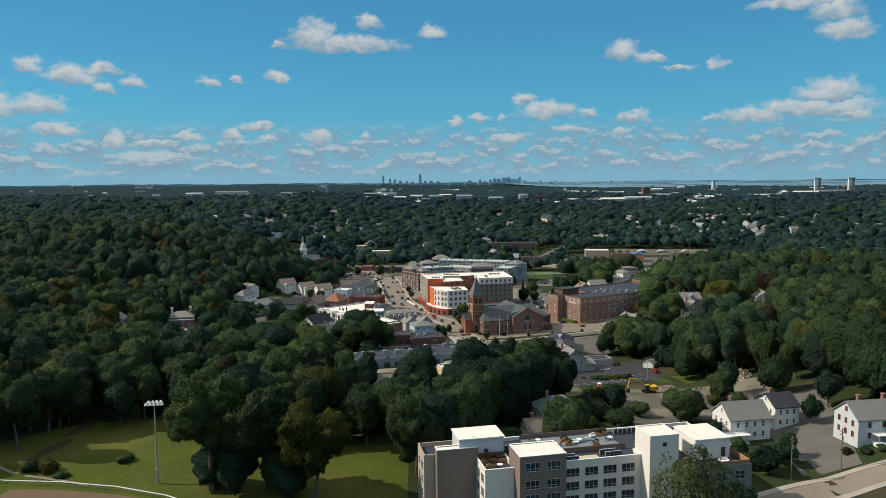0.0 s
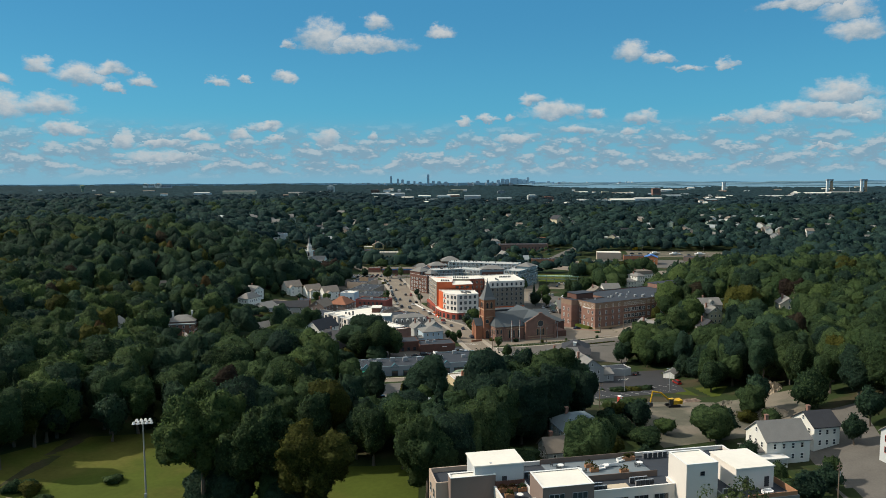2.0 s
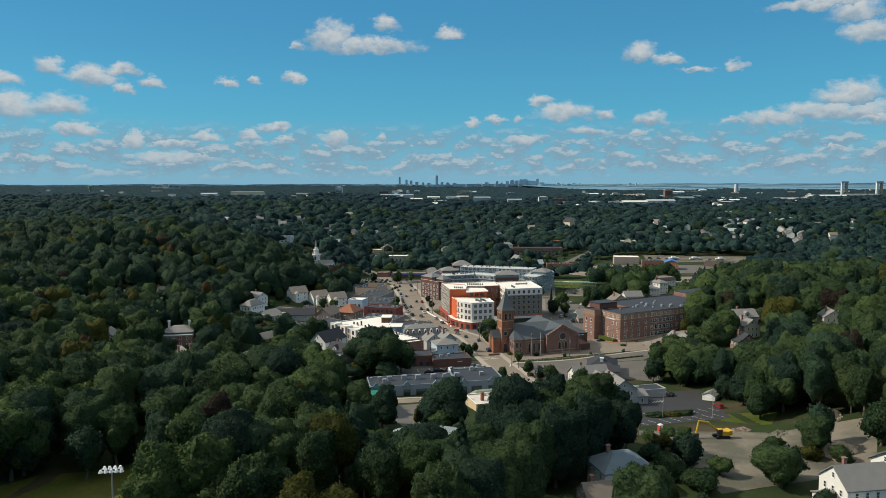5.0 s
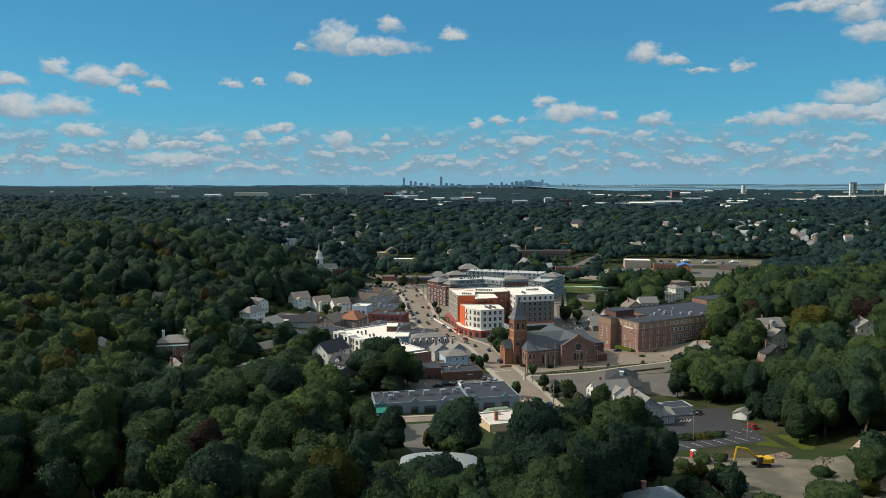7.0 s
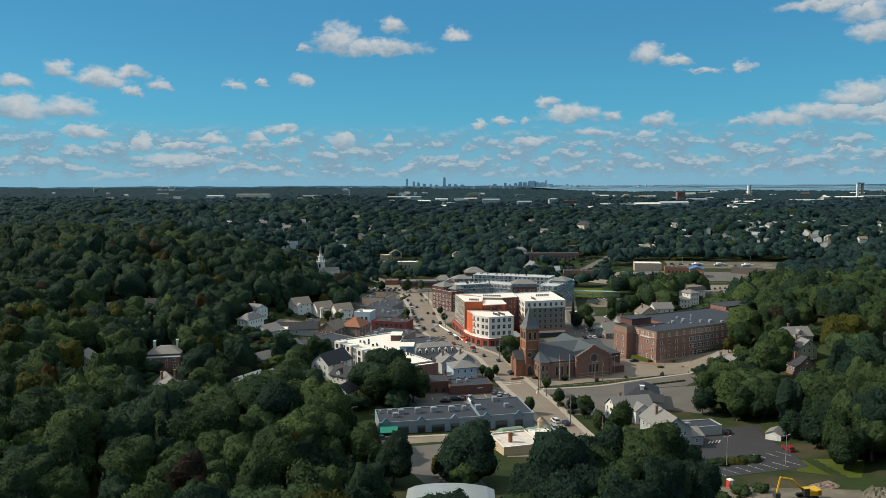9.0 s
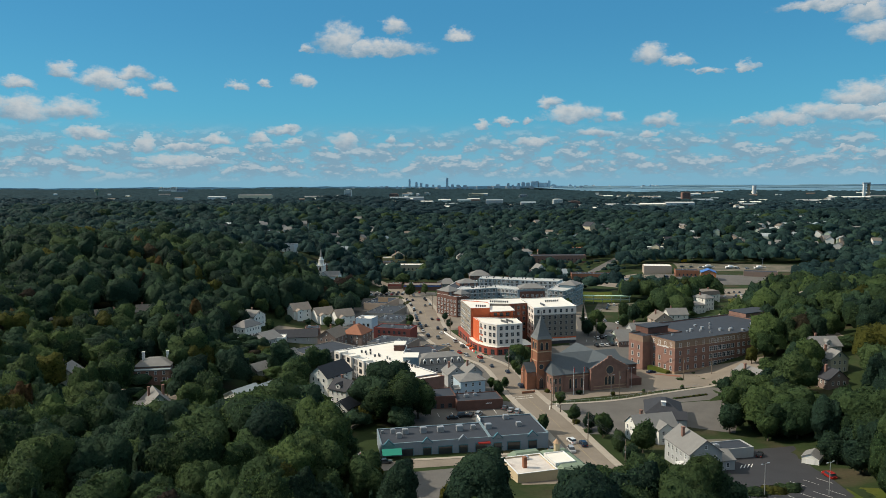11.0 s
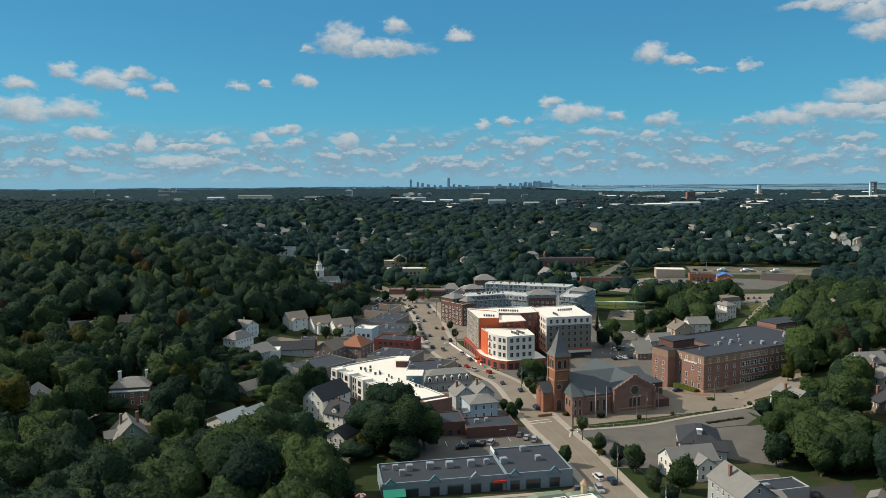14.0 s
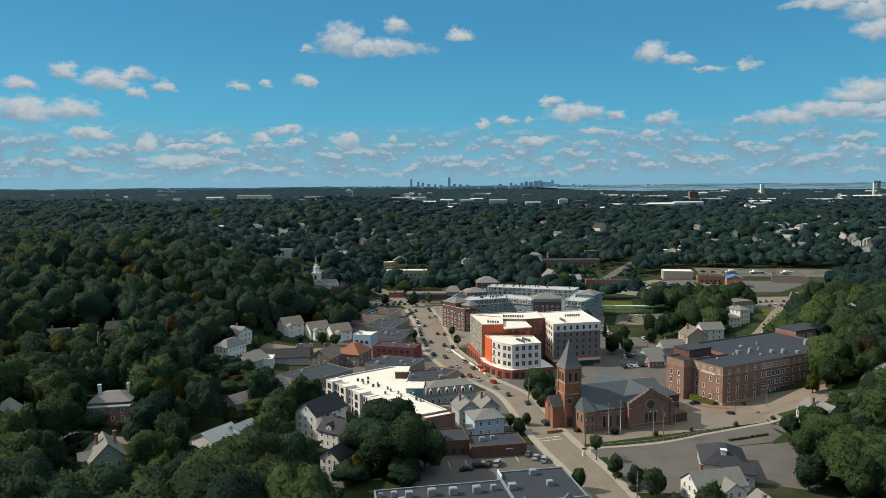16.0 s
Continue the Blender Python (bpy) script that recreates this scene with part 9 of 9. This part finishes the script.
# ---- vehicles ----
def car_protos():
    protos = {}
    for style, (l, w, h, hood, boot) in {"saloon": (4.6, 1.8, 1.45, 1.3, 0.9), "suv": (4.7, 1.9, 1.75, 1.15, 0.15), "van": (5.6, 2.0, 2.4, 0.7, 0.0)}.items():
        bm = bmesh.new()
        block(bm, -l / 2, l / 2, -w / 2, w / 2, 0.28, h * 0.58)
        bmesh.ops.bevel(bm, geom=[e for e in bm.edges if abs(e.verts[0].co.z - e.verts[1].co.z) > 0.1 or e.verts[0].co.z > 0.5], offset=0.16, segments=2, affect="EDGES")
        body = finish("body", bm, CAR_PAINTS[0])
        x0, x1 = -l / 2 + boot + 0.1, l / 2 - hood
        z0, z1 = h * 0.56, h
        ins = 0.22

        def shell(z0, z1, k0, k1, f0, f1, r0, r1):
            b2 = bmesh.new()
            lo = [b2.verts.new(p) for p in ((x0 + r0, -w / 2 + k0, z0), (x1 - f0, -w / 2 + k0, z0), (x1 - f0, w / 2 - k0, z0), (x0 + r0, w / 2 - k0, z0))]
            hi = [b2.verts.new(p) for p in ((x0 + r1, -w / 2 + k1, z1), (x1 - f1, -w / 2 + k1, z1), (x1 - f1, w / 2 - k1, z1), (x0 + r1, w / 2 - k1, z1))]
            b2.faces.new(hi)
            for i in range(4):
                b2.faces.new((lo[i], lo[(i + 1) % 4], hi[(i + 1) % 4], hi[i]))
            return b2

        glass = finish("glazing", shell(z0, z1 - 0.06, 0.08, ins, 0.0, 0.65, 0.0, 0.35 if style != "van" else 0.05), GLASS)
        roof = finish("roof", shell(z1 - 0.07, z1, ins - 0.02, ins + 0.03, 0.62, 0.72, 0.3 if style != "van" else 0.0, 0.4 if style != "van" else 0.1), CAR_PAINTS[0])
        q = bmesh.new()
        tube(q, 0, 0, -0.11, 0.11, 0.33, n=12)
        bmesh.ops.rotate(q, verts=q.verts, matrix=Matrix.Rotation(radians(90), 3, "X"))
        wheel = finish("tyre", q, RUBBER)
        lamp = finish("headlight", blocks((-0.04, 0.04, -0.18, 0.18, -0.08, 0.08)), WHITE_CANVAS)
        tail = finish("tail_light", blocks((-0.04, 0.04, -0.16, 0.16, -0.1, 0.1)), RED_CANVAS)
        protos[style] = (l, w, h, body, glass, roof, wheel, lamp, tail)
    return protos


CARS = car_protos()
PAINTED = {}
NAMES = ["white", "silver", "black", "grey", "red", "blue"]


def car(style, colour, x, y, rz, z=None, group="vehicles in the town"):
    l, w, h, body, glass, roof, wheel, lamp, tail = CARS[style]
    z = ground_height(x, y) + 0.1 if z is None else z
    kind = {"saloon": "saloon car", "suv": "family car with a tall body", "van": "panel van"}[style]
    ob = thing("van" if style == "van" else "car", x, y, z, rz, "%s %s on the asphalt" % (NAMES[colour], kind), "van" if style == "van" else "car", group)
    key = (style, colour)
    if key not in PAINTED:
        b2, r2 = body.copy(), roof.copy()
        for m in (b2, r2):
            m.materials.clear()
            m.materials.append(CAR_PAINTS[colour])
        PAINTED[key] = b2, r2
    placed("body", PAINTED[key][0], ob, Matrix())
    placed("roof", PAINTED[key][1], ob, Matrix())
    placed("glazing", glass, ob, Matrix())
    for sx in (-1, 1):
        for sy in (-1, 1):
            placed("tyre", wheel, ob, pose(sx * l * 0.3, sy * (w / 2 - 0.08), 0.33))
        if y < 400:
            placed("headlight", lamp, ob, pose(l / 2 - 0.02, sx * (w / 2 - 0.32), h * 0.42))
            placed("tail_light", tail, ob, pose(-l / 2 + 0.02, sx * (w / 2 - 0.3), h * 0.45))


def along(line, s):
    """The place and bearing s metres along a line."""
    for (ax, ay), (bx, by) in zip(line, line[1:]):
        d = math.hypot(bx - ax, by - ay)
        if s <= d:
            return ax + (bx - ax) * s / d, ay + (by - ay) * s / d, math.degrees(math.atan2(by - ay, bx - ax))
        s -= d
    return None


rc = random.Random(3)


def pick():
    return rc.choice(("saloon", "suv", "suv", "saloon", "suv")), rc.choice((0, 0, 1, 1, 2, 2, 3, 3, 4, 5))


for s, lane in [(76, 2), (70, -3.8), (150, 2.0), (178, 2.2), (196, -2.2), (214, -2), (226, 2.1), (234, -2.4), (243, -2), (256, 2), (262, -2.3), (271, 2.3), (283, -2.0), (297, 2.0), (312, 2), (322, -2.2), (345, 2), (372, -2), (402, 2), (430, -2), (455, 1.8)]:
    p = along(MAIN, s)
    if p:
        x, y, b = p
        lane *= 1.6 if s > 235 else 1
        c, q = math.cos(radians(b)), math.sin(radians(b))
        car(*pick(), x + lane * q, y - lane * c, b if lane > 0 else b + 180, ground_height(x, y) + 0.1)
for i in range(26):
    s = 245 + i * 7.6
    for side in (7.3, -7.3):
        if rc.random() < (0.62 if side < 0 else 0.34):
            p = along(MAIN, s + rc.uniform(-1.2, 1.2))
            if p:
                x, y, b = p
                c, q = math.cos(radians(b)), math.sin(radians(b))
                car(*pick(), x + side * q, y - side * c, b, ground_height(x, y) + 0.1)
LOT_CARS = [("saloon", 2, 80.5, 327, 60), ("suv", 4, 92, 306, 100), ("van", 0, 62.5, 336.5, -55), ("suv", 0, 22.4, 340.7, 108), ("suv", 3, 15.5, 330, 10), ("saloon", 2, -4.5, 318, 100), ("saloon", 3, -39, 316.5, 10),
            ("saloon", 2, -19, 366, 10), ("suv", 2, -15, 368.5, 12), ("suv", 1, -9, 370.5, 70), ("saloon", 2, -12, 370, 75), ("saloon", 1, 3.6, 376, 75), ("suv", 1, 6.2, 374, 75), ("saloon", 3, 1.4, 379, 75),
            ("suv", 0, -9, 391.5, 10), ("van", 0, -12.4, 390.8, 10), ("saloon", 5, 74, 438, 20), ("saloon", 4, -31, 283, 15), ("saloon", 2, -28.5, 276, 15)]
for st, co, x, y, rz in LOT_CARS:
    car(st, co, x, y, rz)
for x0, y0, dx, dy, n, rz in ((62, 515, 3.1, 1.0, 7, 100), (66, 536, 2.8, 1.2, 7, 100), (68, 575, 2.9, 1.2, 8, 100), (66, 600, 3.0, -1.6, 7, 95), (-68, 350, -0.8, 2.6, 5, 12), (-62, 351, -0.8, 2.6, 4, 12), (160, 760, 4, 2.5, 9, 60), (185, 668, 4.6, 0.6, 9, 70),
                              (196, 690, 4.6, 0.6, 8, 70), (-96, 706, 4.4, 0.8, 9, 80), (-92, 718, 4.6, 0.4, 9, 80), (180, 800, 5, -2, 8, 30), (215, 868, 9, -2, 8, 10), (126, 528, 2.6, 5, 3, 60), (92, 640, 4.4, -0.8, 8, 80), (96, 656, 4.4, -0.8, 8, 80), (112, 776, 4, 2.4, 9, 30), (128, 752, 4, 2.4, 9, 30), (160, 577, 6, 10, 4, 58)):
    for i in range(n):
        if rc.random() < 0.85:
            car(*pick(), x0 + dx * i, y0 + dy * i, rz)
for x, y in ((240, 860), (262, 856), (290, 852)):
    bt = thing("boat", x, y, ground_height(x, y) + 0.3, 10, "white boat laid up on the gravel yard", "boat", "stored boats")
    bm = bmesh.new()
    secs = [(-6, 1.6, 0.4), (-2, 2.0, 0.2), (3, 1.7, 0.4), (7, 0.1, 1.4)]
    rings = [[bm.verts.new((u, -w, 2.2)), bm.verts.new((u, 0, k)), bm.verts.new((u, w, 2.2))] for u, w, k in secs]
    for a, b in zip(rings, rings[1:]):
        for i in range(2):
            bm.faces.new((a[i], a[i + 1], b[i + 1], b[i]))
        bm.faces.new((a[2], a[0], b[0], b[2]))
    bm.faces.new(rings[0])
    part("hull", bm, WHITE_CANVAS, bt)
    part("cabin", blocks((-3, 2, -1.2, 1.2, 2.2, 3.6)), WHITE_CANVAS, bt)
cr = thing("crane", 228, 905, ground_height(228, 905), 40, "yellow crawler crane with a raised boom in the yard", "crane")
part("body", blocks((-2.5, 2.5, -2, 2, 1, 4)), DIGGER_YELLOW, cr)
part("track", blocks((-3, 3, -2.6, -1.7, 0, 1), (-3, 3, 1.7, 2.6, 0, 1)), RUBBER, cr)
part("boom", rod(bmesh.new(), (1, 0, 3), (11, 0, 13), 0.14), DIGGER_YELLOW, cr)
# parking bays
for k in range(9):
    a = Vector((53.5, 274)).lerp(Vector((88, 289)), k / 8)
    stripe("bay_line", [tuple(a), tuple(a + Vector((-2.6, 5.2)))], 0.16, PAINT_LINE, 0.1, "white painted line of a parking bay")
    a = Vector((54.5, 287)).lerp(Vector((90, 300)), k / 8)
    stripe("bay_line", [tuple(a), tuple(a + Vector((-2.4, 4.8)))], 0.16, PAINT_LINE, 0.1, "white painted line of a parking bay")
for k in range(4):
    a = Vector((69.5, 314)).lerp(Vector((74.5, 315.8)), k / 4)
    stripe("bay_line", [tuple(a), tuple(a + Vector((1.8, 3.4)))], 0.3, PAINT_LINE, 0.1, "white hatching beside an accessible bay")
for k in range(5):
    a = Vector((-24, 368)).lerp(Vector((-2, 373)), k / 4)
    stripe("bay_line", [tuple(a), tuple(a + Vector((-1, 5)))], 0.16, PAINT_LINE, 0.1, "white painted line of a parking bay")
for k in range(7):
    a = Vector((58, 528)).lerp(Vector((84, 521)), k / 6)
    stripe("bay_line", [tuple(a), tuple(a + Vector((1, 5)))], 0.16, PAINT_LINE, 0.1, "white painted line of a parking bay")

# ---- the building site ----
ex = thing("excavator", 75.5, 258.5, ground_height(75.5, 258.5) + 0.05, 8, "yellow tracked excavator with a raised arm on bare earth", "excavator")
for s in (-1, 1):
    bm = blocks((-2.4, 2.4, s * 1.25 - 0.35, s * 1.25 + 0.35, 0.1, 0.95))
    bmesh.ops.bevel(bm, geom=[e for e in bm.edges if abs(e.verts[0].co.y - e.verts[1].co.y) > 0.5], offset=0.35, segments=2, affect="EDGES")
    part("track", bm, RUBBER, ex)
part("turntable", tube(bmesh.new(), 0, 0, 0.8, 1.2, 0.9, n=12), DARK_STEEL, ex)
part("house", blocks((-0.6, 2.7, -1.4, 1.4, 1.2, 2.4), (1.9, 2.9, -1.4, 1.4, 1.2, 2.6)), DIGGER_YELLOW, ex)
part("cab", blocks((-1.7, -0.3, -1.4, -0.3, 1.2, 3.1)), GLASS, ex, "dark glazed cab")
part("cab_roof", blocks((-1.8, -0.2, -1.5, -0.2, 3.1, 3.25)), DIGGER_YELLOW, ex)
part("boom", rod(rod(bmesh.new(), (-0.6, 0.4, 1.8), (-4.2, 0.4, 5.0), 0.34), (-4.2, 0.4, 5.0), (-7.2, 0.4, 5.6), 0.3), DIGGER_YELLOW, ex)
part("stick", rod(bmesh.new(), (-7.2, 0.4, 5.7), (-8.0, 0.4, 1.8), 0.25), DIGGER_YELLOW, ex)
part("bucket", blocks((-8.7, -7.4, -0.3, 1.1, 0.5, 1.8)), DARK_STEEL, ex)
pt = thing("portable_toilet", 59.2, 266.8, ground_height(59.2, 266.8), 20, "red portable toilet with a white roof beside the lot", "toilet")
part("cabin", blocks((-0.65, 0.65, -0.65, 0.65, 0, 2.2)), RED_CANVAS, pt)
part("roof", hip_roof(bmesh.new(), -0.65, 0.65, -0.65, 0.65, 2.25, 0.3, 0.06, 0.6, 0.08), WHITE_CANVAS, pt)
part("door", blocks((-0.4, 0.4, -0.7, -0.65, 0.1, 2.0)), WHITE_CANVAS, pt)


BUSHES = [lumpy_crown(400 + i, 2, 420, 0.09, 0.8, 22, -0.9, 0.1) for i in range(5)]


def bush(x, y, w, h, m, seed, label="rounded green bush"):
    v, q, t, nv = BUSHES[seed % 5]
    ob = new("bush", arrays_mesh("bush", v * (w / 2, w / 2, h * 0.6) + (0, 0, h * 0.45), q, t, m, nv))
    ob.matrix_basis = pose(x, y, ground_height(x, y) - 0.1, 0, 0, seed * 47 % 360)
    tagged(ob, label, "bush", "bushes")


def rubble(x, y, w, d, h, seed, label, n=14, material=None):
    rng = random.Random(seed)
    bm = bmesh.new()
    grid = [[bm.verts.new((-w / 2 + w * i / n, -d / 2 + d * j / n, -0.3 + (h * max(0, 1 - ((i / n - 0.5) * 2) ** 2 - ((j / n - 0.5) * 2) ** 2)) * rng.uniform(0.6, 1.25))) for i in range(n + 1)] for j in range(n + 1)]
    for j in range(n):
        for i in range(n):
            bm.faces.new((grid[j][i], grid[j][i + 1], grid[j + 1][i + 1], grid[j + 1][i]))
    ob = new("rubble_heap", finish("rubble_heap", bm, material or ROCK))
    ob.matrix_basis = pose(x, y, ground_height(x, y), 0, 0, rng.uniform(0, 90))
    tagged(ob, label, "rubble", kind="stuff")


rubble(114, 270, 18, 10, 3.0, 1, "heap of pale broken rock and earth at the building site", 22)
rubble(95, 262, 16, 7, 1.2, 2, "low heap of broken concrete and rubble", 14, EARTH)
rubble(84, 268, 12, 6, 1.0, 3, "low heap of broken bricks", 12, mat("brick_rubble", (0.19, 0.14, 0.11), 0.9, var=0.4, fine=2.5))
rubble(102, 240, 14, 12, 2.4, 4, "heap of grey gravel", 14)
patch("footpath", [(70, 437), (73.4, 434.8), (84.5, 428.6), (86.5, 431.5)], mat("red_paving", (0.24, 0.1, 0.065), 0.9, var=0.2), 0.16, "red brick paving beside the school hedge", "path")
for k in range(11):
    q = Vector((72.5, 393.4)).lerp(Vector((87, 399.2)), k / 10)
    bush(q.x, q.y, 1.7, 0.7, LEAF_WARM if k % 3 else LEAF, 500 + k, "low shrub in a planted strip of the lot")
for k in range(6):
    bush(-63.4 + (k % 3) * 1.7, 662 + k * 2.4, 2.2, 1.1, LEAF_WARM, 520 + k, "yellow-green shrub on the traffic island")
bar = thing("site_barrier", -18.3, 524.8, ground_height(-18.3, 524.8), -70.6, "row of white and red plastic barriers along the kerb", "barrier")
for i in range(25):
    u = -30 + i * 2.4
    part("barrier", blocks((u, u + 2.1, -0.25, 0.25, 0, 0.4), (u, u + 2.1, -0.12, 0.12, 0.4, 1.0)), RED_CANVAS if i in (20, 21, 23) else GREEN_CANVAS if i == 24 else WHITE_CANVAS, bar)
for i, (x, y) in enumerate(((-12.6, 514), (-10.4, 507))):
    lf = thing("site_machine", x, y, ground_height(x, y), 40 * i, "orange lifting machine beside the new building", "machine", "site machines")
    part("chassis", blocks((-1.6, 1.6, -1, 1, 0.4, 1.4)), ORANGE_SHEET, lf)
    part("arm", rod(bmesh.new(), (-1.4, 0, 1.3), (1.6, 0, 2.6), 0.18), ORANGE_SHEET, lf)
    for sx in (-1, 1):
        for sy in (-1, 1):
            part("wheel", blocks((sx - 0.4, sx + 0.4, sy - 0.2, sy + 0.2, 0, 0.8)), RUBBER, lf)
# retaining edge and fence beside the church street
fe = thing("street_fence", 27, 391.2, 0, 0, "low wire fence along the pavement before the church", "fence")
fa = [(27, 386.6), (46, 391.2), (66, 400.6), (88, 410.6)]
for a, b in zip(fa, fa[1:]):
    A, B, o = Vector(a), Vector(b), Vector((27, 391.2, 0))
    part("rail", rod(bmesh.new(), Vector((*A, ground_height(*A) + 1.1)) - o, Vector((*B, ground_height(*B) + 1.1)) - o, 0.04), STEEL, fe)
    for k in range(6):
        q = A.lerp(B, k / 6)
        part("post", rod(bmesh.new(), Vector((*q, -0.3)) - o, Vector((*q, ground_height(*q) + 1.15)) - o, 0.04, 5), STEEL, fe)


FIELD_BUSHES = [(-108, 181, 5, 2.8), (-103, 180, 5, 3), (-98, 177, 3.6, 1.6), (-86, 187, 4.6, 2.0), (-105, 184, 4, 2.2), (80, 184, 4, 2.4), (86, 187, 4, 2.6), (110, 181, 3, 2), (114, 180.5, 3, 1.8), (106, 183, 3, 1.6), (76, 192, 5, 3), (78, 180, 6, 3.4)]
TOWN_BUSHES = [(83, 423, 3, 1.2), (48, 398.4, 1.8, 1.6), (62, 403.5, 1.6, 1.3), (80, 409, 2, 1.6), (96, 415, 2, 1.6), (21, 402, 2.6, 1.8), (34, 399.5, 2.8, 2.0), (10, 446, 3, 2), (14, 440, 3, 2), (27, 362, 3, 1.5), (30, 352, 3, 1.6), (22, 404, 2, 1.2)]
SITE_BUSHES = [(64, 290, 7, 1.3), (70, 292, 7, 1.3), (76, 294.5, 7, 1.3), (60, 262, 5, 2.5), (66, 264, 4, 2.2), (54, 247, 6, 4), (58, 243, 6, 4.5), (52, 252, 5, 3.5), (88, 250, 5, 3), (92, 236, 6, 4), (98, 232, 6, 4.5), (58, 292, 2, 1)]
for i, (x, y, w, h) in enumerate(FIELD_BUSHES + TOWN_BUSHES + SITE_BUSHES):
    bush(x, y, w, h, LEAF_WARM if i % 4 == 1 else LEAF, 300 + i, "rounded green bush at the edge of grass or paving")
